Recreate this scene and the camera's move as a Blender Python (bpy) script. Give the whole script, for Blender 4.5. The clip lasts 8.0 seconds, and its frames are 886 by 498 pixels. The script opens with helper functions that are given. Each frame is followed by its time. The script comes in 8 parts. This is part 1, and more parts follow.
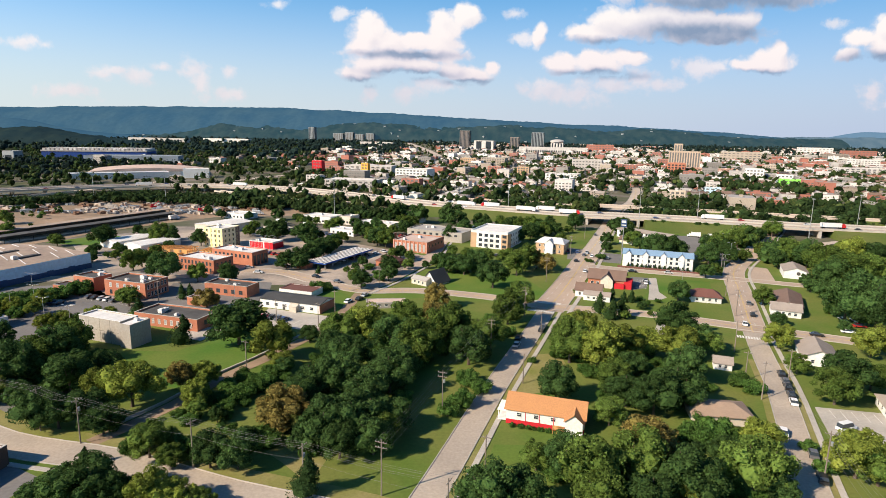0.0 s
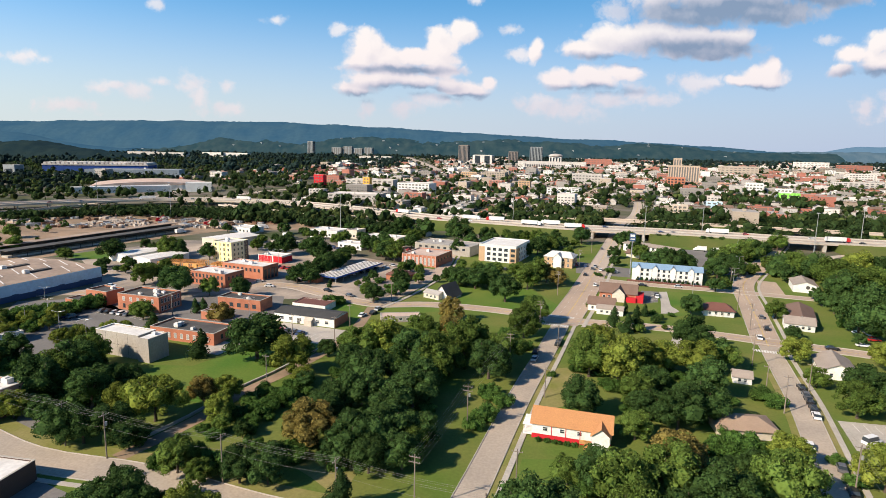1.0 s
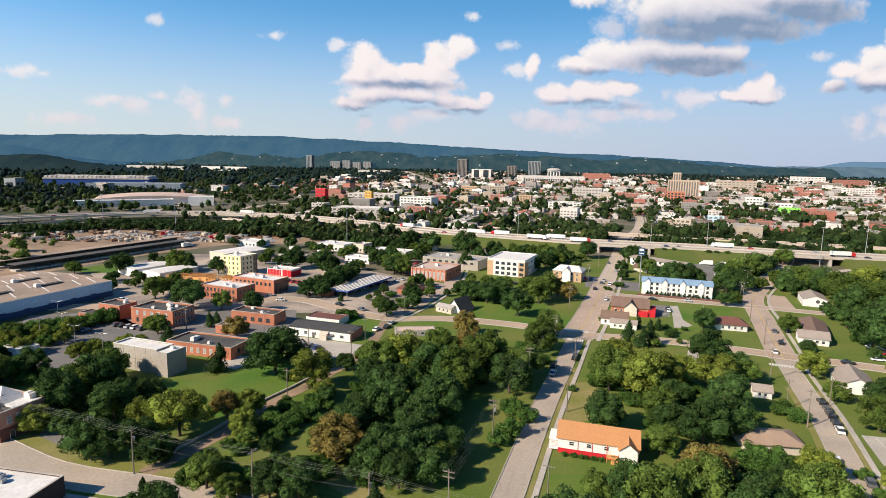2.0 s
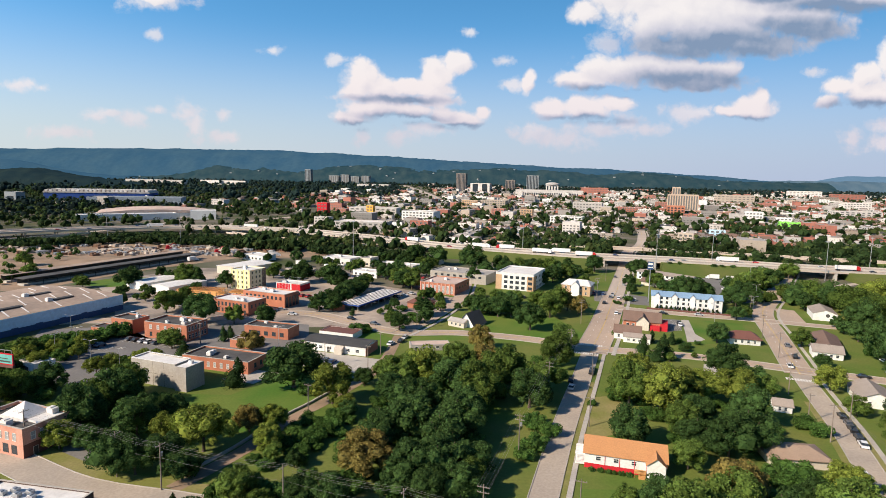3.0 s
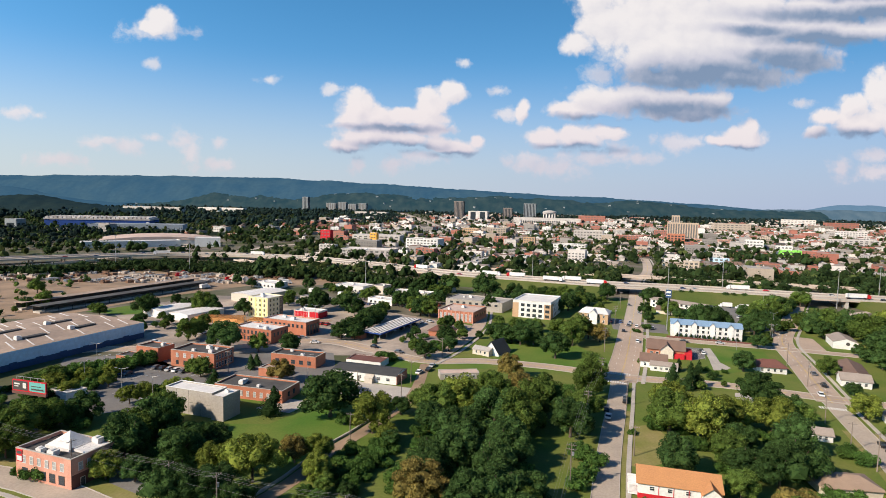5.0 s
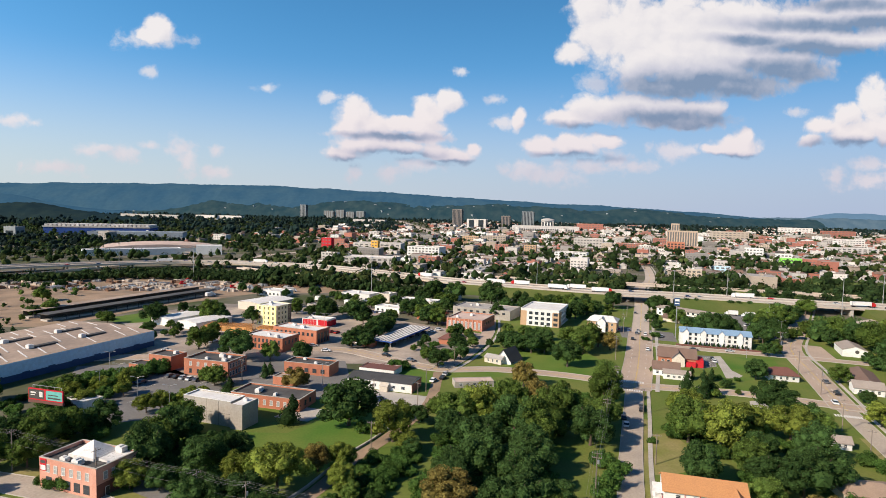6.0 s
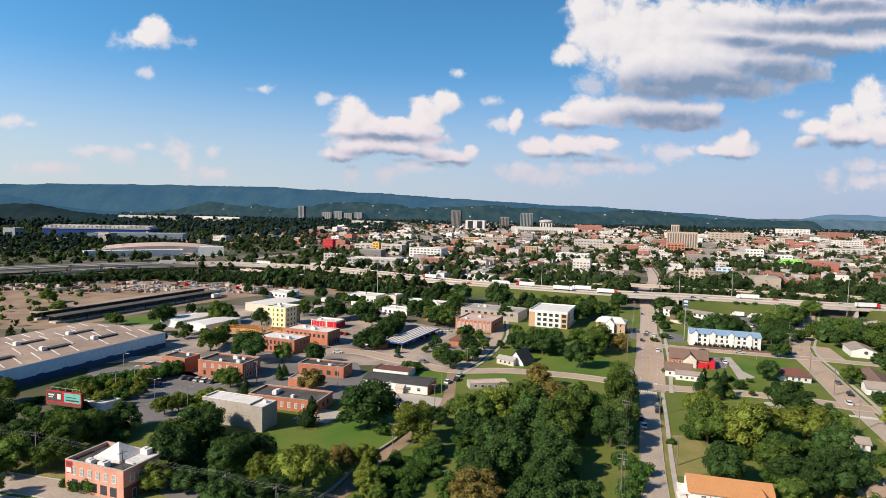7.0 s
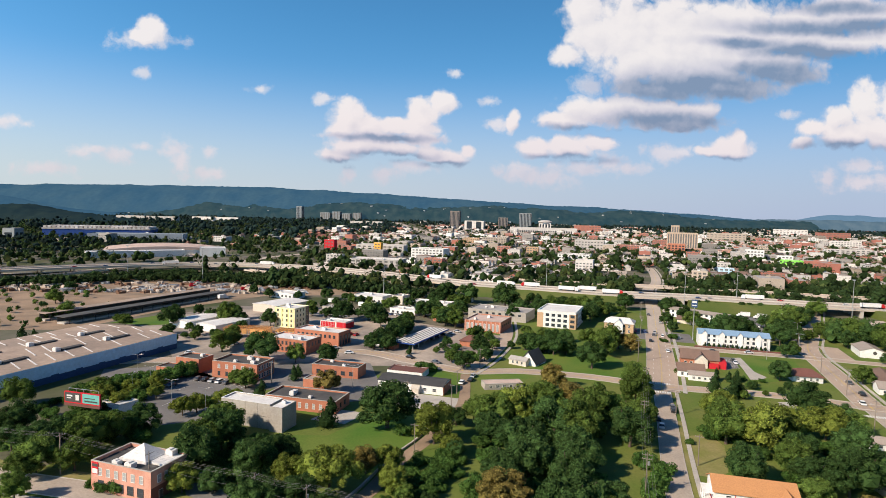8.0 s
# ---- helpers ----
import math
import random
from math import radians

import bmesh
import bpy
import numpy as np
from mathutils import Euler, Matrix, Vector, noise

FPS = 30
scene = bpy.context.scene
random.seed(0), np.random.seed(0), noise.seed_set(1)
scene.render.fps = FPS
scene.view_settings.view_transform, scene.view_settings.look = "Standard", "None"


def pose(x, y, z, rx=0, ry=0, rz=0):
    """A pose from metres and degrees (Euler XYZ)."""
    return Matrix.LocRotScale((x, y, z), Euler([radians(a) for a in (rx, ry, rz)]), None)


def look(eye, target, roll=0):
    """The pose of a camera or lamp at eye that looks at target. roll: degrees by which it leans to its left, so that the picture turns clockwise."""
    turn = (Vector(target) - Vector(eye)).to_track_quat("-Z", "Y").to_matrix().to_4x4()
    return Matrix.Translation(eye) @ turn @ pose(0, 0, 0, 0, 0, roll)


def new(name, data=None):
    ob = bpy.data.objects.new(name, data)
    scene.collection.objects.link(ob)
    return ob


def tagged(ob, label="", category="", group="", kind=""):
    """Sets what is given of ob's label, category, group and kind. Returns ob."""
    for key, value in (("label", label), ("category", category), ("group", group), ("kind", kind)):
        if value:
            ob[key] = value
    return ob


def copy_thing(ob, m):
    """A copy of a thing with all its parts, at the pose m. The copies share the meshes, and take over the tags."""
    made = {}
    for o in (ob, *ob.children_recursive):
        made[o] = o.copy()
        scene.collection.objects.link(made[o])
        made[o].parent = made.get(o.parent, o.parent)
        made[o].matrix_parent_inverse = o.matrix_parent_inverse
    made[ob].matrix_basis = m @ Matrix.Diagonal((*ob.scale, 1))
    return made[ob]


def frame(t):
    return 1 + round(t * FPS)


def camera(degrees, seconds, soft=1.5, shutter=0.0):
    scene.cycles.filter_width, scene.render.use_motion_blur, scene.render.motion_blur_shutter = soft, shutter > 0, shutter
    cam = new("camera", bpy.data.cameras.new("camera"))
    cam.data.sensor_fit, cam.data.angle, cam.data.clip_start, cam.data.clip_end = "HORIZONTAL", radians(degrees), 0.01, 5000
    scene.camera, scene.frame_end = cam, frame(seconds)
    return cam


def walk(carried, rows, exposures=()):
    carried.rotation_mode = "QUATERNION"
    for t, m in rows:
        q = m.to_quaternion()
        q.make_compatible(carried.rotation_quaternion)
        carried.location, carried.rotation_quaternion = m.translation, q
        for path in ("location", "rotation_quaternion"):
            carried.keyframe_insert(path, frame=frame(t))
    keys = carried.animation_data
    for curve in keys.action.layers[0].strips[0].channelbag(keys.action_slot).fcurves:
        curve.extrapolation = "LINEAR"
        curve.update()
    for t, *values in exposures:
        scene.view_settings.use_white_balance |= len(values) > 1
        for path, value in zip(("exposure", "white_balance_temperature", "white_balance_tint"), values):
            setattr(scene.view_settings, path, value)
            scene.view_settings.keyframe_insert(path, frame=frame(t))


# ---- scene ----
# The camera flies sideways over the edge of a town.
cam = camera(73.7, 8.0, soft=0.5)
METRES, EYE, TILT, LEAN, TURN = 57.0, 70.0, -11.2, -1.0, 0.0
ROWS = [
    (0.0, 0.0, 0.0, 0.0, 0.0, 0.0, -0.0),
    (0.5, -0.0612, -0.0056, 0.0007, -0.13, 0.66, 0.0),
    (1.0, -0.1227, -0.0113, 0.0005, -0.28, 1.34, -0.01),
    (1.5, -0.1842, -0.0167, 0.0009, -0.41, 2.01, -0.03),
    (3.0, -0.3732, -0.0322, 0.0035, -0.84, 4.02, -0.04),
    (3.5, -0.4346, -0.0368, 0.0041, -0.97, 4.68, -0.05),
    (4.0, -0.497, -0.0415, 0.0051, -1.11, 5.33, -0.06),
    (4.5, -0.5593, -0.0465, 0.0059, -1.25, 6.01, -0.08),
    (5.0, -0.6222, -0.0513, 0.0062, -1.39, 6.68, -0.09),
    (6.5, -0.8105, -0.0601, 0.0083, -1.86, 7.55, -0.04),
    (7.0, -0.8731, -0.0618, 0.0095, -1.99, 7.56, -0.01),
    (7.5, -0.9347, -0.0637, 0.0103, -2.12, 7.59, 0.0),
    (8.0, -0.9975, -0.0655, 0.0114, -2.26, 7.6, 0.02),
]
walk(cam, [(t, pose(0, 0, EYE, TILT, LEAN, TURN) @ pose(METRES * x, METRES * y, METRES * z, 90 + pitch, roll, yaw)) for t, x, y, z, yaw, pitch, roll in ROWS], [(0.0, 0.58, 6720, 11.5), (1.5, 0.52, 6700, 11.5), (3.0, 0.44, 6620, 12.5), (4.5, 0.39, 6580, 12.5), (6.0, 0.38, 6580, 12.5), (8.0, 0.38, 6580, 12.5)])

# ---- light ----
SUN_ELEVATION, SUN_TOWARDS = 33.0, (-0.86, -0.51)


def cloud_layer(nt):
    """Cumulus clouds on the sky: soft ellipses, broken up by noise, lit from the sun's side."""
    N, L = nt.nodes, nt.links

    def op(kind, a, b=None, c=None):
        n = N.new("ShaderNodeMath")
        n.operation = kind
        for i, v in enumerate((a, b, c)):
            if v is None:
                continue
            if isinstance(v, (int, float)):
                n.inputs[i].default_value = v
            else:
                L.new(v, n.inputs[i])
        return n.outputs[0]

    def vec(kind, a, b=None, c=None):
        n = N.new("ShaderNodeVectorMath")
        n.operation = kind
        for i, v in enumerate((a, b, c)):
            if v is None:
                continue
            if isinstance(v, tuple):
                n.inputs[i].default_value = v
            else:
                L.new(v, n.inputs[i])
        return n.outputs["Value"] if kind == "LENGTH" else n.outputs[0]

    coord = N.new("ShaderNodeTexCoord").outputs["Generated"]
    sep = N.new("ShaderNodeSeparateXYZ")
    L.new(coord, sep.inputs[0])
    ahead = op("MAXIMUM", sep.outputs[1], 0.05)
    comb = N.new("ShaderNodeCombineXYZ")
    L.new(op("DIVIDE", sep.outputs[0], ahead), comb.inputs[0])
    L.new(op("DIVIDE", sep.outputs[2], ahead), comb.inputs[1])
    flat = comb.outputs[0]

    def fbm(p, scale, detail, rough=0.6):
        n = N.new("ShaderNodeTexNoise")
        L.new(p, n.inputs["Vector"])
        n.inputs["Scale"].default_value, n.inputs["Detail"].default_value, n.inputs["Roughness"].default_value = scale, detail, rough
        return n.outputs

    great = [(0.392, 0.269, 0.125, 0.058), (0.517, 0.278, 0.145, 0.047), (0.632, 0.305, 0.127, 0.037), (0.269, 0.344, 0.038, 0.041), (0.241, 0.265, 0.034, 0.022), (0.285, 0.303, 0.048, 0.046), (0.333, 0.305, 0.081, 0.074), (0.419, 0.312, 0.106, 0.070), (0.349, 0.254, 0.056, 0.035), (0.524, 0.320, 0.116, 0.058), (0.631, 0.329, 0.107, 0.045), (0.727, 0.351, 0.107, 0.037), (0.691, 0.306, 0.098, 0.021), (0.471, 0.244, 0.135, 0.037), (0.586, 0.262, 0.097, 0.028), (0.808, 0.321, 0.069, 0.028)]
    streets = [(0.281, 0.177, 0.056, 0.028), (0.238, 0.157, 0.046, 0.019), (0.338, 0.183, 0.072, 0.024), (0.411, 0.181, 0.082, 0.023), (0.474, 0.183, 0.041, 0.019), (0.197, 0.112, 0.036, 0.019), (0.247, 0.115, 0.050, 0.021), (0.294, 0.126, 0.035, 0.015), (0.526, 0.121, 0.049, 0.017), (0.540, 0.137, 0.020, 0.017), (0.485, 0.116, 0.029, 0.010)]
    middle = [(-0.084, 0.121, 0.080, 0.014), (-0.008, 0.123, 0.047, 0.014), (-0.126, 0.156, 0.028, 0.033), (-0.112, 0.165, 0.022, 0.022), (-0.128, 0.137, 0.026, 0.022), (-0.093, 0.141, 0.030, 0.022), (-0.051, 0.142, 0.030, 0.015), (0.000, 0.159, 0.032, 0.034), (0.033, 0.186, 0.028, 0.019), (-0.018, 0.139, 0.057, 0.013), (-0.107, 0.103, 0.055, 0.016), (-0.144, 0.089, 0.036, 0.013), (-0.050, 0.105, 0.071, 0.013), (0.014, 0.097, 0.032, 0.015), (0.047, 0.092, 0.038, 0.017), (0.073, 0.101, 0.014, 0.013)]
    right = [(0.762, 0.206, 0.032, 0.040), (0.711, 0.180, 0.030, 0.023), (0.673, 0.159, 0.035, 0.017), (0.653, 0.136, 0.024, 0.013), (0.726, 0.149, 0.059, 0.023), (0.785, 0.159, 0.046, 0.029), (0.817, 0.193, 0.040, 0.057)]
    domes = [(-0.440, 0.286, 0.024, 0.022), (-0.455, 0.273, 0.027, 0.014), (0.152, 0.155, 0.012, 0.021)]
    wisps = [(-0.455, 0.215, 0.016, 0.008), (-0.270, 0.195, 0.018, 0.006), (-0.164, 0.185, 0.020, 0.009), (0.129, 0.153, 0.021, 0.011), (-0.683, 0.130, 0.031, 0.009), (-0.649, 0.125, 0.014, 0.008), (-0.561, 0.081, 0.018, 0.014), (-0.530, 0.086, 0.024, 0.007), (-0.501, 0.079, 0.028, 0.014), (-0.462, 0.093, 0.018, 0.007), (-0.409, 0.096, 0.020, 0.016), (-0.399, 0.073, 0.018, 0.026), (-0.351, 0.053, 0.026, 0.011), (-0.351, 0.091, 0.011, 0.010), (-0.057, 0.061, 0.025, 0.013), (-0.123, 0.059, 0.015, 0.015), (0.113, 0.189, 0.017, 0.007), (0.625, 0.185, 0.018, 0.008), (0.053, 0.231, 0.014, 0.006), (-0.454, 0.269, 0.055, 0.016), (0.160, 0.073, 0.038, 0.017), (0.213, 0.065, 0.067, 0.016), (0.275, 0.076, 0.058, 0.016), (0.320, 0.092, 0.025, 0.021), (0.348, 0.083, 0.048, 0.010), (0.424, 0.110, 0.043, 0.015), (0.702, 0.070, 0.020, 0.021), (0.762, 0.100, 0.032, 0.015), (0.772, 0.070, 0.050, 0.015), (0.281, 0.217, 0.027, 0.019), (-0.012, 0.075, 0.047, 0.011), (-0.616, 0.054, 0.046, 0.011)]
    bellies = [(0.404, 0.216, 0.096, 0.019), (0.501, 0.224, 0.126, 0.024), (0.606, 0.250, 0.088, 0.019), (0.650, 0.327, 0.117, 0.012), (0.748, 0.333, 0.078, 0.011), (0.426, 0.165, 0.107, 0.017), (0.321, 0.145, 0.106, 0.007), (0.246, 0.095, 0.067, 0.006), (-0.060, 0.121, 0.071, 0.006), (-0.050, 0.091, 0.066, 0.008), (-0.125, 0.078, 0.047, 0.007), (0.527, 0.104, 0.054, 0.005), (0.723, 0.128, 0.084, 0.009), (0.045, 0.079, 0.043, 0.006), (0.707, 0.362, 0.088, 0.011), (0.663, 0.286, 0.107, 0.015), (0.545, 0.298, 0.058, 0.009)]

    def density(p, lumps):
        """How deep inside a cloud the point lies, and the height within it."""
        total = None
        for x, y, a, b in lumps:
            r = vec("LENGTH", vec("MULTIPLY_ADD", p, (0.84 / a, 0.84 / b, 0.0), (-0.84 * x / a, -0.84 * y / b, 0.0)))
            d = op("SUBTRACT", 1.0, r)
            total = d if total is None else op("SMOOTH_MAX", total, d, 0.3)
        return total

    lumps = great + streets + middle + right + domes + bellies[:3] + bellies[5:6]

    def billow(p, scale):
        n = N.new("ShaderNodeTexVoronoi")
        n.feature = "SMOOTH_F1"
        L.new(p, n.inputs["Vector"])
        n.inputs["Scale"].default_value, n.inputs["Detail"].default_value, n.inputs["Roughness"].default_value, n.inputs["Smoothness"].default_value = scale, 3.0, 0.55, 0.5
        return op("SUBTRACT", 0.55, n.outputs["Distance"])

    def ramp_of(value, lo, hi):
        n = N.new("ShaderNodeMapRange")
        n.interpolation_type = "SMOOTHSTEP"
        L.new(value, n.inputs[0])
        n.inputs[1].default_value, n.inputs[2].default_value = lo, hi
        return n.outputs[0]

    def depth(p):
        """Lumps, billows and frayed edges together."""
        d = density(p, lumps)
        d = op("MULTIPLY_ADD", billow(p, 34.0), 0.36, d)
        return op("MULTIPLY_ADD", op("SUBTRACT", fbm(p, 26.0, 7.0, 0.56)[0], 0.5), 0.8, d)

    warp = fbm(flat, 14.0, 4.0)[1]
    warped = vec("MULTIPLY_ADD", vec("SUBTRACT", warp, (0.5, 0.5, 0.5)), (0.034, 0.026, 0.0), flat)
    streaky = vec("MULTIPLY", warped, (0.45, 1.6, 1.0))
    fine = fbm(streaky, 16.0, 5.0, 0.55)[0]
    here = depth(warped)
    there = depth(vec("ADD", warped, (-0.012, 0.014, 0.0)))
    under = ramp_of(op("MULTIPLY_ADD", op("SUBTRACT", fine, 0.5), 0.6, density(warped, bellies)), -0.75, 0.8)
    thick = ramp_of(here, -0.14, 0.34)
    frayed = op("MULTIPLY_ADD", op("SUBTRACT", fbm(warped, 38.0, 6.0, 0.62)[0], 0.52), 2.4, density(warped, wisps))
    thin = op("MULTIPLY", ramp_of(frayed, -0.2, 0.85), 0.76)
    cover = op("MAXIMUM", thick, thin)
    lit = op("MULTIPLY_ADD", op("SUBTRACT", here, there), 0.26, 0.88)
    lit = op("ADD", lit, op("MULTIPLY", op("SUBTRACT", fine, 0.5), 0.35))
    lit = op("MULTIPLY_ADD", under, -0.82, lit)
    lit_range = N.new("ShaderNodeMapRange")
    L.new(lit, lit_range.inputs[0])
    lit_range.inputs[1].default_value, lit_range.inputs[2].default_value = 0.05, 0.95
    tone = N.new("ShaderNodeValToRGB")
    tone.color_ramp.elements[0].color = (0.25, 0.35, 0.51, 1)
    tone.color_ramp.elements[1].color = (1.0, 0.97, 0.96, 1)
    mid = tone.color_ramp.elements.new(0.5)
    mid.color = (0.70, 0.71, 0.80, 1)
    L.new(lit_range.outputs[0], tone.inputs[0])
    front = op("GREATER_THAN", sep.outputs[1], 0.05)
    height = op("DIVIDE", sep.outputs[2], ahead)
    faint = N.new("ShaderNodeMapRange")
    L.new(height, faint.inputs[0])
    faint.inputs[1].default_value, faint.inputs[2].default_value, faint.inputs[3].default_value, faint.inputs[4].default_value = 0.03, 0.15, 0.72, 0.97
    rosy = N.new("ShaderNodeMapRange")
    L.new(height, rosy.inputs[0])
    rosy.inputs[1].default_value, rosy.inputs[2].default_value, rosy.inputs[3].default_value, rosy.inputs[4].default_value = 0.05, 0.2, 1.0, 0.0
    blush = N.new("ShaderNodeMix")
    blush.data_type, blush.blend_type = "RGBA", "MULTIPLY"
    L.new(rosy.outputs[0], blush.inputs[0])
    L.new(tone.outputs[0], blush.inputs[6])
    blush.inputs[7].default_value = (1.0, 0.89, 0.90, 1)
    return op("MULTIPLY", op("MULTIPLY", cover, front), faint.outputs[0]), blush.outputs[2]


def make_world():
    world = bpy.data.worlds.new("sky")
    scene.world = world
    world.use_nodes = True
    nt = world.node_tree
    nt.nodes.clear()
    N, L = nt.nodes, nt.links
    sky = N.new("ShaderNodeTexSky")
    sky.sky_type, sky.sun_disc = "NISHITA", False
    sky.sun_elevation = radians(SUN_ELEVATION)
    sky.sun_rotation = math.atan2(SUN_TOWARDS[0], SUN_TOWARDS[1])
    sky.air_density, sky.dust_density, sky.ozone_density, sky.altitude = 1.0, 0.9, 1.6, 200
    back = N.new("ShaderNodeBackground")
    back.inputs[1].default_value = 0.078
    tint = N.new("ShaderNodeMix")
    tint.data_type, tint.blend_type = "RGBA", "MULTIPLY"
    tint.inputs[0].default_value = 1.0
    haze = N.new("ShaderNodeMix")
    haze.data_type = "RGBA"
    haze.inputs[6].default_value, haze.inputs[7].default_value = (0.74, 0.96, 1.27, 1), (0.41, 0.99, 1.27, 1)
    height = N.new("ShaderNodeMapRange")
    height.interpolation_type = "SMOOTHSTEP"
    height.inputs[2].default_value = 0.32
    sep = N.new("ShaderNodeSeparateXYZ")
    L.new(N.new("ShaderNodeTexCoord").outputs["Generated"], sep.inputs[0])
    L.new(sep.outputs[2], height.inputs[0])
    L.new(height.outputs[0], haze.inputs[0])
    side = N.new("ShaderNodeMapRange")
    side.inputs[1].default_value, side.inputs[2].default_value, side.inputs[3].default_value, side.inputs[4].default_value = -0.6, 0.6, 1.38, 0.84
    L.new(sep.outputs[0], side.inputs[0])
    bright = N.new("ShaderNodeHueSaturation")
    L.new(haze.outputs[2], bright.inputs["Color"])
    L.new(side.outputs[0], bright.inputs["Value"])
    L.new(bright.outputs[0], tint.inputs[7])
    L.new(sky.outputs[0], tint.inputs[6])
    # deeper blue towards the zenith, darkened above the view to weaken the fill
    top = N.new("ShaderNodeMapRange")
    top.inputs[1].default_value, top.inputs[2].default_value, top.inputs[4].default_value = 0.36, 0.70, 0.9
    L.new(sep.outputs[2], top.inputs[0])
    deep = N.new("ShaderNodeMix")
    deep.data_type, deep.blend_type = "RGBA", "MULTIPLY"
    L.new(top.outputs[0], deep.inputs[0])
    L.new(tint.outputs[2], deep.inputs[6])
    deep.inputs[7].default_value = (0.28, 0.36, 0.55, 1)
    # pale haze lying on the horizon
    low = N.new("ShaderNodeMapRange")
    low.interpolation_type = "SMOOTHSTEP"
    low.inputs[1].default_value, low.inputs[2].default_value, low.inputs[3].default_value, low.inputs[4].default_value = -0.02, 0.24, 0.92, 0.0
    L.new(sep.outputs[2], low.inputs[0])
    pale = N.new("ShaderNodeMix")
    pale.data_type = "RGBA"
    pale.inputs[6].default_value, pale.inputs[7].default_value = (6.1, 6.9, 7.2, 1), (4.3, 5.2, 7.0, 1)
    across = N.new("ShaderNodeMapRange")
    across.inputs[1].default_value, across.inputs[2].default_value = -0.6, 0.6
    L.new(sep.outputs[0], across.inputs[0])
    L.new(across.outputs[0], pale.inputs[0])
    misty = N.new("ShaderNodeMix")
    misty.data_type = "RGBA"
    L.new(low.outputs[0], misty.inputs[0])
    L.new(deep.outputs[2], misty.inputs[6])
    L.new(pale.outputs[2], misty.inputs[7])
    L.new(misty.outputs[2], back.inputs[0])
    cover, tone = cloud_layer(nt)
    cloud = N.new("ShaderNodeBackground")
    cloud.inputs[1].default_value = 0.68
    L.new(tone, cloud.inputs[0])
    mix = N.new("ShaderNodeMixShader")
    L.new(cover, mix.inputs[0])
    L.new(back.outputs[0], mix.inputs[1])
    L.new(cloud.outputs[0], mix.inputs[2])
    out = N.new("ShaderNodeOutputWorld")
    L.new(mix.outputs[0], out.inputs[0])


make_world()
sun = new("sun", bpy.data.lights.new("sun", "SUN"))
sun.data.energy, sun.data.angle, sun.data.color = 5.0, radians(0.5), (1.0, 0.86, 0.68)
ce = math.cos(radians(SUN_ELEVATION)) / math.hypot(*SUN_TOWARDS)
sun.matrix_world = look((SUN_TOWARDS[0] * ce * 300, SUN_TOWARDS[1] * ce * 300, 300 * math.sin(radians(SUN_ELEVATION))), (0, 0, 0))


# ---- materials ----
def mat(name, base, second=None, rough=0.85, scale=0.4, fine=6.0, amount=0.5, bump=0.0, metal=0.0, vary=0.0, island=0.0, spec=0.3, detail=4.0):
    """A surface with patches of a second colour, fine grain, and a little difference from thing to thing."""
    m = bpy.data.materials.new(name)
    m.use_nodes = True
    nt = m.node_tree
    N, L = nt.nodes, nt.links
    bsdf = N["Principled BSDF"]
    bsdf.inputs["Roughness"].default_value, bsdf.inputs["Metallic"].default_value = rough, metal
    bsdf.inputs["Specular IOR Level"].default_value = spec
    second = second or tuple(c * 0.7 for c in base)
    place = N.new("ShaderNodeTexCoord").outputs["Object"]
    patch, grain = N.new("ShaderNodeTexNoise"), N.new("ShaderNodeTexNoise")
    for n, s, d in ((patch, scale, detail), (grain, fine, 3.0)):
        L.new(place, n.inputs["Vector"])
        n.inputs["Scale"].default_value, n.inputs["Detail"].default_value = s, d
    spread = N.new("ShaderNodeMapRange")
    spread.inputs[1].default_value, spread.inputs[2].default_value = 0.35, 0.65
    spread.inputs[4].default_value = amount
    L.new(patch.outputs[0], spread.inputs[0])
    mix = N.new("ShaderNodeMix")
    mix.data_type = "RGBA"
    L.new(spread.outputs[0], mix.inputs[0])
    mix.inputs[6].default_value, mix.inputs[7].default_value = (*base, 1), (*second, 1)
    tone = N.new("ShaderNodeHueSaturation")
    L.new(mix.outputs[2], tone.inputs["Color"])
    value = N.new("ShaderNodeMapRange")
    value.inputs[3].default_value, value.inputs[4].default_value = 0.75, 1.25
    L.new(grain.outputs[0], value.inputs[0])
    last = value.outputs[0]

    def scaled(source, amount, into):
        r = N.new("ShaderNodeMapRange")
        r.inputs[3].default_value, r.inputs[4].default_value = 1 - amount, 1 + amount
        L.new(source, r.inputs[0])
        k = N.new("ShaderNodeMath")
        k.operation = "MULTIPLY"
        L.new(into, k.inputs[0])
        L.new(r.outputs[0], k.inputs[1])
        return k.outputs[0]

    if vary:
        last = scaled(N.new("ShaderNodeObjectInfo").outputs["Random"], vary, last)
    if island:
        last = scaled(N.new("ShaderNodeNewGeometry").outputs["Random Per Island"], island, last)
    L.new(last, tone.inputs["Value"])
    L.new(tone.outputs[0], bsdf.inputs["Base Color"])
    if bump:
        b = N.new("ShaderNodeBump")
        b.inputs["Strength"].default_value, b.inputs["Distance"].default_value = bump, 0.05
        L.new(grain.outputs[0], b.inputs["Height"])
        L.new(b.outputs[0], bsdf.inputs["Normal"])
    return m


def glass(name, tint):
    m = bpy.data.materials.new(name)
    m.use_nodes = True
    b = m.node_tree.nodes["Principled BSDF"]
    b.inputs["Base Color"].default_value = (*tint, 1)
    b.inputs["Roughness"].default_value, b.inputs["Specular IOR Level"].default_value = 0.08, 0.6
    return m


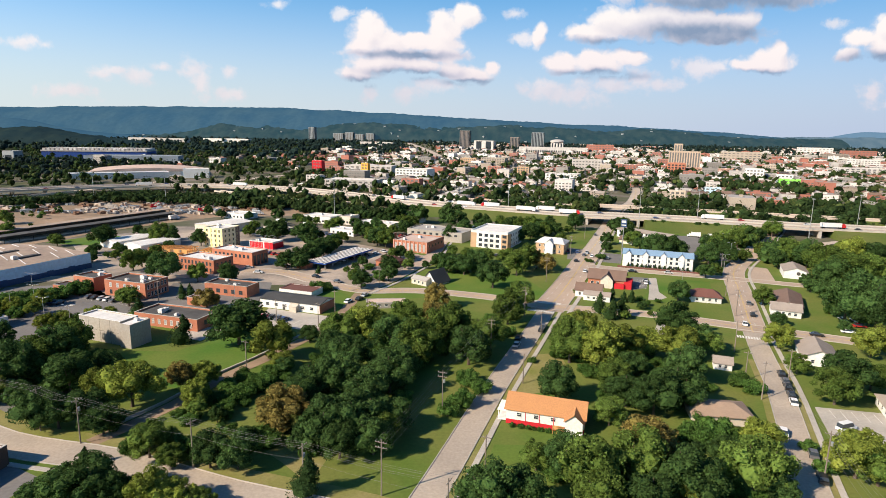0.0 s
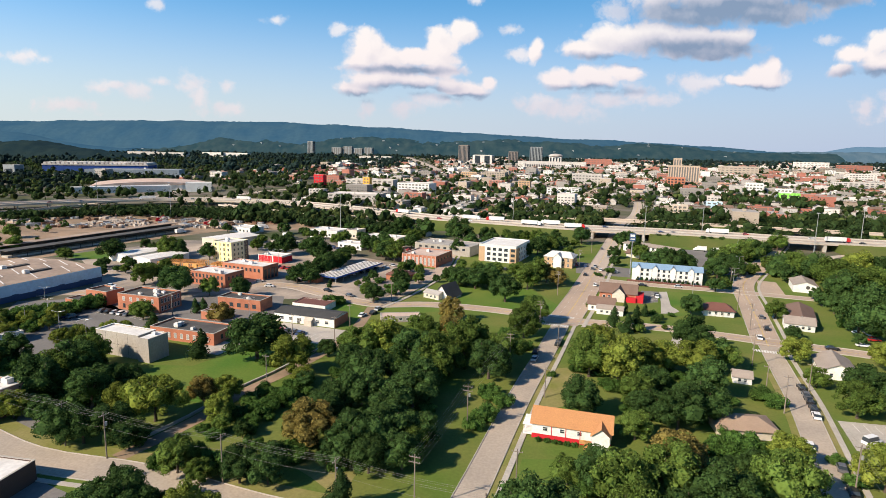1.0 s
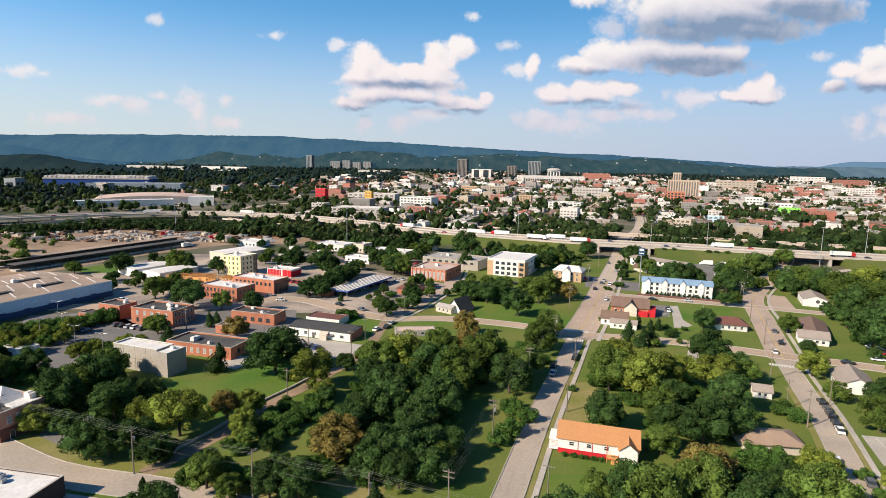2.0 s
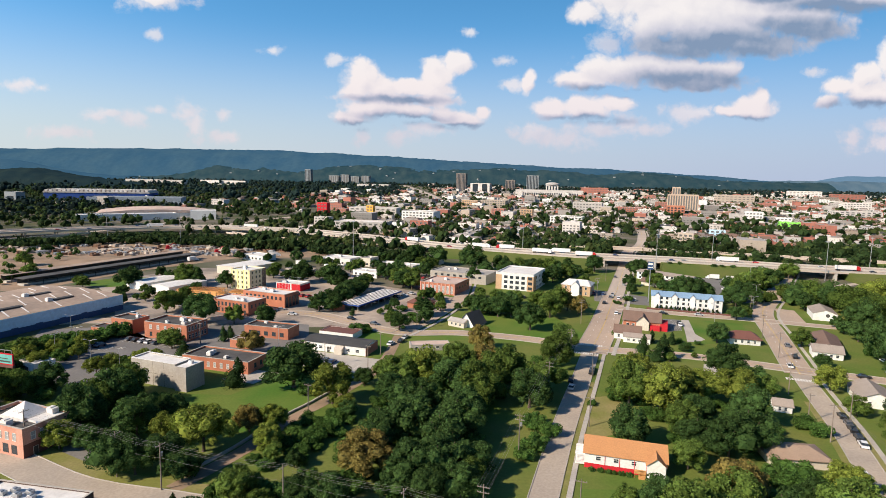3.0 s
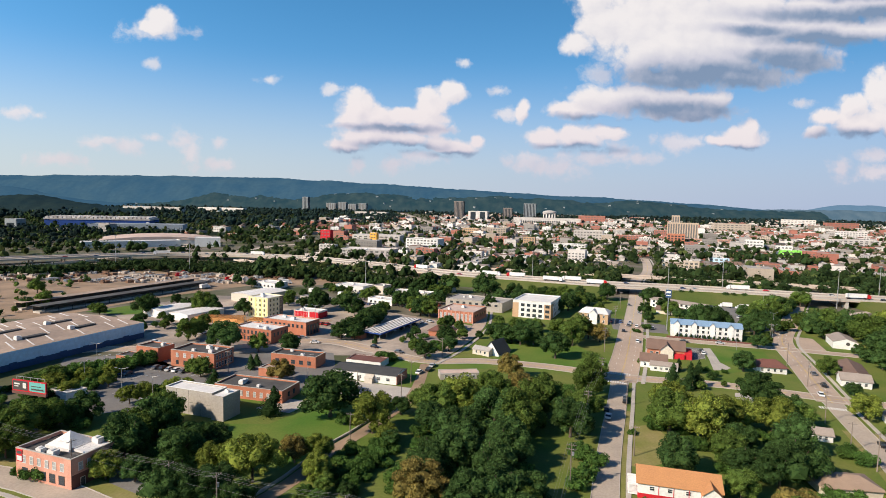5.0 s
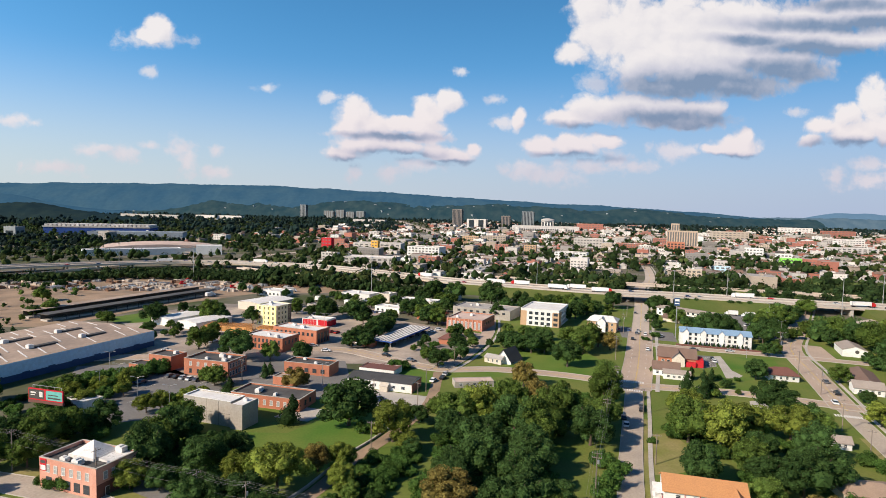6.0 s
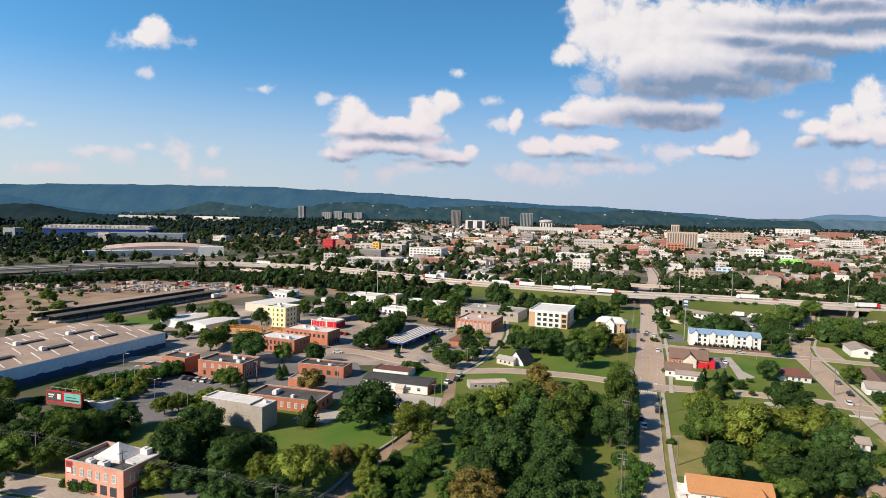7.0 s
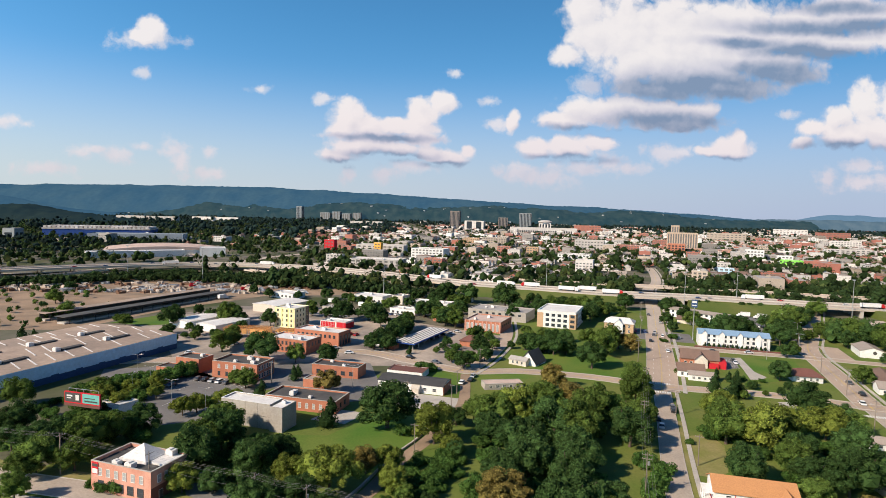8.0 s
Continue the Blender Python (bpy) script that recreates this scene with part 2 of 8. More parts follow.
def leaf(name, base, second):
    m = mat(name, base, second, rough=0.75, scale=0.25, fine=1.5, amount=0.9, vary=0.28, island=0.55, spec=0.03)
    nt = m.node_tree
    b = nt.nodes["Principled BSDF"]
    tr = nt.nodes.new("ShaderNodeBsdfTranslucent")
    nt.links.new(b.inputs["Base Color"].links[0].from_socket, tr.inputs[0])
    mix = nt.nodes.new("ShaderNodeMixShader")
    mix.inputs[0].default_value = 0.27
    nt.links.new(b.outputs[0], mix.inputs[1])
    nt.links.new(tr.outputs[0], mix.inputs[2])
    nt.links.new(mix.outputs[0], nt.nodes["Material Output"].inputs[0])
    return m


def haze_glow_mat(name, base, second, glow, scale):
    """Forest far off; a bluish tint and glow stand for the hazy air between."""
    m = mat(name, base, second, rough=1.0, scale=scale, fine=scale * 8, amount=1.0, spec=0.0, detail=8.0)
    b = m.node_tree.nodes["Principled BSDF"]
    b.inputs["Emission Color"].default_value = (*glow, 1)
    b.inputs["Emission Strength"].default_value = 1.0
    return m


GRASS = mat("grass", (0.100, 0.155, 0.029), (0.175, 0.178, 0.052), detail=9.0, scale=0.05, fine=1.2, amount=0.75, bump=0.3, spec=0.1)
BANK = mat("rough_bank_grass", (0.078, 0.115, 0.026), (0.130, 0.135, 0.042), detail=9.0, scale=0.04, fine=1.0, amount=0.8, bump=0.3, spec=0.1)
LAWN = mat("lawn", (0.075, 0.155, 0.024), (0.145, 0.185, 0.040), detail=9.0, scale=0.05, fine=1.5, amount=0.8, bump=0.3, spec=0.1)
DRY = mat("dry_grass", (0.18, 0.19, 0.050), (0.29, 0.24, 0.11), detail=8.0, scale=0.1, fine=1.4, amount=0.8, spec=0.1)
EARTH = mat("bare_earth", (0.36, 0.255, 0.175), (0.22, 0.165, 0.115), scale=0.05, fine=0.8, amount=0.9, spec=0.1)
TOWN = mat("town_ground", (0.07, 0.085, 0.035), (0.20, 0.17, 0.14), scale=0.018, fine=0.25, amount=1.0, spec=0.1, detail=6.0)
ASPHALT = mat("worn_asphalt", (0.44, 0.37, 0.30), (0.35, 0.30, 0.25), scale=0.08, fine=1.5, amount=0.8, spec=0.2)
ASPHALT_WARM = mat("reddish_asphalt", (0.46, 0.355, 0.275), (0.37, 0.29, 0.23), scale=0.06, fine=1.2, amount=0.8, spec=0.2)
ASPHALT_DARK = mat("dark_asphalt", (0.155, 0.148, 0.142), (0.22, 0.208, 0.195), scale=0.06, fine=1.2, amount=0.8, spec=0.2)
YARD = mat("stained_yard_asphalt", (0.44, 0.36, 0.29), (0.19, 0.165, 0.145), scale=0.045, fine=0.7, amount=0.95, spec=0.2, detail=6.0)
CONCRETE = mat("concrete", (0.47, 0.43, 0.38), (0.36, 0.33, 0.29), scale=0.15, fine=1.5, amount=0.7)
CONCRETE_ROAD = mat("pale_concrete_road", (0.52, 0.43, 0.35), (0.43, 0.36, 0.30), scale=0.03, fine=0.6, amount=0.8)
PAINT_WHITE = mat("road_paint", (0.75, 0.74, 0.70), (0.55, 0.53, 0.5), scale=1.0, fine=8.0)
PAINT_YELLOW = mat("yellow_road_paint", (0.65, 0.45, 0.10), (0.5, 0.38, 0.15), scale=1.0, fine=8.0)
BRICK = mat("red_brick", (0.46, 0.18, 0.105), (0.34, 0.125, 0.075), scale=0.25, fine=3.0, amount=0.7, vary=0.12)
BRICK_PINK = mat("faded_pink_brick", (0.52, 0.22, 0.15), (0.60, 0.32, 0.24), scale=0.2, fine=2.5, amount=0.9)
BRICK_TAN = mat("tan_brick", (0.50, 0.33, 0.20), (0.42, 0.27, 0.16), scale=0.3, fine=3.0)
WHITE = mat("white_paint", (0.72, 0.71, 0.68), (0.60, 0.59, 0.56), scale=0.12, fine=1.5, amount=0.6, vary=0.05)
OFFWHITE = mat("beige_stucco", (0.62, 0.55, 0.46), (0.52, 0.46, 0.38), scale=0.12, fine=1.5, amount=0.6, vary=0.08)
GREYWALL = mat("grey_render", (0.38, 0.345, 0.30), (0.31, 0.28, 0.245), scale=0.15, fine=1.5, amount=0.7)
FAR_WHITE = mat("dull_white_render", (0.61, 0.57, 0.53), (0.40, 0.365, 0.34), scale=0.1, fine=1.0, vary=0.3)
FAR_BEIGE = mat("dull_beige_render", (0.42, 0.35, 0.28), (0.34, 0.28, 0.23), scale=0.1, fine=1.0, vary=0.3)
FAR_GREY = mat("dull_grey_render", (0.28, 0.26, 0.24), (0.22, 0.20, 0.185), scale=0.1, fine=1.0, vary=0.3)
BRICK_FAR = mat("dull_red_brick", (0.37, 0.145, 0.105), (0.28, 0.115, 0.085), scale=0.1, fine=1.0, vary=0.2)
BRICK_DARK = mat("dark_brown_brick", (0.10, 0.065, 0.055), (0.075, 0.05, 0.045), scale=0.4, fine=4.0)
RED = mat("red_paint", (0.55, 0.02, 0.03), (0.42, 0.02, 0.03), scale=0.3, fine=2.0)
YELLOW = mat("yellow_sheathing", (0.80, 0.70, 0.30), (0.74, 0.63, 0.26), scale=0.2, fine=2.0)
YELLOW_PALE = mat("cream_sheathing", (0.78, 0.70, 0.46), (0.72, 0.63, 0.40), scale=0.2, fine=2.0)
ORANGE_TIMBER = mat("orange_timber", (0.68, 0.36, 0.13), (0.55, 0.28, 0.10), scale=0.3, fine=2.0, vary=0.2)
ROOF_WHITE = mat("white_membrane", (0.72, 0.70, 0.67), (0.58, 0.55, 0.52), scale=0.1, fine=1.0, amount=0.7)
ROOF_GREY = mat("grey_membrane", (0.40, 0.37, 0.34), (0.31, 0.29, 0.27), scale=0.12, fine=1.0, amount=0.8)
ROOF_DARK = mat("tar_roof", (0.06, 0.057, 0.055), (0.115, 0.108, 0.10), scale=0.15, fine=1.0, amount=0.8)
ROOF_TAN = mat("rusty_sheet_roof", (0.42, 0.315, 0.24), (0.28, 0.215, 0.17), scale=0.07, fine=0.6, amount=0.9)
SHINGLE_ORANGE = mat("orange_brown_shingle", (0.50, 0.24, 0.10), (0.42, 0.20, 0.09), scale=0.3, fine=3.0, bump=0.2)
SHINGLE_BROWN = mat("brown_shingle", (0.20, 0.13, 0.10), (0.15, 0.10, 0.08), scale=0.3, fine=3.0, bump=0.2)
SHINGLE_MAROON = mat("maroon_shingle", (0.17, 0.075, 0.06), (0.13, 0.06, 0.05), scale=0.3, fine=3.0, bump=0.2)
SHINGLE_GREY = mat("grey_shingle", (0.33, 0.28, 0.24), (0.26, 0.22, 0.19), scale=0.3, fine=3.0, bump=0.2)
SHINGLE_TAN = mat("tan_brown_shingle", (0.36, 0.26, 0.19), (0.28, 0.20, 0.15), scale=0.3, fine=3.0, bump=0.2)
SHINGLE_BLACK = mat("black_shingle", (0.055, 0.055, 0.055), (0.08, 0.08, 0.08), scale=0.3, fine=3.0, bump=0.2)
ROOF_BLUE = mat("blue_metal_roof", (0.22, 0.34, 0.48), (0.28, 0.40, 0.52), rough=0.45, scale=0.2, fine=2.0, spec=0.5)
WALL_BLUEGREY = mat("pale_blue_sheet", (0.50, 0.68, 0.80), (0.42, 0.59, 0.71), scale=0.05, fine=0.8, amount=0.8)
BLUE_DEEP = mat("deep_blue_paint", (0.035, 0.075, 0.17), (0.05, 0.085, 0.15), scale=0.1, fine=1.0)
BLUE_BRIGHT = mat("bright_blue_cladding", (0.022, 0.070, 0.27), (0.022, 0.055, 0.21), scale=0.05, fine=0.5)
STEEL = mat("galvanised_steel", (0.45, 0.45, 0.45), (0.35, 0.35, 0.35), rough=0.45, metal=0.6, scale=1.0, fine=6.0)
STEEL_DARK = mat("dark_steel", (0.07, 0.065, 0.06), (0.11, 0.10, 0.09), rough=0.6, scale=0.3, fine=3.0)
POLE_WOOD = mat("weathered_pole_timber", (0.23, 0.19, 0.155), (0.16, 0.13, 0.11), scale=0.8, fine=6.0, vary=0.2)
WIRE = mat("wire", (0.22, 0.21, 0.20), rough=0.5)
RUBBER = mat("tyre_rubber", (0.02, 0.02, 0.02), rough=0.9)
BARK = mat("bark", (0.10, 0.075, 0.055), (0.07, 0.05, 0.04), scale=0.8, fine=6.0, bump=0.4)
PANE = glass("window_pane", (0.035, 0.045, 0.055))
PANE_DIM = glass("dim_window_pane", (0.16, 0.155, 0.15))
# The next two wall colours have grey-blue distance haze mixed in.
HAZE_WALL = mat("haze_tinted_grey_render", (0.27, 0.29, 0.30), (0.21, 0.23, 0.245), scale=0.05, fine=0.5)
HAZE_PLANT = mat("haze_tinted_blue_grey_cladding", (0.27, 0.31, 0.35), (0.22, 0.26, 0.30), scale=0.05, fine=0.5)
PINK_ROOF = mat("pinkish_tan_roof", (0.60, 0.45, 0.38), (0.46, 0.34, 0.28), scale=0.06, fine=0.5, amount=0.9)
PANE_LIGHT = glass("pale_window_pane", (0.36, 0.36, 0.35))
FRAME_WHITE = mat("white_frame", (0.72, 0.70, 0.66), scale=1.0)
FRAME_DARK = mat("dark_frame", (0.08, 0.075, 0.07), scale=1.0)
LEAF_DARK = leaf("dark_foliage", (0.042, 0.086, 0.026), (0.072, 0.122, 0.032))
LEAF_MID = leaf("olive_foliage", (0.084, 0.140, 0.029), (0.126, 0.172, 0.038))
LEAF_YELLOW = leaf("yellow_green_foliage", (0.140, 0.188, 0.033), (0.205, 0.222, 0.043))
LEAF_BROWN = leaf("rusty_foliage", (0.22, 0.165, 0.050), (0.16, 0.15, 0.040))
LEAF_SHRUB = leaf("shrub_foliage", (0.053, 0.115, 0.026), (0.090, 0.154, 0.034))
LEAF_CONIFER = leaf("conifer_foliage", (0.028, 0.058, 0.02), (0.042, 0.075, 0.022))
# Distant foliage with the bluish haze of distance mixed into its colour.
LEAF_HAZE = leaf("haze_tinted_foliage", (0.016, 0.032, 0.030), (0.026, 0.044, 0.036))
# Near-black, with the shade beneath the trees put into the floor's colour.
FOREST_FLOOR = mat("shade_tinted_forest_floor", (0.020, 0.032, 0.022), (0.042, 0.050, 0.030), scale=0.008, fine=0.05, amount=1.0, spec=0.0, detail=8.0)
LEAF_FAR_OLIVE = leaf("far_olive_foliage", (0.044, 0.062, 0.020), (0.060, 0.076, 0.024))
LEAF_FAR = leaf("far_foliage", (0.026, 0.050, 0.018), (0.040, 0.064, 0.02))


# ---- builders ----
class Mesh:
    """Collects faces, then becomes one mesh."""

    def __init__(self):
        self.v, self.f, self.m = [], [], []

    def face(self, pts, m=0):
        n = len(self.v)
        self.v += [tuple(p) for p in pts]
        self.f.append(tuple(range(n, n + len(pts))))
        self.m.append(m)

    def box(self, x0, y0, z0, x1, y1, z1, m=0, turn=0.0, at=(0, 0)):
        n = len(self.v)
        c, s = math.cos(radians(turn)), math.sin(radians(turn))
        for z in (z0, z1):
            for x, y in ((x0, y0), (x1, y0), (x1, y1), (x0, y1)):
                self.v.append((at[0] + x * c - y * s, at[1] + x * s + y * c, z))
        for q in ((3, 2, 1, 0), (4, 5, 6, 7), (0, 1, 5, 4), (1, 2, 6, 5), (2, 3, 7, 6), (3, 0, 4, 7)):
            self.f.append(tuple(n + i for i in q))
            self.m.append(m)

    def tube(self, p, q, r0, r1, sides=8, m=0, caps=True):
        p, q = Vector(p), Vector(q)
        turn = (q - p).to_track_quat("Z", "Y").to_matrix()
        n = len(self.v)
        for c, r in ((p, r0), (q, r1)):
            for i in range(sides):
                a = 2 * math.pi * i / sides
                self.v.append(tuple(c + turn @ Vector((r * math.cos(a), r * math.sin(a), 0))))
        for i in range(sides):
            j = (i + 1) % sides
            self.f.append((n + i, n + j, n + sides + j, n + sides + i))
            self.m.append(m)
        if caps:
            self.f += [tuple(n + i for i in reversed(range(sides))), tuple(n + sides + i for i in range(sides))]
            self.m += [m, m]

    def ribbon(self, left, right, z0, z1, m=0, skirt=0.0):
        """A strip between two lines, with sides that go down by skirt."""
        n = len(self.v)
        k = len(left)
        for (a, b), (c, d), za, zb in zip(left, right, z0, z1):
            self.v += [(a, b, za), (c, d, zb), (a, b, za - skirt), (c, d, zb - skirt)]
        for i in range(k - 1):
            o, p = n + 4 * i, n + 4 * i + 4
            self.f.append((o, o + 1, p + 1, p))
            self.m.append(m)
            if skirt:
                self.f += [(o + 2, o, p, p + 2), (o + 1, o + 3, p + 3, p + 1), (o + 3, o + 2, p + 2, p + 3)]
                self.m += [m, m, m]

    def mesh(self, name, *mats):
        me = bpy.data.meshes.new(name)
        me.from_pydata(self.v, [], self.f)
        for m in mats:
            me.materials.append(m)
        if len(mats) > 1:
            me.polygons.foreach_set("material_index", self.m)
        me.update()
        return me


def part(name, mesh, parent, label="", at=(0, 0, 0), turn=0.0):
    ob = new(name, mesh)
    ob.parent = parent
    ob.location, ob.rotation_euler = at, (0, 0, radians(turn))
    if label:
        ob["label"] = label
    return ob


def thing(name, label, category, x, y, turn=0.0, z=0.0, group="", mesh=None):
    ob = new(name, mesh)
    ob.location, ob.rotation_euler = (x, y, z), (0, 0, radians(turn))
    return tagged(ob, label, category, group)


def structure(name, mesh, label, category="ground"):
    return tagged(new(name, mesh), label, category, "", "structure")


def curve(points, step=6.0):
    """A smooth line through the points: places and headings."""
    pts = [np.array(p, float) for p in points]
    pts = [2 * pts[0] - pts[1]] + pts + [2 * pts[-1] - pts[-2]]
    line = []
    for i in range(1, len(pts) - 2):
        a, b, c, d = pts[i - 1:i + 3]
        k = max(2, int(np.linalg.norm(c - b) / step))
        for j in range(k):
            t = j / k
            line.append(0.5 * (2 * b + (c - a) * t + (2 * a - 5 * b + 4 * c - d) * t * t + (3 * b - a - 3 * c + d) * t ** 3))
    line.append(pts[-2])
    return np.array(line)


def beside(line, off):
    """The line moved to its right by off metres."""
    t = np.gradient(line[:, :2], axis=0)
    t /= np.linalg.norm(t, axis=1)[:, None]
    return line[:, :2] + off * np.stack([t[:, 1], -t[:, 0]], 1)


def strip(me, line, a, b, z, m=0, skirt=0.0):
    left, right = beside(line, a), beside(line, b)
    zs = np.full(len(line), z) if np.isscalar(z) else z
    me.ribbon(left, right, zs, zs, m, skirt)


def patch(name, corners, z, material, label, category):
    me = Mesh()
    me.face([(x, y, z) for x, y in corners])
    return structure(name, me.mesh(name, material), label, category)


# ---- ground ----
def make_ground():
    me = Mesh()
    me.face([(4980 * math.cos(math.pi * i / 36), 4980 * math.sin(math.pi * i / 36), 0) for i in range(72)])
    structure("ground", me.mesh("ground", TOWN), "patchy town ground of grass, dust and yards", "ground")


make_ground()
patch("meadow", [(-150, 40), (150, 40), (240, 300), (250, 430), (20, 455), (-60, 255), (-130, 215), (-170, 120)], 0.03, GRASS, "rough green grass between the streets", "grass")
patch("lawn", [(-112, 178), (-84, 178), (-70, 200), (-47, 192), (-62, 158), (-70, 150), (-100, 165)], 0.06, LAWN, "mown green lawn behind the brick row", "grass")
patch("lawn", [(-3, 258), (40, 240), (48, 258), (40, 290), (-2, 296)], 0.06, LAWN, "mown green lawn beside the small gabled house", "grass")
patch("lawn", [(-62, 226), (-40, 218), (-36, 244), (-55, 262)], 0.06, LAWN, "green lawn at the street corner", "grass")
patch("lawn", [(-30, 236), (-5, 246), (-8, 251), (-32, 251)], 0.06, LAWN, "green lawn strip along the street", "grass")
patch("dry_meadow", [(-38.0, 119.4), (-35.0, 122.4), (-26.3, 123.4), (-23.5, 118.7), (-25.0, 111.0), (-28.2, 109.9), (-33.1, 115.0)], 0.06, DRY, "dry trampled grass with bare earth", "grass")
patch("dry_meadow", [(31.2, 180.4), (39.0, 182.6), (39.3, 172.4), (30.4, 153.3), (24.1, 150.3), (19.6, 152.3)], 0.06, DRY, "dry yellow-green grass beside the road", "grass")
patch("lawn", [(8, 108), (24, 108), (30, 124), (13, 124)], 0.06, LAWN, "green grass in front of the long house", "grass")
patch("forest_floor", [(-740, 1010), (-560, 1010), (-330, 1150), (-230, 1330), (-150, 1800), (-260, 3700), (-3000, 3700), (-2000, 1010)], 0.3, FOREST_FLOOR, "woodland floor of the wide valley, tree shade in its colour", "woodland")
patch("verge_lawn", [(-430, 545), (-360, 600), (-300, 642), (-296, 622), (-360, 572), (-410, 530)], 0.06, LAWN, "green grass below the raised motorway", "grass")
patch("freight_yard", [(-520, 300), (-250, 330), (-225, 400), (-180, 470), (-60, 500), (-120, 560), (-300, 575), (-420, 520), (-560, 420)], 0.04, EARTH, "dusty brown freight yard", "yard")
patch("lawn", [(-240, 352), (-222, 380), (-205, 378), (-198, 352), (-214, 345)], 0.07, LAWN, "rough grass behind the great warehouse", "grass")
patch("asphalt_yard", [(-185, 300), (-155, 243), (-95, 222), (-82, 262), (-30, 262), (-5, 330), (-60, 370), (-80, 420), (-190, 420), (-230, 360)], 0.05, YARD, "pale stained asphalt around workshops", "yard")
patch("car_park", [(-150, 180), (-128, 190), (-118, 222), (-160, 258), (-190, 250), (-175, 212)], 0.05, ASPHALT_DARK, "old dark asphalt car park", "car park")
patch("lawn", [(-184, 174), (-170, 177), (-165, 168), (-176, 162)], 0.06, LAWN, "small lawn beside the street", "grass")
patch("car_park", [(-118, 151.5), (-105, 152), (-98, 147), (-98, 136), (-104, 133), (-112, 138)], 0.05, ASPHALT_DARK, "small asphalt car park behind shrubs", "car park")
patch("car_park", [(-70, 208), (-44, 199), (-40, 216), (-68, 226)], 0.05, CONCRETE, "pale concrete forecourt of the workshop", "car park")
patch("car_park", [(-92, 192), (-80, 188), (-74, 199), (-86, 203)], 0.08, CONCRETE, "pale concrete yard behind the brick row", "car park")
patch("car_park", [(94, 130), (125, 120), (130, 140), (100, 146)], 0.05, CONCRETE, "pale car park beside the road", "car park")
patch("car_park", [(95.8, 289.5), (104, 287.7), (96.4, 267.7), (87, 263)], 0.08, ASPHALT_DARK, "car park with painted bays", "car park")
patch("car_park", [(72, 330), (100, 320), (108, 345), (80, 365)], 0.05, ASPHALT_DARK, "dark car park beside the avenue", "car park")
patch("car_park", [(150, 330), (185, 335), (198, 410), (160, 420)], 0.05, ASPHALT_DARK, "dark car park behind the long white hotel", "car park")
patch("drive", [(104.2, 287.5), (108.2, 288), (99.8, 260.9), (100.1, 251.6), (95.9, 247.9), (90.4, 247.6), (97, 265.7)], 0.09, CONCRETE, "pale concrete drive across the lawn", "drive")
patch("lawn", [(108, 290), (132, 281), (120, 250), (96, 244), (88, 250), (96, 262)], 0.06, LAWN, "mown lawn around the hipped house", "grass")
patch("court", [(83.5, 216.5), (91, 216.8), (83, 202), (75.5, 200)], 0.08, CONCRETE, "small pale hard court among trees", "court")
patch("forecourt", [(169.8, 319), (178, 314), (166, 283.5), (156.4, 288.7)], 0.05, ASPHALT_WARM, "pale reddish asphalt lot beside the road", "car park")
patch("car_park", [(-112, 84), (-84, 92), (-80, 108), (-100, 118), (-125, 112)], 0.05, ASPHALT_DARK, "cracked dark asphalt lot below the street", "car park")
patch("car_park", [(-112, 226), (-84, 210), (-71, 214), (-72, 236), (-78, 266), (-98, 270), (-122, 262), (-118, 240)], 0.055, ASPHALT_DARK, "dark asphalt yard between brick workshops", "car park")
patch("bare_lot", [(-150, 300), (-100, 300), (-90, 340), (-150, 345)], 0.07, EARTH, "bare earth building site", "yard")

# ---- streets ----
AVENUE = [(-60, -40), (-22, 50), (-2, 103), (13, 147), (22, 172), (31, 196), (43, 229), (62, 276), (88, 345), (108, 398), (133, 466), (152, 520), (168, 564)]
EAST_ROAD = [(29, -40), (59, 60), (75, 105), (95, 153), (104.2, 178), (114.5, 206), (137, 261), (156, 306), (188, 352), (230, 412), (262, 460), (300, 540)]
CROSS_STREET = [(-60, 272), (-35, 255), (-10, 256), (20, 248), (46, 235), (84, 226), (115, 212), (142, 200), (170, 186), (240, 155)]
HOTEL_STREET = [(80, 313), (91, 308), (109, 301), (146, 289), (166, 281), (207, 265), (270, 240)]
FACTORY_STREET = [(-60, 272), (-80, 287), (-101, 287), (-125, 274), (-150, 266), (-185, 265), (-230, 240), (-300, 200)]
SHOP_STREET = [(-36, 252), (-22, 281), (-6, 330), (4, 395), (20, 450)]
SOUTH_STREET = [(-230, 168), (-165, 148), (-130, 138), (-99, 122), (-70, 115), (-41, 104), (-20, 98), (-3, 92)]
ALLEY = [(-78, 122), (-74, 129), (-68, 141), (-61, 160), (-55, 171), (-43, 198), (-38.5, 217), (-35.5, 250)]


def street(name, points, width, material, label, z=0.1, kerb=True, centre=True, pavement=0.0, side=1):
    line = curve(points)
    me = Mesh()
    strip(me, line, -width / 2, width / 2, z)
    road = structure(name, me.mesh(name, material), label, "road")
    if kerb:
        for s in (-1, 1):
            k = Mesh()
            a, b = sorted((s * width / 2, s * (width / 2 + 0.2)))
            strip(k, line, a, b, z + 0.13, 0, 0.3)
            part("kerb", k.mesh("kerb", CONCRETE), road)
    if centre:
        c = Mesh()
        for o in (-0.16, 0.16):
            strip(c, line, o - 0.06, o + 0.06, z + 0.02)
        part("centre_line", c.mesh("centre_line", PAINT_YELLOW), road, "worn yellow double line")
    if pavement:
        p = Mesh()
        a, b = sorted((side * (width / 2 + 1.6), side * (width / 2 + 1.6 + pavement)))
        strip(p, line, a, b, z + 0.12, 0, 0.3)
        structure("pavement", p.mesh("pavement", CONCRETE), "narrow pale concrete pavement", "pavement")
    return road


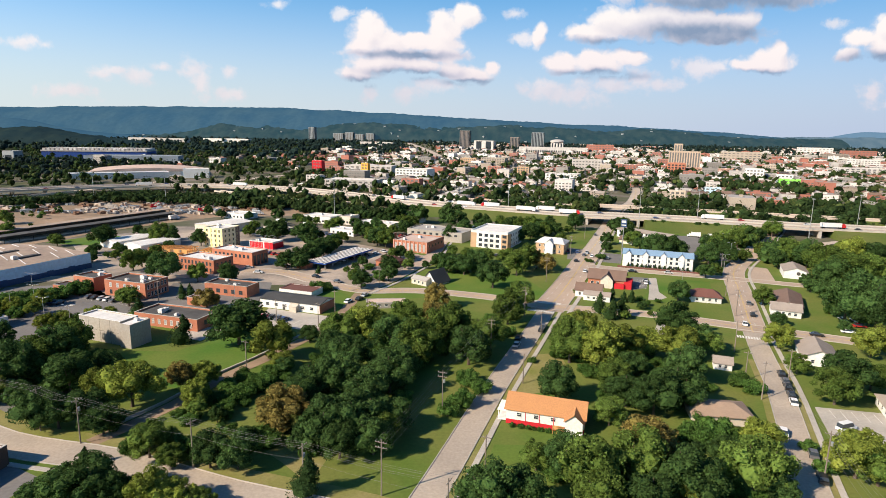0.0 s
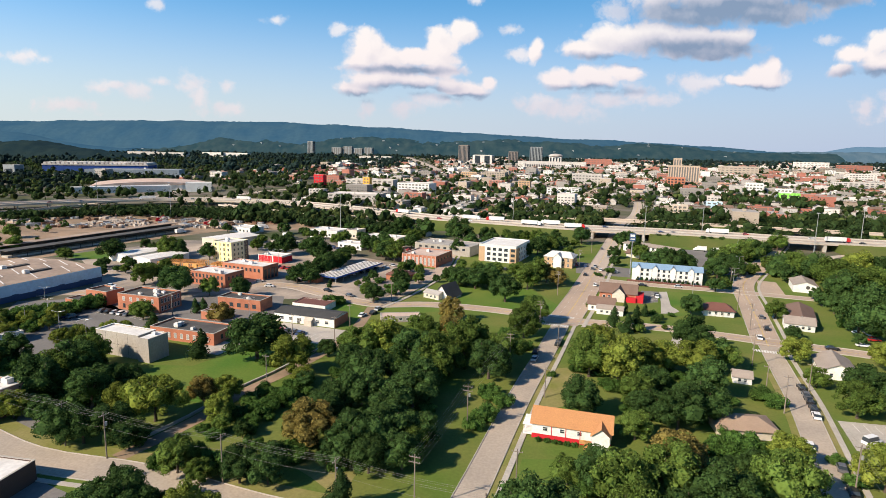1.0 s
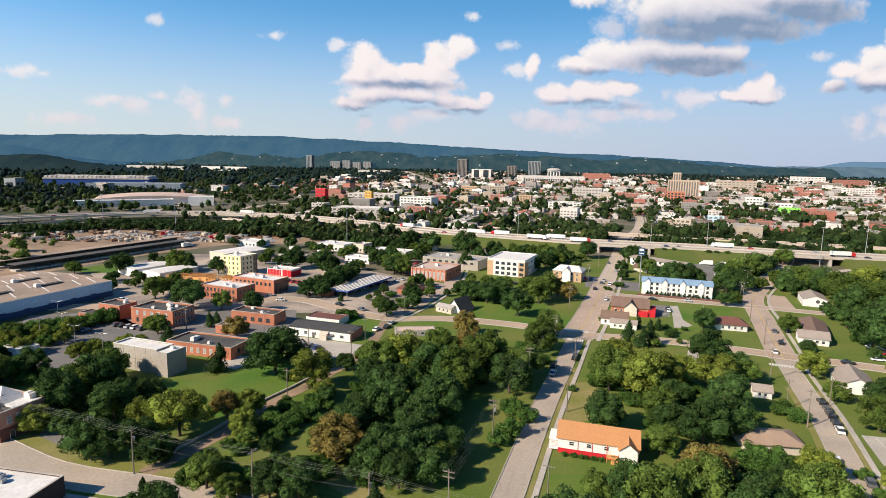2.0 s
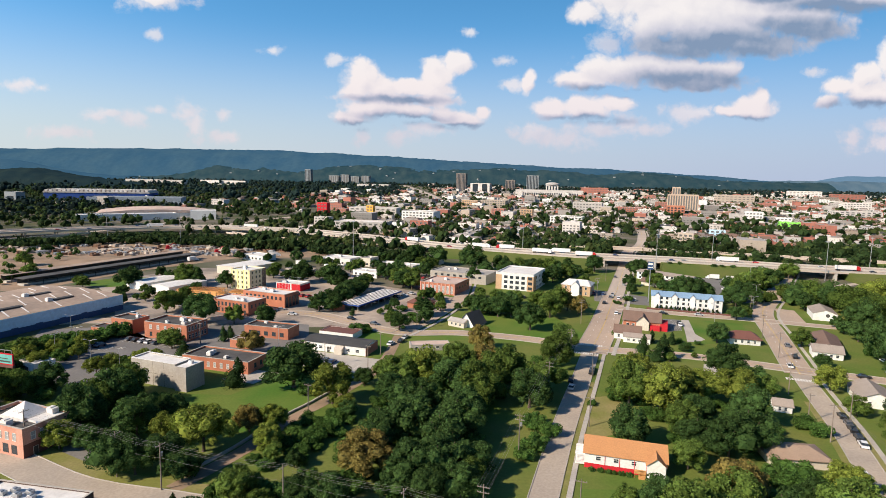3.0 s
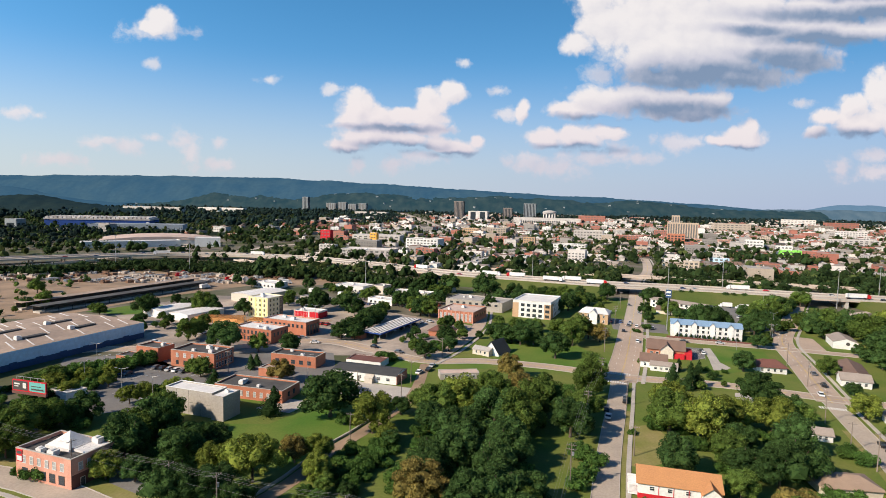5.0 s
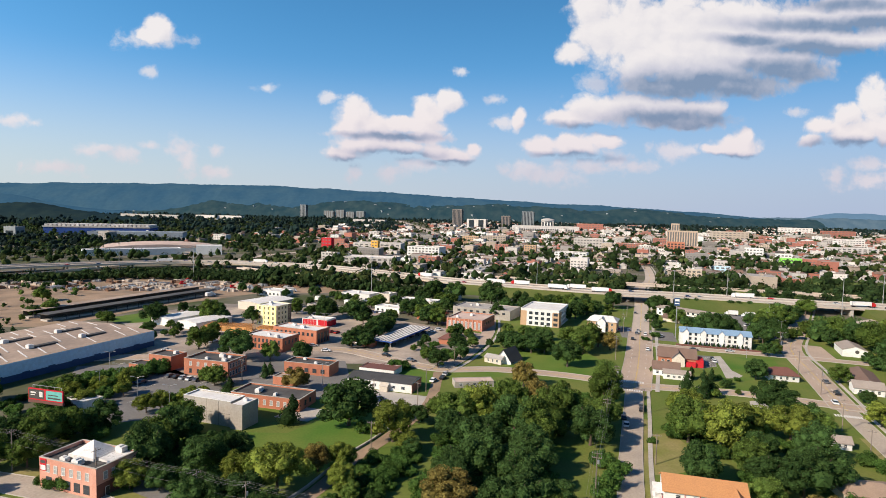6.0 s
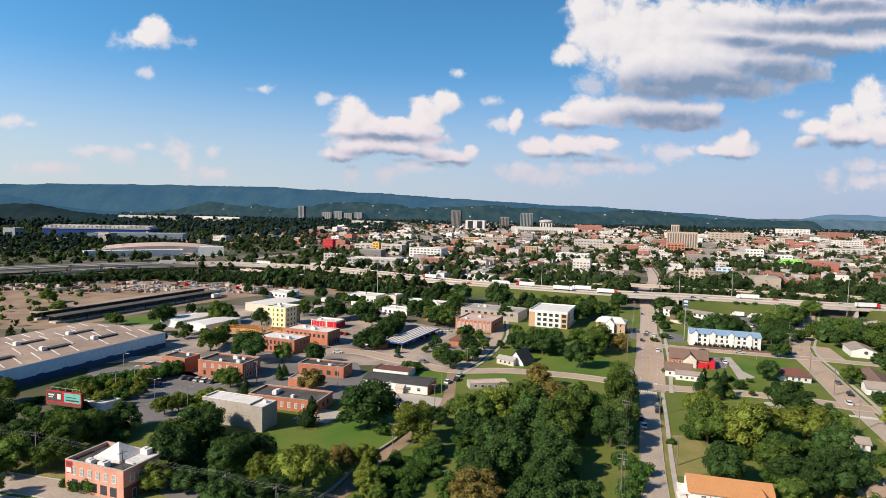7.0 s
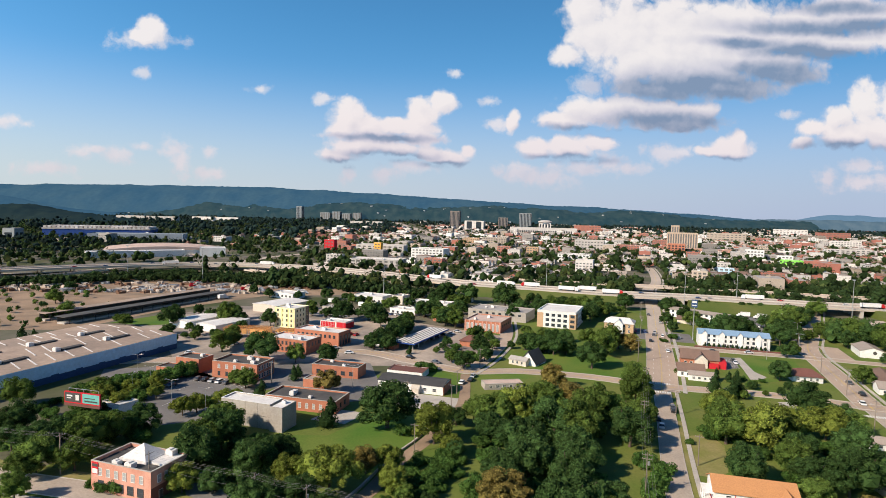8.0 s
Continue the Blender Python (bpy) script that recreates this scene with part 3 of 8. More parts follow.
def avenue():
    street("road_avenue", [p for p in AVENUE if p[1] < 235], 6.4, ASPHALT, "straight pale grey asphalt street", pavement=1.3, centre=False)
    street("road_avenue_wide", [p for p in AVENUE if 220 < p[1] < 350], 13.0, ASPHALT_WARM, "wide reddish asphalt avenue with lane lines", z=0.12, pavement=1.6)
    street("road_avenue_far", [p for p in AVENUE if p[1] > 340] + [(199, 621), (234, 714), (262, 800)], 10.0, CONCRETE_ROAD, "pale asphalt avenue passing under the motorway", z=0.11, pavement=1.6)


avenue()
street("road_east", EAST_ROAD[:6], 6.4, ASPHALT, "pale grey asphalt road with parked cars", z=0.11, pavement=1.3, centre=False)
street("road_east_wide", EAST_ROAD[5:], 10.0, ASPHALT_WARM, "wide pale asphalt road with turning lanes", z=0.115, pavement=1.3)
street("road_cross", CROSS_STREET, 8.0, ASPHALT_WARM, "reddish asphalt cross street", z=0.13)
street("road_hotel", HOTEL_STREET, 7.5, ASPHALT_WARM, "reddish asphalt street before the hotel", z=0.13, centre=False)
street("road_factory", FACTORY_STREET, 9.0, ASPHALT_WARM, "worn asphalt street past the workshops", z=0.13)
street("road_shops", SHOP_STREET, 7.0, ASPHALT_WARM, "reddish brick-coloured street", z=0.14, centre=False, pavement=1.5)
street("road_south", SOUTH_STREET, 8.5, ASPHALT, "curving pale asphalt street", z=0.12, centre=False, pavement=1.2)
street("alley", ALLEY, 4.2, EARTH, "brown gravel lane along a low wall", z=0.09, kerb=False, centre=False)


def verge(points, a, b, material, label, z=0.07):
    me = Mesh()
    strip(me, curve(points), a, b, z)
    structure("verge", me.mesh("verge", material), label, "verge")


verge(SOUTH_STREET, -8.6, -4.6, DRY, "dusty dry verge along the street")
verge(EAST_ROAD[:5], 3.45, 4.75, DRY, "dry grass strip beside the road")
verge(EAST_ROAD[:5], -5.2, -3.45, DRY, "dry grass strip beside the road")
verge(AVENUE[:6], 3.45, 4.75, DRY, "dry grass strip between kerb and pavement")


def crossing(x, y, turn, width, bars):
    me = Mesh()
    for i in range(bars):
        u = -width / 2 + (i + 0.5) * width / bars
        me.box(u - 0.3, -1.3, 0, u + 0.3, 1.3, 0.02)
    ob = structure("crossing", me.mesh("crossing", PAINT_WHITE), "worn white zebra bars on the road", "road marking")
    ob.matrix_world = pose(x, y, 0.16, 0, 0, turn)


def lane_dashes(points, off, y0, y1, z, dash=3.0, gap=6.0):
    """Broken white lines along a street."""
    line = curve(points, 1.0)
    side = beside(line, off)
    me, run = Mesh(), 0.0
    for i in range(len(line) - 1):
        run += float(np.hypot(*(line[i + 1, :2] - line[i, :2])))
        if y0 < line[i, 1] < y1 and run % (dash + gap) < dash:
            a, b = side[i], side[i + 1]
            d = (b - a) / max(1e-6, np.hypot(*(b - a))) * 0.07
            me.face([(a[0] + d[1], a[1] - d[0], z), (b[0] + d[1], b[1] - d[0], z), (b[0] - d[1], b[1] + d[0], z), (a[0] - d[1], a[1] + d[0], z)])
    structure("lane_marking", me.mesh("lane_marking", PAINT_WHITE), "broken white lane line on the asphalt", "road marking")


for lane in (-3.4, 3.4):
    lane_dashes(AVENUE, lane, 244, 345, 0.145)
lane_dashes(AVENUE, 0.0, 345, 460, 0.15)
for lane in (-1.7, 1.7):
    lane_dashes(EAST_ROAD, lane, 214, 330, 0.14)


def bays(x, y, turn, n, deep=5.0, wide=2.6, z=0.1):
    """White lines between parking bays."""
    me = Mesh()
    for i in range(n + 1):
        me.box(i * wide - 0.06, 0, 0, i * wide + 0.06, deep, 0.012)
    ob = structure("parking_bays", me.mesh("parking_bays", PAINT_WHITE), "worn white lines of parking bays", "road marking")
    ob.matrix_world = pose(x, y, z, 0, 0, turn)


bays(101.5, 139.5, -14, 9)
bays(96.0, 266.5, 69, 7, z=0.1)
bays(-147.0, 234.0, -20, 9)
bays(-165.0, 228.0, -20, 7)
bays(-146.0, 204.0, -20, 6)
bays(76.0, 348.0, -20, 8, z=0.1)
bays(154.0, 345.0, 10, 9, z=0.1)
bays(-66.0, 211.0, -20, 7, z=0.1)

crossing(44.5, 240.5, -21, 13, 14)
crossing(40.5, 228, -21, 11, 12)
crossing(110.5, 200, -21, 9, 10)

# low concrete wall along the gravel lane
wall_mesh = Mesh()
strip(wall_mesh, curve(ALLEY[1:6]), -3.2, -2.7, 0.7, 0, 0.8)
structure("wall_alley", wall_mesh.mesh("wall_alley", CONCRETE), "low pale concrete retaining wall beside the lane", "wall")


# ---- motorway ----
MOTORWAY = [(-640, 400), (-545, 480), (-446, 573), (-385, 625), (-295, 668), (-195, 655), (-127, 621), (-65, 573), (-11, 533), (50, 506), (109, 480), (170, 466), (223, 449), (262, 434), (308, 424), (400, 400), (560, 360), (800, 300)]
FAR_ROAD = [(20, 580), (80, 563), (150, 548), (225, 523), (300, 497), (380, 470), (500, 440), (700, 390)]


def motorway():
    line = curve(MOTORWAY, 10)
    deck_z = 6.2
    for k, off in enumerate((-8.2, 8.2)):
        me = Mesh()
        strip(me, line, off - 7.2, off + 7.2, deck_z, 0, 1.1)
        deck = structure("motorway", me.mesh("motorway", CONCRETE_ROAD), "raised pale concrete motorway carriageway", "road")
        for e in (-7.2, 6.9):
            b = Mesh()
            strip(b, line, off + e, off + e + 0.3, deck_z + 0.85, 0, 0.9)
            part("barrier", b.mesh("barrier", CONCRETE), deck)
        lanes = Mesh()
        for e in (-1.9, 1.9):
            strip(lanes, line, off + e - 0.08, off + e + 0.08, deck_z + 0.03)
        part("lane_line", lanes.mesh("lane_line", PAINT_WHITE), deck)
    # piers under the open part, and grassy banks on the rest
    pier = Mesh()
    pier.box(-0.6, -0.6, 0, 0.6, 0.6, 5.0)
    pier.box(-6.5, -0.7, 4.3, 6.5, 0.7, 5.2)
    pier_mesh = pier.mesh("pier", CONCRETE)
    heading = np.gradient(line[:, :2], axis=0)
    for i in range(0, len(line), 3):
        x = line[i, 0]
        if x > -25:
            continue
        for off in (-8.2, 8.2):
            p = beside(line, off)[i]
            a = math.degrees(math.atan2(heading[i, 1], heading[i, 0])) - 90
            t = thing("bridge_pier", "concrete bridge pier with a wide cap", "pier", p[0], p[1], a, group="piers under the motorway", mesh=pier_mesh)
    bank = Mesh()
    spans = [(-20, 118), (158, 236), (276, 640)]
    for a, b in spans:
        idx = [i for i in range(len(line)) if a <= line[i, 0] <= b]
        if len(idx) < 2:
            continue
        sub = line[idx]
        n = len(sub)
        for o0, z0, o1, z1 in ((-34, 0.05, -15.5, 5.9), (-15.5, 5.9, 15.5, 5.9), (15.5, 5.9, 36, 0.05)):
            l, r = beside(line, o0)[idx], beside(line, o1)[idx]
            bank.ribbon(l, r, np.full(n, z0), np.full(n, z1))
        for i in (0, n - 1):
            s = [beside(line, o)[idx[i]] for o in (-34, -15.5, 15.5, 36)]
            bank.face([(*s[0], 0), (*s[1], 5.9), (*s[2], 5.9), (*s[3], 0)])
    structure("embankment", bank.mesh("embankment", BANK), "grassy motorway embankment", "grass")
    abut = Mesh()
    for x, y, turn in ((120, 477, -20), (157, 468, -17), (238, 443, -20), (275, 431, -16)):
        abut.box(-1.0, -15, 0, 1.0, 15, 5.6, 0, turn, (x, y))
    structure("abutment", abut.mesh("abutment", CONCRETE), "concrete bridge abutments", "wall")
    far = curve(FAR_ROAD, 10)
    fm = Mesh()
    strip(fm, far, -6.5, 6.5, 5.5, 0, 1.2)
    for o in (-6.5, 6.2):
        strip(fm, far, o, o + 0.3, 6.3, 0, 0.8)
    structure("motorway_slip", fm.mesh("motorway_slip", CONCRETE_ROAD), "second pale concrete carriageway behind trees", "road")
    fb = Mesh()
    for a, b in ((0, 135), (172, 290), (325, 700)):
        idx = [i for i in range(len(far)) if a <= far[i, 0] <= b]
        if len(idx) > 1:
            for o0, z0, o1, z1 in ((-20, 0.05, -7, 5.0), (-7, 5.0, 7, 5.0), (7, 5.0, 20, 0.05)):
                fb.ribbon(beside(far, o0)[idx], beside(far, o1)[idx], np.full(len(idx), z0), np.full(len(idx), z1))
    structure("embankment_far", fb.mesh("embankment_far", BANK), "grassy bank of the far carriageway", "grass")


motorway()


def ramp(name, points, width, z, label):
    line = curve(points, 8)
    me = Mesh()
    strip(me, line, -width / 2, width / 2, z, 0, 0.9)
    for o in (-width / 2, width / 2 - 0.3):
        strip(me, line, o, o + 0.3, z + 0.8, 0, 0.8)
    structure(name, me.mesh(name, CONCRETE_ROAD), label, "road")
    leg = Mesh()
    leg.box(-0.5, -0.5, 0, 0.5, 0.5, z - 0.85)
    lm_ = leg.mesh("pier_leg", CONCRETE)
    for i in range(1, len(line), 3):
        thing("bridge_pier", "square concrete bridge pier", "pier", line[i, 0], line[i, 1], -30, group="piers under the motorway", mesh=lm_)


ramp("ramp_bridge", [(-240, 632), (-208, 606), (-169, 582), (-133, 563), (-100, 550), (-70, 543)], 7.5, 4.2, "lower pale concrete ramp on piers")
ramp("ramp_bridge_west", [(-520, 440), (-450, 488), (-405, 525), (-385, 560), (-371, 600)], 7.5, 4.6, "pale concrete slip road on piers")
street("ramp_road", [(-620, 470), (-520, 545), (-430, 600), (-380, 680), (-370, 800), (-420, 950), (-520, 1150)], 9, CONCRETE_ROAD, "pale slip road curving away", z=0.5, kerb=False, centre=False)
street("junction_road", [(-300, 690), (-285, 760), (-270, 840), (-235, 930), (-215, 1010)], 14, CONCRETE_ROAD, "pale highway running away into the distance", z=0.5, kerb=False, centre=False)
street("loop_road", [(300, 410), (262, 395), (245, 372), (255, 350), (300, 340), (360, 330)], 6, CONCRETE_ROAD, "curved pale slip road on grass", z=0.3, kerb=False, centre=False)
VALLEY = [(-10, 1640), (-33, 1952), (-96, 2600), (-216, 3684)]
street("valley_highway", VALLEY, 34, CONCRETE_ROAD, "broad pale highway far away", z=0.6, kerb=False, centre=False)


# ---- far hills ----
def ridge(name, x0, x1, y, depth, heights, material, label, seed, rough=0.08, nx=120, ny=14, canopy=0.0):
    """A wooded ridge: a profile of heights along x, falling off to the front and the back."""
    me = Mesh()
    xs = np.linspace(x0, x1, nx)
    hs = np.interp(xs, [h[0] for h in heights], [h[1] for h in heights])
    ker = np.ones(5) / 5
    hs = np.convolve(np.pad(hs, 2, "edge"), ker, "valid")
    for j in range(ny):
        v = j / (ny - 1)
        prof = math.sin(math.pi * min(1, v * 0.98 + 0.02)) ** 0.8
        for i in range(nx):
            nz = noise.fractal(Vector((xs[i] / 260 + seed, v * 3 + seed, seed)), 1.0, 2.0, 5)
            h = hs[i] * prof * (1 + rough * nz * (1.6 if v < 0.5 else 1)) - 2
            if canopy:
                at = Vector((xs[i] / 38, (y + depth * v) / 38, seed))
                h += canopy * (noise.noise(at) + 0.6 * noise.noise(at * 2.3)) * min(1, prof * 3)
            me.v.append((xs[i] + 30 * nz * (v - 0.5), y + depth * (v - 0.5), max(h, -2)))
    for j in range(ny - 1):
        for i in range(nx - 1):
            a = j * nx + i
            me.f.append((a, a + 1, a + nx + 1, a + nx))
            me.m.append(0)
    m = me.mesh(name, material)
    m.polygons.foreach_set("use_smooth", [True] * len(m.polygons))
    return structure(name, m, label, "hill")


# The last colour of each is emission, painting in the air's blue haze.
HAZE_FAR = haze_glow_mat("blue_haze_forest", (0.016, 0.034, 0.045), (0.030, 0.050, 0.052), (0.016, 0.056, 0.105), 0.006)
HAZE_MID = haze_glow_mat("mid_haze_forest", (0.008, 0.018, 0.014), (0.026, 0.036, 0.026), (0.013, 0.036, 0.056), 0.016)
HAZE_NEAR = haze_glow_mat("dark_haze_forest", (0.010, 0.018, 0.015), (0.016, 0.024, 0.016), (0.005, 0.014, 0.024), 0.02)
HAZE_LOW = haze_glow_mat("haze_glow_lowland_woods", (0.02, 0.035, 0.04), (0.05, 0.065, 0.065), (0.055, 0.100, 0.145), 0.012)
HAZE_PALE = haze_glow_mat("pale_blue_haze_hill", (0.03, 0.05, 0.065), (0.04, 0.06, 0.075), (0.075, 0.145, 0.225), 0.006)

ridge("backdrop_ridge", -3700, 2500, 4300, 900, [(-3700, 180), (-3018, 190), (-2434, 205), (-1447, 220), (-966, 212), (-237, 190), (380, 164), (795, 146), (1213, 134), (1635, 118), (2060, 98), (2500, 60)], HAZE_FAR, "long level wooded mountain ridge, blue haze painted in", 1.3, 0.03, 520, 30, 5.0)
ridge("backdrop_hill_left", -3000, -1500, 3300, 500, [(-3000, 130), (-2331, 106), (-2093, 62), (-1900, 40), (-1500, 5)], HAZE_FAR, "wooded foothill, blue haze painted in", 4.1, 0.08, 60, 10)
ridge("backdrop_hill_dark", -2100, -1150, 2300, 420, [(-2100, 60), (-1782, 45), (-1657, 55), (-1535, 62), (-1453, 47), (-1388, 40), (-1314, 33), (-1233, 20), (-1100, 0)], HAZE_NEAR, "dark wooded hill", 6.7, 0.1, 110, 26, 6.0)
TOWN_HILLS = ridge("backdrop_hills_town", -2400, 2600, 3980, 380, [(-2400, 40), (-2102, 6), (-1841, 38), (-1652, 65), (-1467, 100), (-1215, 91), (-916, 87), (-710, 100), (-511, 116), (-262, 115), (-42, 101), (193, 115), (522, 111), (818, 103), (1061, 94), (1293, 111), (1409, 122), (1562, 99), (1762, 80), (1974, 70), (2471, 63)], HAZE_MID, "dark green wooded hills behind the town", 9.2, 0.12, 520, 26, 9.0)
ridge("backdrop_hills_low", 300, 4300, 4500, 300, [(300, 60), (1300, 76), (2000, 78), (2600, 80), (3300, 84), (4300, 86)], HAZE_LOW, "low wooded plain, pale blue haze painted in", 12.5, 0.06, 260, 14, 4.0)
ridge("backdrop_hill_right", 2500, 4600, 4650, 300, [(2500, 30), (2880, 66), (3076, 100), (3262, 140), (3400, 130), (3600, 122), (4600, 110)], HAZE_PALE, "distant hill, pale blue haze painted in", 15.5, 0.05, 60, 8)
ridge("backdrop_far_side", -4600, -3400, 3000, 700, [(-4600, 120), (-3900, 150), (-3400, 20)], HAZE_FAR, "wooded slope, blue haze painted in", 17.5, 0.06, 40, 8)


# ---- trees ----
rng = np.random.default_rng(7)


def ico(sub):
    bm = bmesh.new()
    bmesh.ops.create_icosphere(bm, subdivisions=sub, radius=1.0)
    v = np.array([p.co[:] for p in bm.verts])
    f = np.array([[q.index for q in p.verts] for p in bm.faces])
    bm.free()
    return v, f


ICO1, ICO2 = ico(1), ico(2)


def crown_mesh(name, material, lobes, leaves, size, seed):
    """A crown one metre wide: lumpy dark inner lobes under many small tilted leaf clumps. lobes: x, y, z, radius, flatness."""
    r = np.random.default_rng(seed)
    verts, faces = [], []
    n = 0
    for x, y, z, rad, flat in lobes:
        v, f = ICO1
        w = v * (rad * 0.80) * (1 + 0.16 * r.standard_normal((len(v), 1)))
        w[:, 2] *= flat
        verts.append(w + (x, y, z))
        faces += [tuple(q + n) for q in f]
        n += len(v)
    area = np.array([l[3] ** 2 * (0.35 if l[3] > 0.24 else 1.0) for l in lobes])
    pick = r.choice(len(lobes), leaves, p=area / area.sum())
    L = np.array(lobes)[pick]
    d = r.standard_normal((leaves, 3))
    d[:, 2] += 0.25
    d /= np.linalg.norm(d, axis=1)[:, None]
    c = L[:, :3] + d * L[:, 3:4] * (0.92 + 0.16 * r.random((leaves, 1))) * np.stack([np.ones(leaves), np.ones(leaves), L[:, 4]], 1)
    inside = np.zeros(leaves, bool)
    for i, (x, y, z, rad, flat) in enumerate(lobes):
        q = (c - (x, y, z)) / (rad, rad, rad * flat)
        inside |= (np.linalg.norm(q, axis=1) < 0.8) & (pick != i)
    c, d = c[~inside], d[~inside]
    k = len(c)
    nrm = d + 0.75 * r.standard_normal((k, 3))
    nrm /= np.linalg.norm(nrm, axis=1)[:, None]
    a = np.cross(nrm, r.standard_normal((k, 3)))
    a /= np.linalg.norm(a, axis=1)[:, None]
    b = np.cross(nrm, a)
    s = size * (0.6 + 0.8 * r.random((k, 1)))
    tri = np.stack([c + a * s, c + b * s * 0.9 - a * s * 0.4, c - b * s * 0.9 - a * s * 0.5], 1).reshape(-1, 3)
    verts.append(tri)
    faces += [(n + 3 * i, n + 3 * i + 1, n + 3 * i + 2) for i in range(k)]
    me = bpy.data.meshes.new(name)
    me.from_pydata(np.concatenate(verts).tolist(), [], [tuple(int(i) for i in f) for f in faces])
    me.materials.append(material)
    me.update()
    return me


def broad_lobes(seed, n=24, tall=1.0):
    """Lobes of a broad crown in a box one metre wide: a few large ones inside, many small ones over a lopsided dome."""
    r = np.random.default_rng(seed)
    lobes = [(0.10 * r.standard_normal(), 0.10 * r.standard_normal(), (0.42 + 0.07 * i) * tall, 0.25 + 0.04 * r.random(), 0.95) for i in range(3)]
    lean, swell = r.random() * 6.28, 0.12 + 0.12 * r.random()
    for i in range(n):
        up = -0.55 + 1.5 * (i + r.random()) / n
        a = i * 2.4 + r.normal() * 0.35
        ring = math.sqrt(max(0.04, 1 - min(up, 0.98) ** 2))
        out = 0.37 * ring * (0.82 + 0.32 * r.random()) * (1 + swell * math.cos(2 * a + lean) + 0.5 * swell * math.cos(a))
        lobes.append((out * math.cos(a), out * math.sin(a), (0.48 + 0.36 * up * (0.9 + 0.25 * r.random())) * tall, 0.085 + 0.085 * r.random(), 0.7 + 0.4 * r.random()))
    return lobes


def shrub_lobes(seed):
    r = np.random.default_rng(seed)
    return [(0.40 * math.cos(a) * r.random() ** 0.7, 0.40 * math.sin(a) * r.random() ** 0.7, 0.16 + 0.28 * r.random(), 0.12 + 0.10 * r.random(), 0.9) for a in np.linspace(0, 12, 17)]


def cone_lobes(seed):
    r = np.random.default_rng(seed)
    return [(0.1 * r.standard_normal() * (1 - u), 0.1 * r.standard_normal() * (1 - u), 0.25 + 1.3 * u, 0.42 * (1 - u) + 0.07, 1.0) for u in np.linspace(0, 1, 9)]


def trunk_mesh(seed, top, spread):
    r = np.random.default_rng(seed)
    me = Mesh()
    fork = Vector((0.01, 0.0, top * 0.4))
    me.tube((0, 0, -0.02), (0.005, 0, 0.06), 0.042, 0.030, 7)
    me.tube((0.005, 0, 0.06), fork, 0.030, 0.020, 7)
    for i in range(5):
        a = i * 1.26 + r.random()
        e = fork + Vector((spread * math.cos(a), spread * math.sin(a), top * (0.2 + 0.3 * r.random())))
        me.tube(fork - Vector((0, 0, 0.03 * i)), e, 0.013, 0.005, 5)
    return me.mesh("trunk", BARK)


LEAVES = {"dark": LEAF_DARK, "mid": LEAF_MID, "yellow": LEAF_YELLOW, "brown": LEAF_BROWN}
TREE_TEXT = {"dark": "dense dark green broadleaf tree", "mid": "olive green broadleaf tree with a rounded crown", "yellow": "yellow-green broadleaf tree turning early",
             "brown": "rusty brown-green tree with fading leaves", "shrub": "low rounded green shrub", "conifer": "dark narrow evergreen tree"}
FORMS = {}
for kind_name in ("dark", "mid", "yellow", "brown"):
    FORMS[kind_name] = [(trunk_mesh(s, 1.0, 0.25), crown_mesh("crown", LEAVES[kind_name], broad_lobes(s + 3, 22 + s % 7, 0.98 + 0.07 * (s % 3)), 5600, 0.0205, s)) for s in (11, 22, 33, 44, 55)]
FORMS["shrub"] = [(trunk_mesh(s, 0.5, 0.2), crown_mesh("crown", LEAF_SHRUB, shrub_lobes(s), 2100, 0.032, s)) for s in (5, 6, 7)]
FORMS["conifer"] = [(trunk_mesh(s, 1.2, 0.1), crown_mesh("crown", LEAF_CONIFER, cone_lobes(s), 2100, 0.034, s)) for s in (8, 9)]


def tree(x, y, width, kind, z=0.0, group="trees of the neighbourhood"):
    forms = FORMS[kind]
    trunk, crown = forms[int(rng.integers(len(forms)))]
    name = {"shrub": "shrub", "conifer": "evergreen_tree"}.get(kind, "tree")
    base = thing(name, TREE_TEXT[kind], "shrub" if kind == "shrub" else "tree", x, y, float(rng.random() * 360), z, group)
    k = width * 1.06
    base.scale = (k, k, k * float(rng.uniform(0.80, 0.98)))
    part("trunk", trunk, base)
    part("crown", crown, base)
    return base


AVENUE_AXIS = curve(AVENUE, 8)

LONG_HEDGE = [
    (-175.8, 204.2, 8, "shrub"), (-173.1, 207.5, 8.1, "shrub"), (-167.3, 206.4, 8.1, "yellow"), (-167, 215.5, 7.6, "shrub"),
    (-161.3, 214.8, 7.6, "yellow"), (-161.2, 223.5, 7.4, "shrub"), (-155.9, 223.8, 7, "yellow"), (-155.3, 232.7, 6.8, "shrub"),
    (-167.1, 194.5, 7.6, "shrub"), (-163.5, 198.1, 7.8, "shrub"), (-158.4, 200.1, 7.1, "yellow"), (-157.3, 209.7, 7, "shrub"),
    (-151.5, 212.1, 6.2, "yellow"), (-134.9, 194.2, 6.9, "yellow"), (-131.5, 197.3, 7, "yellow"), (-130.1, 204.7, 6.8, "shrub"),
    (-124.9, 204.2, 6.8, "yellow"), (-121.9, 208.9, 6.2, "yellow"),
]
FRONT_LEFT = [
    (-69.3, 98.8, 9.4, "dark"), (-74.1, 98, 7.3, "dark"), (-64.6, 99.8, 9.5, "dark"), (-60.2, 99.2, 7.4, "dark"),
    (-53.4, 98.2, 8.3, "yellow"), (-49.3, 98.3, 7.3, "yellow"), (-44.2, 98.4, 5.2, "mid"), (-73.7, 112.9, 3, "conifer"),
]
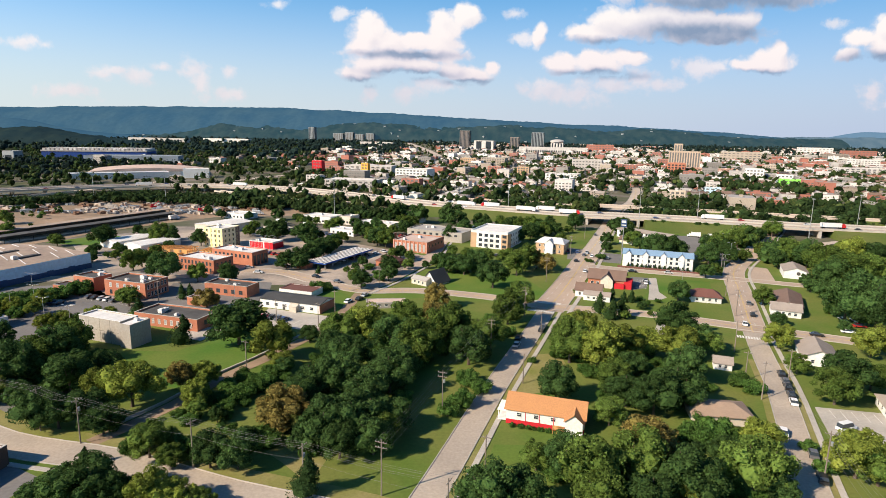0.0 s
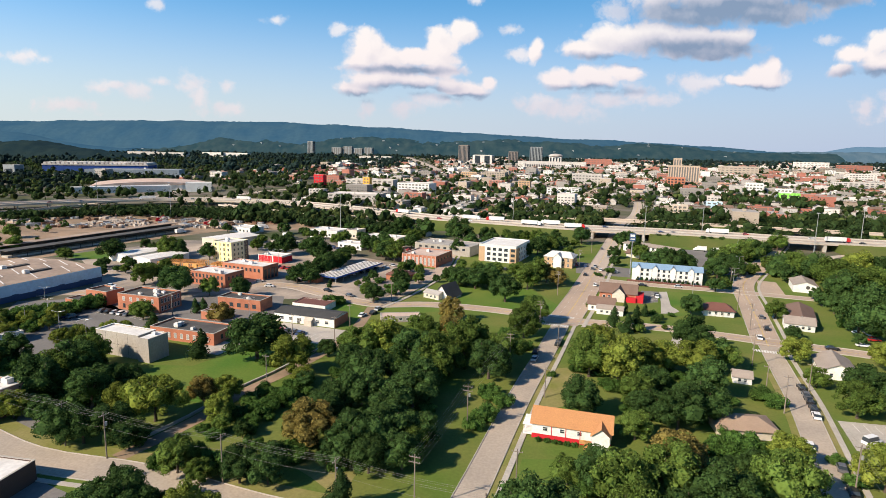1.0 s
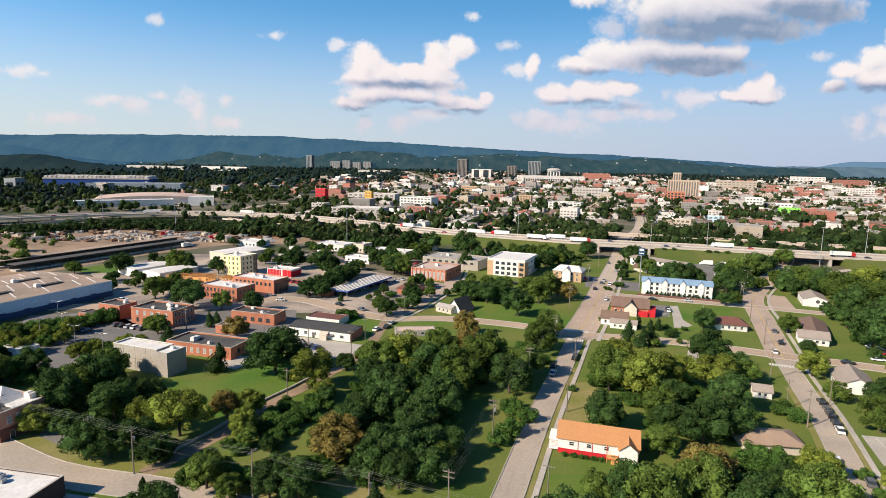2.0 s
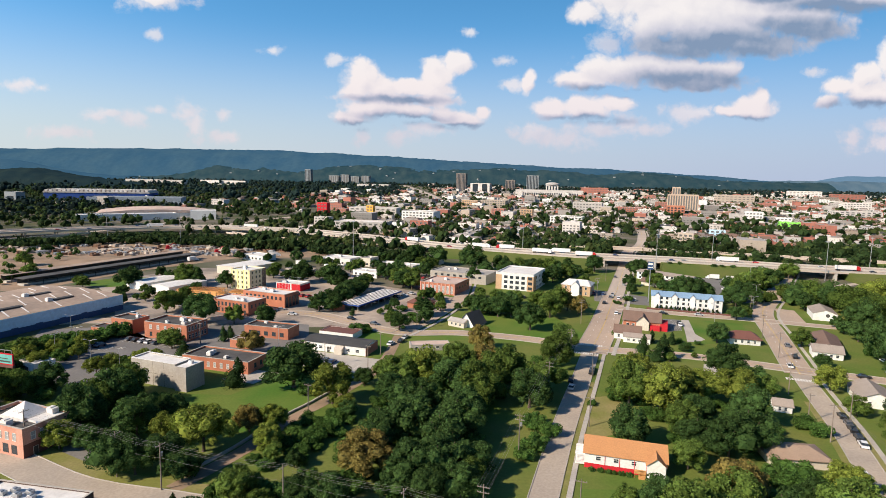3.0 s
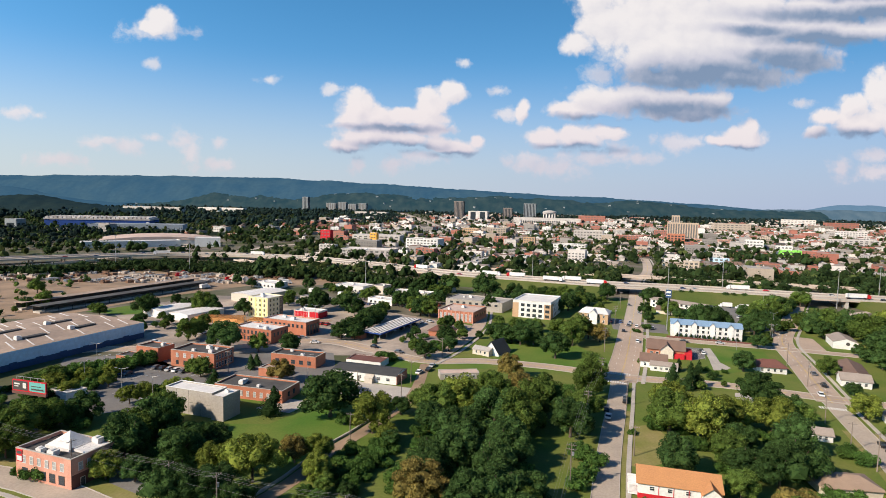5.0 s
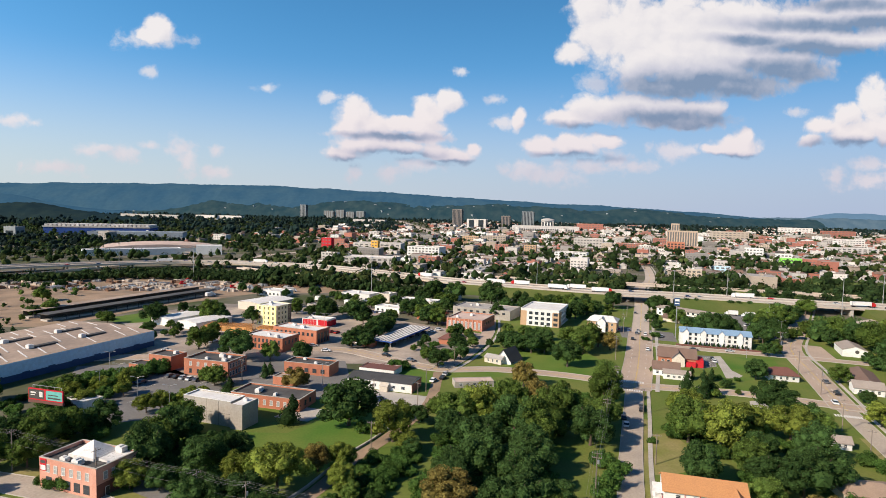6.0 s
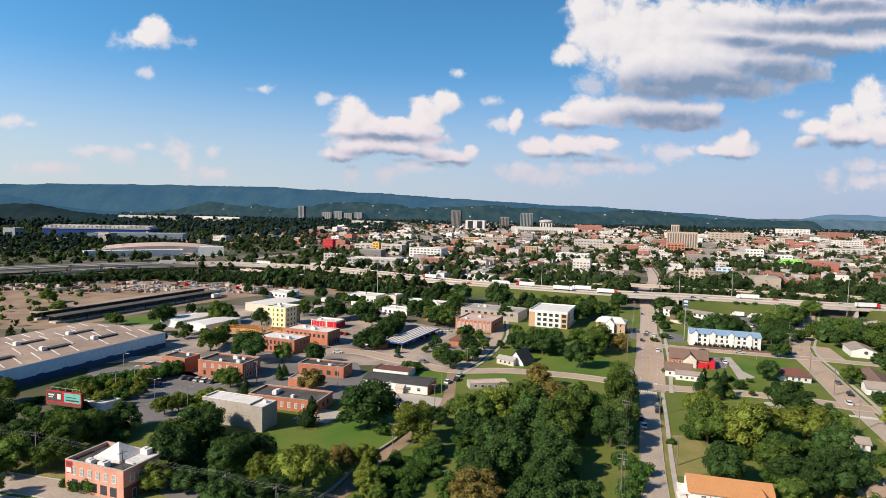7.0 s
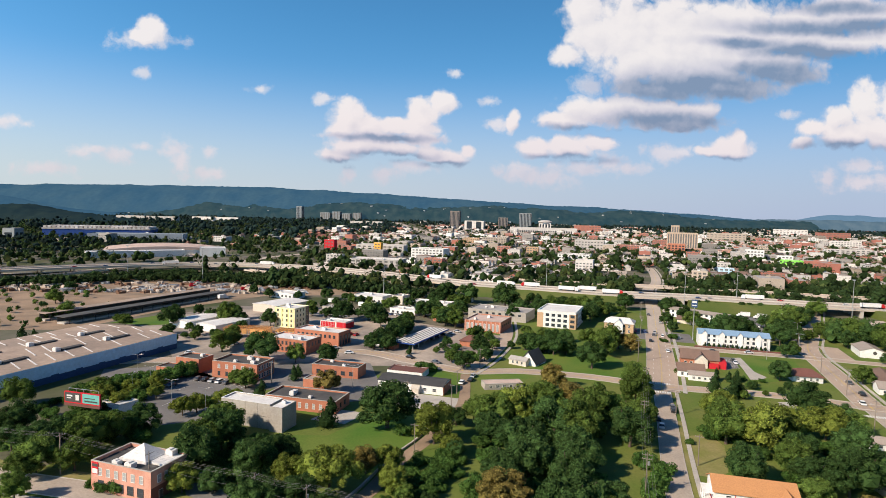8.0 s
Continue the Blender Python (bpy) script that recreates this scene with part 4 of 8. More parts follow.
LEFT_WOOD = [
    (-114.4, 150.3, 12.2, "dark"), (-116.6, 161.2, 11.4, "mid"), (-113.1, 166.1, 13.4, "dark"), (-115, 177, 10.7, "mid"),
    (-98.2, 147.4, 12, "dark"), (-94, 127.8, 10.5, "dark"), (-89, 128.1, 9.2, "dark"), (-83.4, 129.7, 9.3, "dark"),
    (-77.4, 126, 7.8, "dark"), (-92.3, 155.3, 9.4, "dark"), (-106.4, 139.5, 7.1, "dark"),
]
YELLOW_ROW = [
    (-88.8, 143.6, 9.1, "yellow"), (-77.9, 139.9, 13.1, "yellow"), (-69.9, 151.3, 8, "brown"), (-61.9, 140.4, 7.8, "yellow"),
    (-63.7, 152.3, 7.4, "yellow"), (-66.1, 185.2, 19.3, "dark"), (-51.1, 172.2, 12.5, "yellow"), (-46.3, 165.3, 7, "yellow"),
    (-60.7, 178.7, 5.8, "shrub"), (-97.2, 264.3, 9.3, "dark"), (-84.4, 186.2, 7.1, "conifer"), (-62.5, 143.4, 5.9, "yellow"),
]
ALLEY_SHRUBS = [
    (-52.8, 144.9, 7.4, "shrub"), (-53.6, 138.9, 5.7, "shrub"), (-50.7, 152.5, 6.2, "shrub"), (-62, 116.2, 8.5, "mid"),
    (-54.8, 118.3, 7.4, "shrub"), (-47.6, 112.7, 8.2, "dark"), (-41.6, 112.5, 8.2, "dark"), (-55.9, 112.7, 5.9, "mid"),
    (-66.1, 118.8, 6.2, "shrub"), (-48.1, 154, 6.3, "shrub"), (-24.9, 103.3, 5.7, "conifer"), (-77.3, 129, 6.7, "shrub"),
]
CENTRAL_WOOD = [
    (-30.8, 183.2, 12.8, "mid"), (-23.8, 186, 14.9, "yellow"), (-13.7, 174.9, 14, "dark"), (-6.5, 172.2, 13.8, "mid"),
    (2.2, 187.2, 15, "mid"), (9, 171.3, 13.8, "dark"), (15.1, 184.3, 12.9, "mid"), (25.4, 211.1, 12.6, "mid"),
    (32.5, 230.2, 11.8, "mid"), (-32.3, 146.4, 11.9, "dark"), (-26.6, 148.1, 13.5, "dark"), (-17.9, 138.7, 12.7, "dark"),
    (-13.3, 150.6, 12.2, "dark"), (-18.9, 126, 13, "dark"), (-25.8, 121.7, 11.3, "dark"), (-11.4, 129.1, 10.6, "dark"),
]
CENTRAL_WOOD_FRONT = [
    (-36.2, 128.5, 12.5, "brown"), (-14.2, 119.1, 9.9, "dark"), (-21.3, 117.3, 9.1, "dark"), (-29.1, 119.1, 6.8, "dark"),
    (-12.3, 158, 12.8, "dark"), (-34.9, 138.5, 9.9, "dark"), (-25.6, 161.4, 13, "dark"), (-11.7, 126.8, 7.2, "mid"),
    (-32.9, 174.7, 10.5, "dark"), (-11.5, 198, 11.8, "mid"), (-1.7, 198.5, 11.9, "brown"),
]
MID_LAWN = [
    (-1.6, 230.9, 9.6, "brown"), (8.5, 157.1, 6.7, "shrub"), (11.4, 151.9, 6.2, "shrub"), (5.7, 143, 7.3, "shrub"),
    (2.3, 137.8, 5.7, "shrub"), (24, 262.8, 13.4, "dark"), (38, 288.1, 13.5, "mid"), (11.8, 287.5, 12.9, "dark"),
    (3.4, 291.1, 11.4, "dark"), (18.6, 288.6, 11.3, "dark"), (35.7, 311.3, 12.2, "mid"), (50.5, 304.5, 11.3, "brown"),
]
RIGHT_WOOD_BACK = [
    (31.1, 146.2, 10.7, "dark"), (40.6, 174.2, 14, "mid"), (48.2, 169.6, 14, "yellow"), (48.4, 192.4, 11.5, "yellow"),
    (56.6, 174.9, 14.1, "yellow"), (56, 161.2, 9.8, "dark"), (48.5, 152.4, 10.8, "mid"), (42, 134.1, 8.3, "mid"),
    (49.2, 144.6, 10.3, "dark"), (54.8, 139.6, 11.7, "dark"), (62.4, 144.7, 13.3, "dark"), (70.3, 159.6, 11.3, "dark"),
    (66.9, 178.9, 10.8, "yellow"), (75.6, 178.2, 12.5, "yellow"), (86.8, 182.8, 9.2, "mid"), (83.1, 197.8, 13.8, "dark"),
    (86.6, 186.8, 9.4, "dark"),
]
RIGHT_WOOD_FRONT = [
    (45.6, 117.1, 12.2, "brown"), (60.3, 128, 8, "shrub"), (67.3, 128.2, 8, "shrub"), (73.4, 123, 9.2, "yellow"),
    (63.1, 106.2, 12.5, "mid"), (49.2, 102.5, 12.9, "dark"), (41.1, 110.6, 11.6, "mid"), (30.6, 105.5, 12.2, "mid"),
    (26.3, 111.6, 9.3, "dark"), (20.9, 113.8, 7.1, "mid"), (8.9, 96.9, 11.5, "dark"), (16.3, 98.1, 10.4, "dark"),
    (30, 98.6, 9.4, "mid"), (39.3, 98.2, 9.4, "dark"), (48.7, 100.4, 7.5, "yellow"), (66.9, 103.3, 6.6, "dark"),
    (61.7, 117.1, 7.3, "dark"), (58.4, 128, 5.8, "shrub"), (61.9, 125.4, 6, "shrub"), (67.7, 126.6, 6, "shrub"),
    (71.3, 126.7, 5.3, "shrub"),
]
RIGHT_SIDE = [
    (87.5, 154.8, 6.3, "shrub"), (86.5, 159.3, 6.5, "shrub"), (114.5, 189.7, 9.9, "yellow"), (108.2, 168.2, 7.2, "mid"),
    (114.6, 156.6, 14.6, "dark"), (106.3, 147.6, 10.5, "mid"), (141.1, 183.1, 11.4, "yellow"), (160.2, 215.7, 21.3, "dark"),
    (157.6, 220.5, 15.3, "dark"), (162.7, 210.3, 16.7, "dark"), (137.3, 242.3, 9.1, "mid"), (102.8, 246.4, 9.7, "dark"),
    (84.8, 124.1, 4.1, "shrub"), (87.9, 112.7, 10.8, "yellow"), (90.8, 110, 9.2, "mid"), (86.6, 115.7, 7.3, "yellow"),
    (82.8, 114.9, 4.8, "shrub"), (122.7, 157.1, 9.6, "mid"),
]
RIGHT_BACK = [
    (202.1, 271.4, 21.3, "mid"), (191, 270.7, 21.2, "mid"), (198.7, 299.6, 20.5, "mid"), (181.8, 268.3, 15.8, "dark"),
    (201.1, 317.5, 15.5, "dark"), (197.6, 327.4, 16, "mid"), (183.9, 313.9, 11, "dark"), (227.2, 321.9, 18.8, "yellow"),
    (235.8, 312.2, 18.3, "dark"), (99.9, 434.4, 15.9, "dark"), (125.4, 322.9, 19.5, "dark"), (147.8, 318.6, 13.1, "dark"),
    (164.8, 342.7, 13.3, "dark"), (166.7, 335.9, 11.1, "dark"), (133.5, 289.5, 8.5, "dark"), (66.6, 218.7, 5.7, "conifer"),
    (71, 222.5, 5.7, "conifer"), (63.7, 226.9, 5.4, "conifer"),
]
MID_LEFT = [
    (-65.9, 325, 13.3, "dark"), (-69, 310.2, 12.7, "dark"), (-71.7, 293.5, 10.3, "dark"), (-64.5, 348.6, 12.9, "dark"),
    (-52.9, 387.4, 12, "dark"), (-42.5, 368.3, 13.6, "mid"), (-104, 369.5, 16.4, "dark"), (-86.2, 369.6, 15.7, "dark"),
    (-127.1, 265.1, 16.1, "dark"), (-151.3, 292.1, 9.7, "mid"), 
    (-171.4, 368.1, 10.7, "dark"), (-184.5, 365.6, 9.2, "dark"), (-200.4, 344.2, 14.7, "dark"), (-225.8, 341.6, 8.6, "mid"),
]
MID_CENTRE = [
    (7.6, 428.8, 21.5, "dark"), (29.4, 431, 13.3, "dark"), (-35.9, 457.3, 17.6, "dark"), (-18.2, 453.6, 17.5, "dark"),
    (-43.2, 441.7, 13.6, "dark"), (52.1, 437.1, 11.8, "dark"), (71.3, 412.8, 13.6, "dark"), (15.5, 412.7, 12, "dark"),
    (-51.5, 255.5, 7.6, "shrub"),
]
FAR_LEFT = [
    (-176, 173.4, 11.7, "dark"), (-161.8, 167.5, 10.7, "dark"), (-178.9, 215.6, 8.3, "shrub"), (-150.1, 163.6, 11.5, "mid"),
    (-147.2, 170.8, 10.3, "mid"), (-155.3, 150.2, 10.3, "mid"), (-146.2, 151.8, 9.2, "mid"), (-141.1, 178.9, 10.1, "dark"),
    (-113.9, 140.3, 8.1, "yellow"), (-132.4, 141.3, 5.8, "shrub"), (-128.1, 139.8, 6.3, "shrub"), (-124.5, 139.7, 5.8, "shrub"),
    (-150.8, 135.5, 6.6, "mid"), (-159.4, 158.6, 10.2, "dark"), (-193.6, 201.2, 10.8, "mid"), (-156.4, 147.1, 8.6, "mid"),
    (-170.5, 163.9, 8, "dark"),
]
STREET_TREES = [
    (-123.3, 225.5, 8.8, "mid"), (-128.7, 231.7, 6.8, "mid"), (-114.4, 215.7, 4.6, "conifer"), (-106.9, 236.2, 4.2, "conifer"),
    (-106.5, 243.4, 3.8, "conifer"), (-90.9, 221.6, 10, "brown"), (-151.5, 284, 11, "mid"), (-112.2, 265.2, 8.3, "mid"),
    (-53.5, 253.7, 8, "shrub"), (-60.5, 285.2, 3.4, "conifer"), (-47.2, 288.8, 4, "mid"), (-35.9, 259.4, 10.2, "dark"),
    (-40.6, 270.7, 6.9, "mid"), (-25.3, 285.4, 11.2, "dark"), (-22.5, 324.3, 7.6, "dark"), (-17.4, 320.7, 6.3, "mid"),
]
STREET_TREES_EAST = [
    (-24.6, 273.1, 8.1, "dark"), (-16.8, 298.1, 7.3, "mid"), (-28.3, 272.7, 5.9, "shrub"), (-39.5, 359.8, 14, "dark"),
    (-33.8, 354.9, 12.5, "mid"), (-78.7, 293.9, 11.5, "dark"), (-73.6, 303.1, 11.8, "dark"), (-68.8, 315.4, 12.9, "dark"),
    (-66.3, 332.9, 11.7, "dark"), (-0.7, 298.3, 10.6, "dark"), (4.4, 298.6, 10.6, "dark"),
    (8.5, 293.9, 10.4, "dark"), (13.5, 294.2, 10.5, "dark"), (19.1, 296.6, 11.7, "dark"), (43.3, 301.1, 14.3, "mid"),
]
AVENUE_TREES = [
    (54.8, 297.6, 10.6, "brown"), (81, 413.6, 10.6, "dark"), (59.1, 386.8, 14.4, "dark"), (133.3, 433.3, 12, "dark"),
    (92.2, 331.4, 6.6, "shrub"), (82.8, 322.5, 5.1, "shrub"), (74.1, 245.9, 3.7, "conifer"), (78.3, 243.4, 3.4, "conifer"),
    (81.5, 242.8, 3.7, "conifer"), (83.8, 237.5, 3.3, "shrub"), (61.1, 255, 3.6, "mid"), (107.7, 377.9, 9, "dark"),
    (100.3, 351.9, 7.7, "dark"), (77.2, 377.2, 8.9, "mid"),
]
MID_BAND = [
    (-182.2, 302.1, 6.4, "dark"), (-151.3, 298.8, 8.7, "mid"), (-171.6, 354.9, 13.7, "mid"), (-163.9, 354.2, 10.3, "dark"),
    (-198.6, 382, 7.4, "dark"), (-144.5, 349.7, 12.2, "dark"), (-190.5, 479.8, 8.3, "dark"), (-173.7, 462.3, 8.9, "dark"),
    (-150.3, 457.5, 7.1, "dark"), (-234.3, 352.1, 7.5, "mid"), (-274.7, 368.2, 10.6, "mid"), (-278.6, 358.4, 8.2, "dark"),
    (-193.7, 323.8, 7.5, "dark"), (-176.8, 320.8, 7.4, "dark"), (-160.5, 334.4, 5.2, "dark"), (-340.9, 487.8, 9.3, "dark"),
    (-310.1, 416.7, 12, "mid"),
]
MID_BAND_EAST = [
    (-79.2, 353.5, 10.3, "dark"), (-64.2, 340, 9.9, "mid"),
    (-52, 388.4, 13.6, "dark"), (-45.1, 408.3, 11.9, "dark"), (-33.7, 470.8, 15.5, "dark"), (-27.2, 419.1, 9.8, "dark"),
    (-38.4, 368.3, 14.3, "mid"), (30.4, 408.5, 14.3, "dark"), (58.5, 461.1, 7.2, "dark"), (48.2, 378.2, 13.3, "dark"),
    (61.9, 397.5, 11.6, "dark"), (70.7, 401.4, 11.8, "mid"), (15.9, 403.7, 11.8, "dark"), (5.9, 381.1, 11.1, "dark"),
    (152.3, 331.8, 13.1, "dark"),
]
POPLARS = [
    (89.5, 648, 5, "conifer"), (103.9, 650.6, 5, "conifer"), (114.9, 657.5, 4.5, "conifer"), (134.4, 680, 5.3, "conifer"),
    (150.4, 683, 5.3, "conifer"), (136.4, 666.5, 3.9, "conifer"),
]
HEDGE = [
    (-152.4, 242.6, 9.4, "shrub"), (-156.4, 238.2, 9.2, "shrub"), (-160, 233.4, 9.5, "shrub"), (-164.4, 230.9, 9.4, "shrub"),
    (-167.7, 226.4, 9.6, "shrub"), (-171.5, 223.3, 9.5, "shrub"), (-171, 212.3, 9, "mid"), (-175.4, 209.4, 10.1, "shrub"),
    (-244, 281.4, 8, "conifer"), (-246.1, 292.9, 6.1, "conifer"),
]
GAP_FILLERS = [
    (-37.1, 193.5, 8.0, "mid"), (-29.9, 197.6, 8.5, "mid"), (-22.4, 200.8, 8.3, "yellow"), (-15.0, 202.3, 8.7, "mid"),
    (-9.2, 198.4, 7.5, "mid"), (-43.3, 187.9, 7.0, "dark"), (-33.8, 184.2, 8.3, "dark"), (-26.3, 185.9, 8.4, "mid"),
    (-18.6, 187.2, 8.1, "dark"), (127.1, 417.3, 15.7, "dark"), (125.2, 390.4, 11.2, "dark"), (124.1, 376.2, 12.5, "mid"),
    (123.7, 361.3, 10.4, "dark"), (122.8, 333.0, 18.5, "dark"), (135.8, 337.1, 16.5, "dark"), (168.1, 367.1, 12.3, "dark"),
    (171.5, 356.7, 15.9, "mid"), (163.7, 327.2, 8.8, "dark"), (141.3, 296.1, 7.3, "mid"), (190.2, 372.8, 12.5, "mid"),
    (211.7, 394.7, 13.2, "dark"), (238.2, 419.6, 15.0, "mid"), (28.9, 173.9, 3.0, "shrub"), (-55.6, 157.6, 5.5, "shrub"),
    (-49.6, 151.1, 6.4, "shrub"), (-48.1, 159.5, 6.1, "shrub"), (-45.0, 162.8, 6.2, "dark"), (-58.2, 151.5, 5.0, "shrub"),
    (-53.2, 145.7, 4.8, "shrub"), (-58.6, 142.2, 5.2, "shrub"), (-59.3, 135.0, 4.7, "mid"), (-60.6, 131.5, 4.4, "shrub"),
    (-53.4, 132.3, 4.7, "dark"), (-48.6, 126.5, 5.0, "shrub"), (-42.5, 121.7, 5.3, "dark"), (-51.5, 119.0, 4.7, "dark"),
    (-55.2, 118.9, 4.7, "shrub"), (-60.0, 121.1, 4.8, "mid"), (-64.1, 120.5, 5.2, "mid"), (-40.2, 126.8, 5.0, "shrub"),
    (-36.1, 126.4, 4.5, "dark"), (-132.7, 142.0, 4.8, "shrub"), (-128.9, 141.2, 5.3, "dark"), (-136.6, 142.9, 3.5, "shrub"),
    (-124.3, 140.1, 3.9, "shrub"),
]

for stand in (GAP_FILLERS, FRONT_LEFT, LEFT_WOOD, YELLOW_ROW, ALLEY_SHRUBS, CENTRAL_WOOD, CENTRAL_WOOD_FRONT, MID_LAWN, RIGHT_WOOD_BACK, RIGHT_WOOD_FRONT, RIGHT_SIDE, RIGHT_BACK, MID_LEFT, MID_CENTRE, FAR_LEFT, STREET_TREES, STREET_TREES_EAST, AVENUE_TREES, MID_BAND, MID_BAND_EAST, POPLARS, HEDGE):
    for tx, ty, tw, tk in stand:
        tree(tx, ty, tw * (0.92 if ty > 285 else 1.0), tk)


def inside(px, py, poly):
    c = False
    for (x0, y0), (x1, y1) in zip(poly, poly[1:] + poly[:1]):
        if (y0 > py) != (y1 > py) and px < (x1 - x0) * (py - y0) / (y1 - y0) + x0:
            c = not c
    return c


def scatter(poly, n, seed, gap=0.0):
    """Up to n random places in a polygon, at least gap apart."""
    r = random.Random(seed)
    xs, ys = [p[0] for p in poly], [p[1] for p in poly]
    got = []
    for _ in range(n * 40):
        p = (r.uniform(min(xs), max(xs)), r.uniform(min(ys), max(ys)))
        if inside(*p, poly) and all((p[0] - q[0]) ** 2 + (p[1] - q[1]) ** 2 > gap * gap for q in got):
            got.append(p)
            if len(got) >= n:
                break
    return got


# trees standing loose between the yards and along the slip roads
DEPOTS = [(-92, 455), (-70, 448), (-46, 430), (-38, 378), (-22, 462), (-112, 402), (-65, 400), (0, 392), (-20, 388), (16, 386), (35, 372), (67, 352), (140, 398), (127, 383), (148, 386), (131, 409), (80, 274), (66, 254), (68, 246), (115, 249), (148, 242), (140, 230), (-27, 307), (-13, 354), (-8, 268), (-2, 270), (-105, 349)]
for poly, n, lo, hi, kinds, seed in (
    ([(-130, 372), (-30, 366), (-14, 440), (-60, 480), (-135, 470)], 44, 6, 10, ("dark", "dark", "mid"), 301),
    ([(75, 400), (118, 445), (105, 458), (20, 452), (0, 436), (30, 412)], 14, 6, 11, ("dark", "mid"), 302),
    ([(116, 400), (138, 424), (150, 446), (128, 448)], 9, 6, 10, ("dark", "mid"), 303),
    ([(126, 214), (176, 196), (186, 236), (156, 262)], 9, 4, 8, ("mid", "dark", "shrub"), 304),
    ([(58, 222), (92, 214), (108, 236), (92, 246), (72, 250)], 12, 2.5, 5, ("mid", "shrub", "dark"), 305),
    ([(-34, 272), (-12, 318), (-24, 334), (-50, 294)], 16, 3.5, 7, ("dark", "mid", "shrub"), 306),
    ([(160, 255), (196, 238), (205, 262), (178, 280)], 12, 6, 11, ("dark", "mid"), 307),
    ([(-200, 300), (-150, 300), (-150, 340), (-205, 335)], 9, 4, 8, ("dark", "mid", "shrub"), 308),
    ([(-10, 300), (4, 335), (24, 345), (26, 318), (12, 300)], 10, 4, 8, ("dark", "mid"), 309),
):
    for k, (tx, ty) in enumerate(scatter(poly, n, seed, 6.0)):
        near = np.min(np.hypot(AVENUE_AXIS[:, 0] - tx, AVENUE_AXIS[:, 1] - ty))
        if near < 11 or any(math.hypot(tx - bx_, ty - by_) < 14 for bx_, by_ in DEPOTS):
            continue
        r = random.Random(seed + k)
        tree(tx, ty, r.uniform(lo, hi), r.choice(kinds))

for tx, ty, tw, tk in LONG_HEDGE:
    tree(tx, ty, tw, tk, group="overgrown hedge by the car park")

# undergrowth that fills the woods
for poly, n, lo, hi, seed in (
    ([(-38, 112), (-14, 118), (-8, 145), (2, 172), (20, 188), (28, 210), (24, 220), (-10, 205), (-34, 195), (-42, 160), (-44, 130)], 70, 4.0, 7.0, 71),
    ([(-66, 134), (-56, 126), (-46, 148), (-40, 172), (-46, 174), (-58, 150)], 16, 3.0, 5.0, 72),
    ([(34, 172), (48, 140), (46, 110), (66, 108), (72, 128), (80, 165), (90, 195), (60, 205), (44, 200)], 60, 3.5, 6.5, 73),
    ([(18, 95), (66, 95), (60, 112), (24, 116)], 22, 3.5, 6.0, 74),
    ([(-122, 150), (-100, 140), (-92, 160), (-112, 182), (-124, 176)], 20, 4.0, 7.0, 75),
    ([(-185, 195), (-160, 178), (-140, 168), (-135, 178), (-165, 195), (-190, 212)], 26, 3.5, 6.5, 76),
):
    for tx, ty in scatter(poly, n, seed, 2.6):
        r = random.Random(int(tx * 97 + ty))
        tree(tx, ty, r.uniform(lo, hi), "shrub", group="undergrowth")

# woods on the slip-road side, too dense to place tree by tree
ROADSIDE = []
for poly, n, lo, hi, kinds, seed in (
    ([(172, 330), (215, 300), (330, 250), (360, 300), (290, 330), (235, 345), (200, 360)], 60, 7, 12, ("mid", "dark", "shrub", "yellow"), 3),
    ([(200, 240), (330, 190), (330, 260), (220, 290)], 40, 9, 14, ("mid", "dark", "yellow"), 4),
    ([(195, 372), (240, 425), (222, 432), (185, 385)], 22, 5, 9, ("dark", "shrub", "mid"), 5),
    ([(165, 120), (260, 90), (260, 180), (185, 205)], 16, 9, 13, ("mid", "dark", "yellow"), 6),
    ([(135, 130), (160, 118), (170, 150), (140, 160)], 4, 8, 11, ("mid", "dark"), 8),
):
    ROADSIDE.append((poly, n, lo, hi, seed))


def far_trees(name, places, material, label, size, seed, sub=1, lumps=3, leaves=26):
    """Many far trees in one mesh: each a few lumps of foliage with loose clumps around."""
    r = np.random.default_rng(seed)
    V, Fc = [], []
    n = 0
    base, tri = ICO1
    for x, y in places:
        s = r.uniform(*size)
        h = s * r.uniform(0.85, 1.2)
        for _ in range(lumps):
            rad = s * r.uniform(0.2, 0.34)
            c = np.array([x + r.normal() * s * 0.2, y + r.normal() * s * 0.2, h * r.uniform(0.3, 0.72)])
            v = base * rad * (1 + 0.22 * r.standard_normal((len(base), 1))) * (1, 1, 0.95)
            V.append(v + c)
            Fc.append(tri + n)
            n += len(base)
        d = r.standard_normal((leaves, 3))
        d /= np.linalg.norm(d, axis=1)[:, None]
        c = np.array([x, y, h * 0.58]) + d * (s * 0.5, s * 0.5, h * 0.42) * r.uniform(0.8, 1.08, (leaves, 1))
        leaf_size = s * (0.05 if leaves < 100 else 0.036)
        a = r.standard_normal((leaves, 3)) * leaf_size
        b = r.standard_normal((leaves, 3)) * leaf_size
        V.append(np.stack([c + a, c + b, c - a - b * 0.5], 1).reshape(-1, 3))
        Fc.append(np.arange(leaves * 3).reshape(-1, 3) + n)
        n += leaves * 3
    me = bpy.data.meshes.new(name)
    me.from_pydata(np.concatenate(V).tolist(), [], np.concatenate(Fc).tolist())
    me.materials.append(material)
    me.update()
    return tagged(new(name, me), label, "trees", "", "stuff")


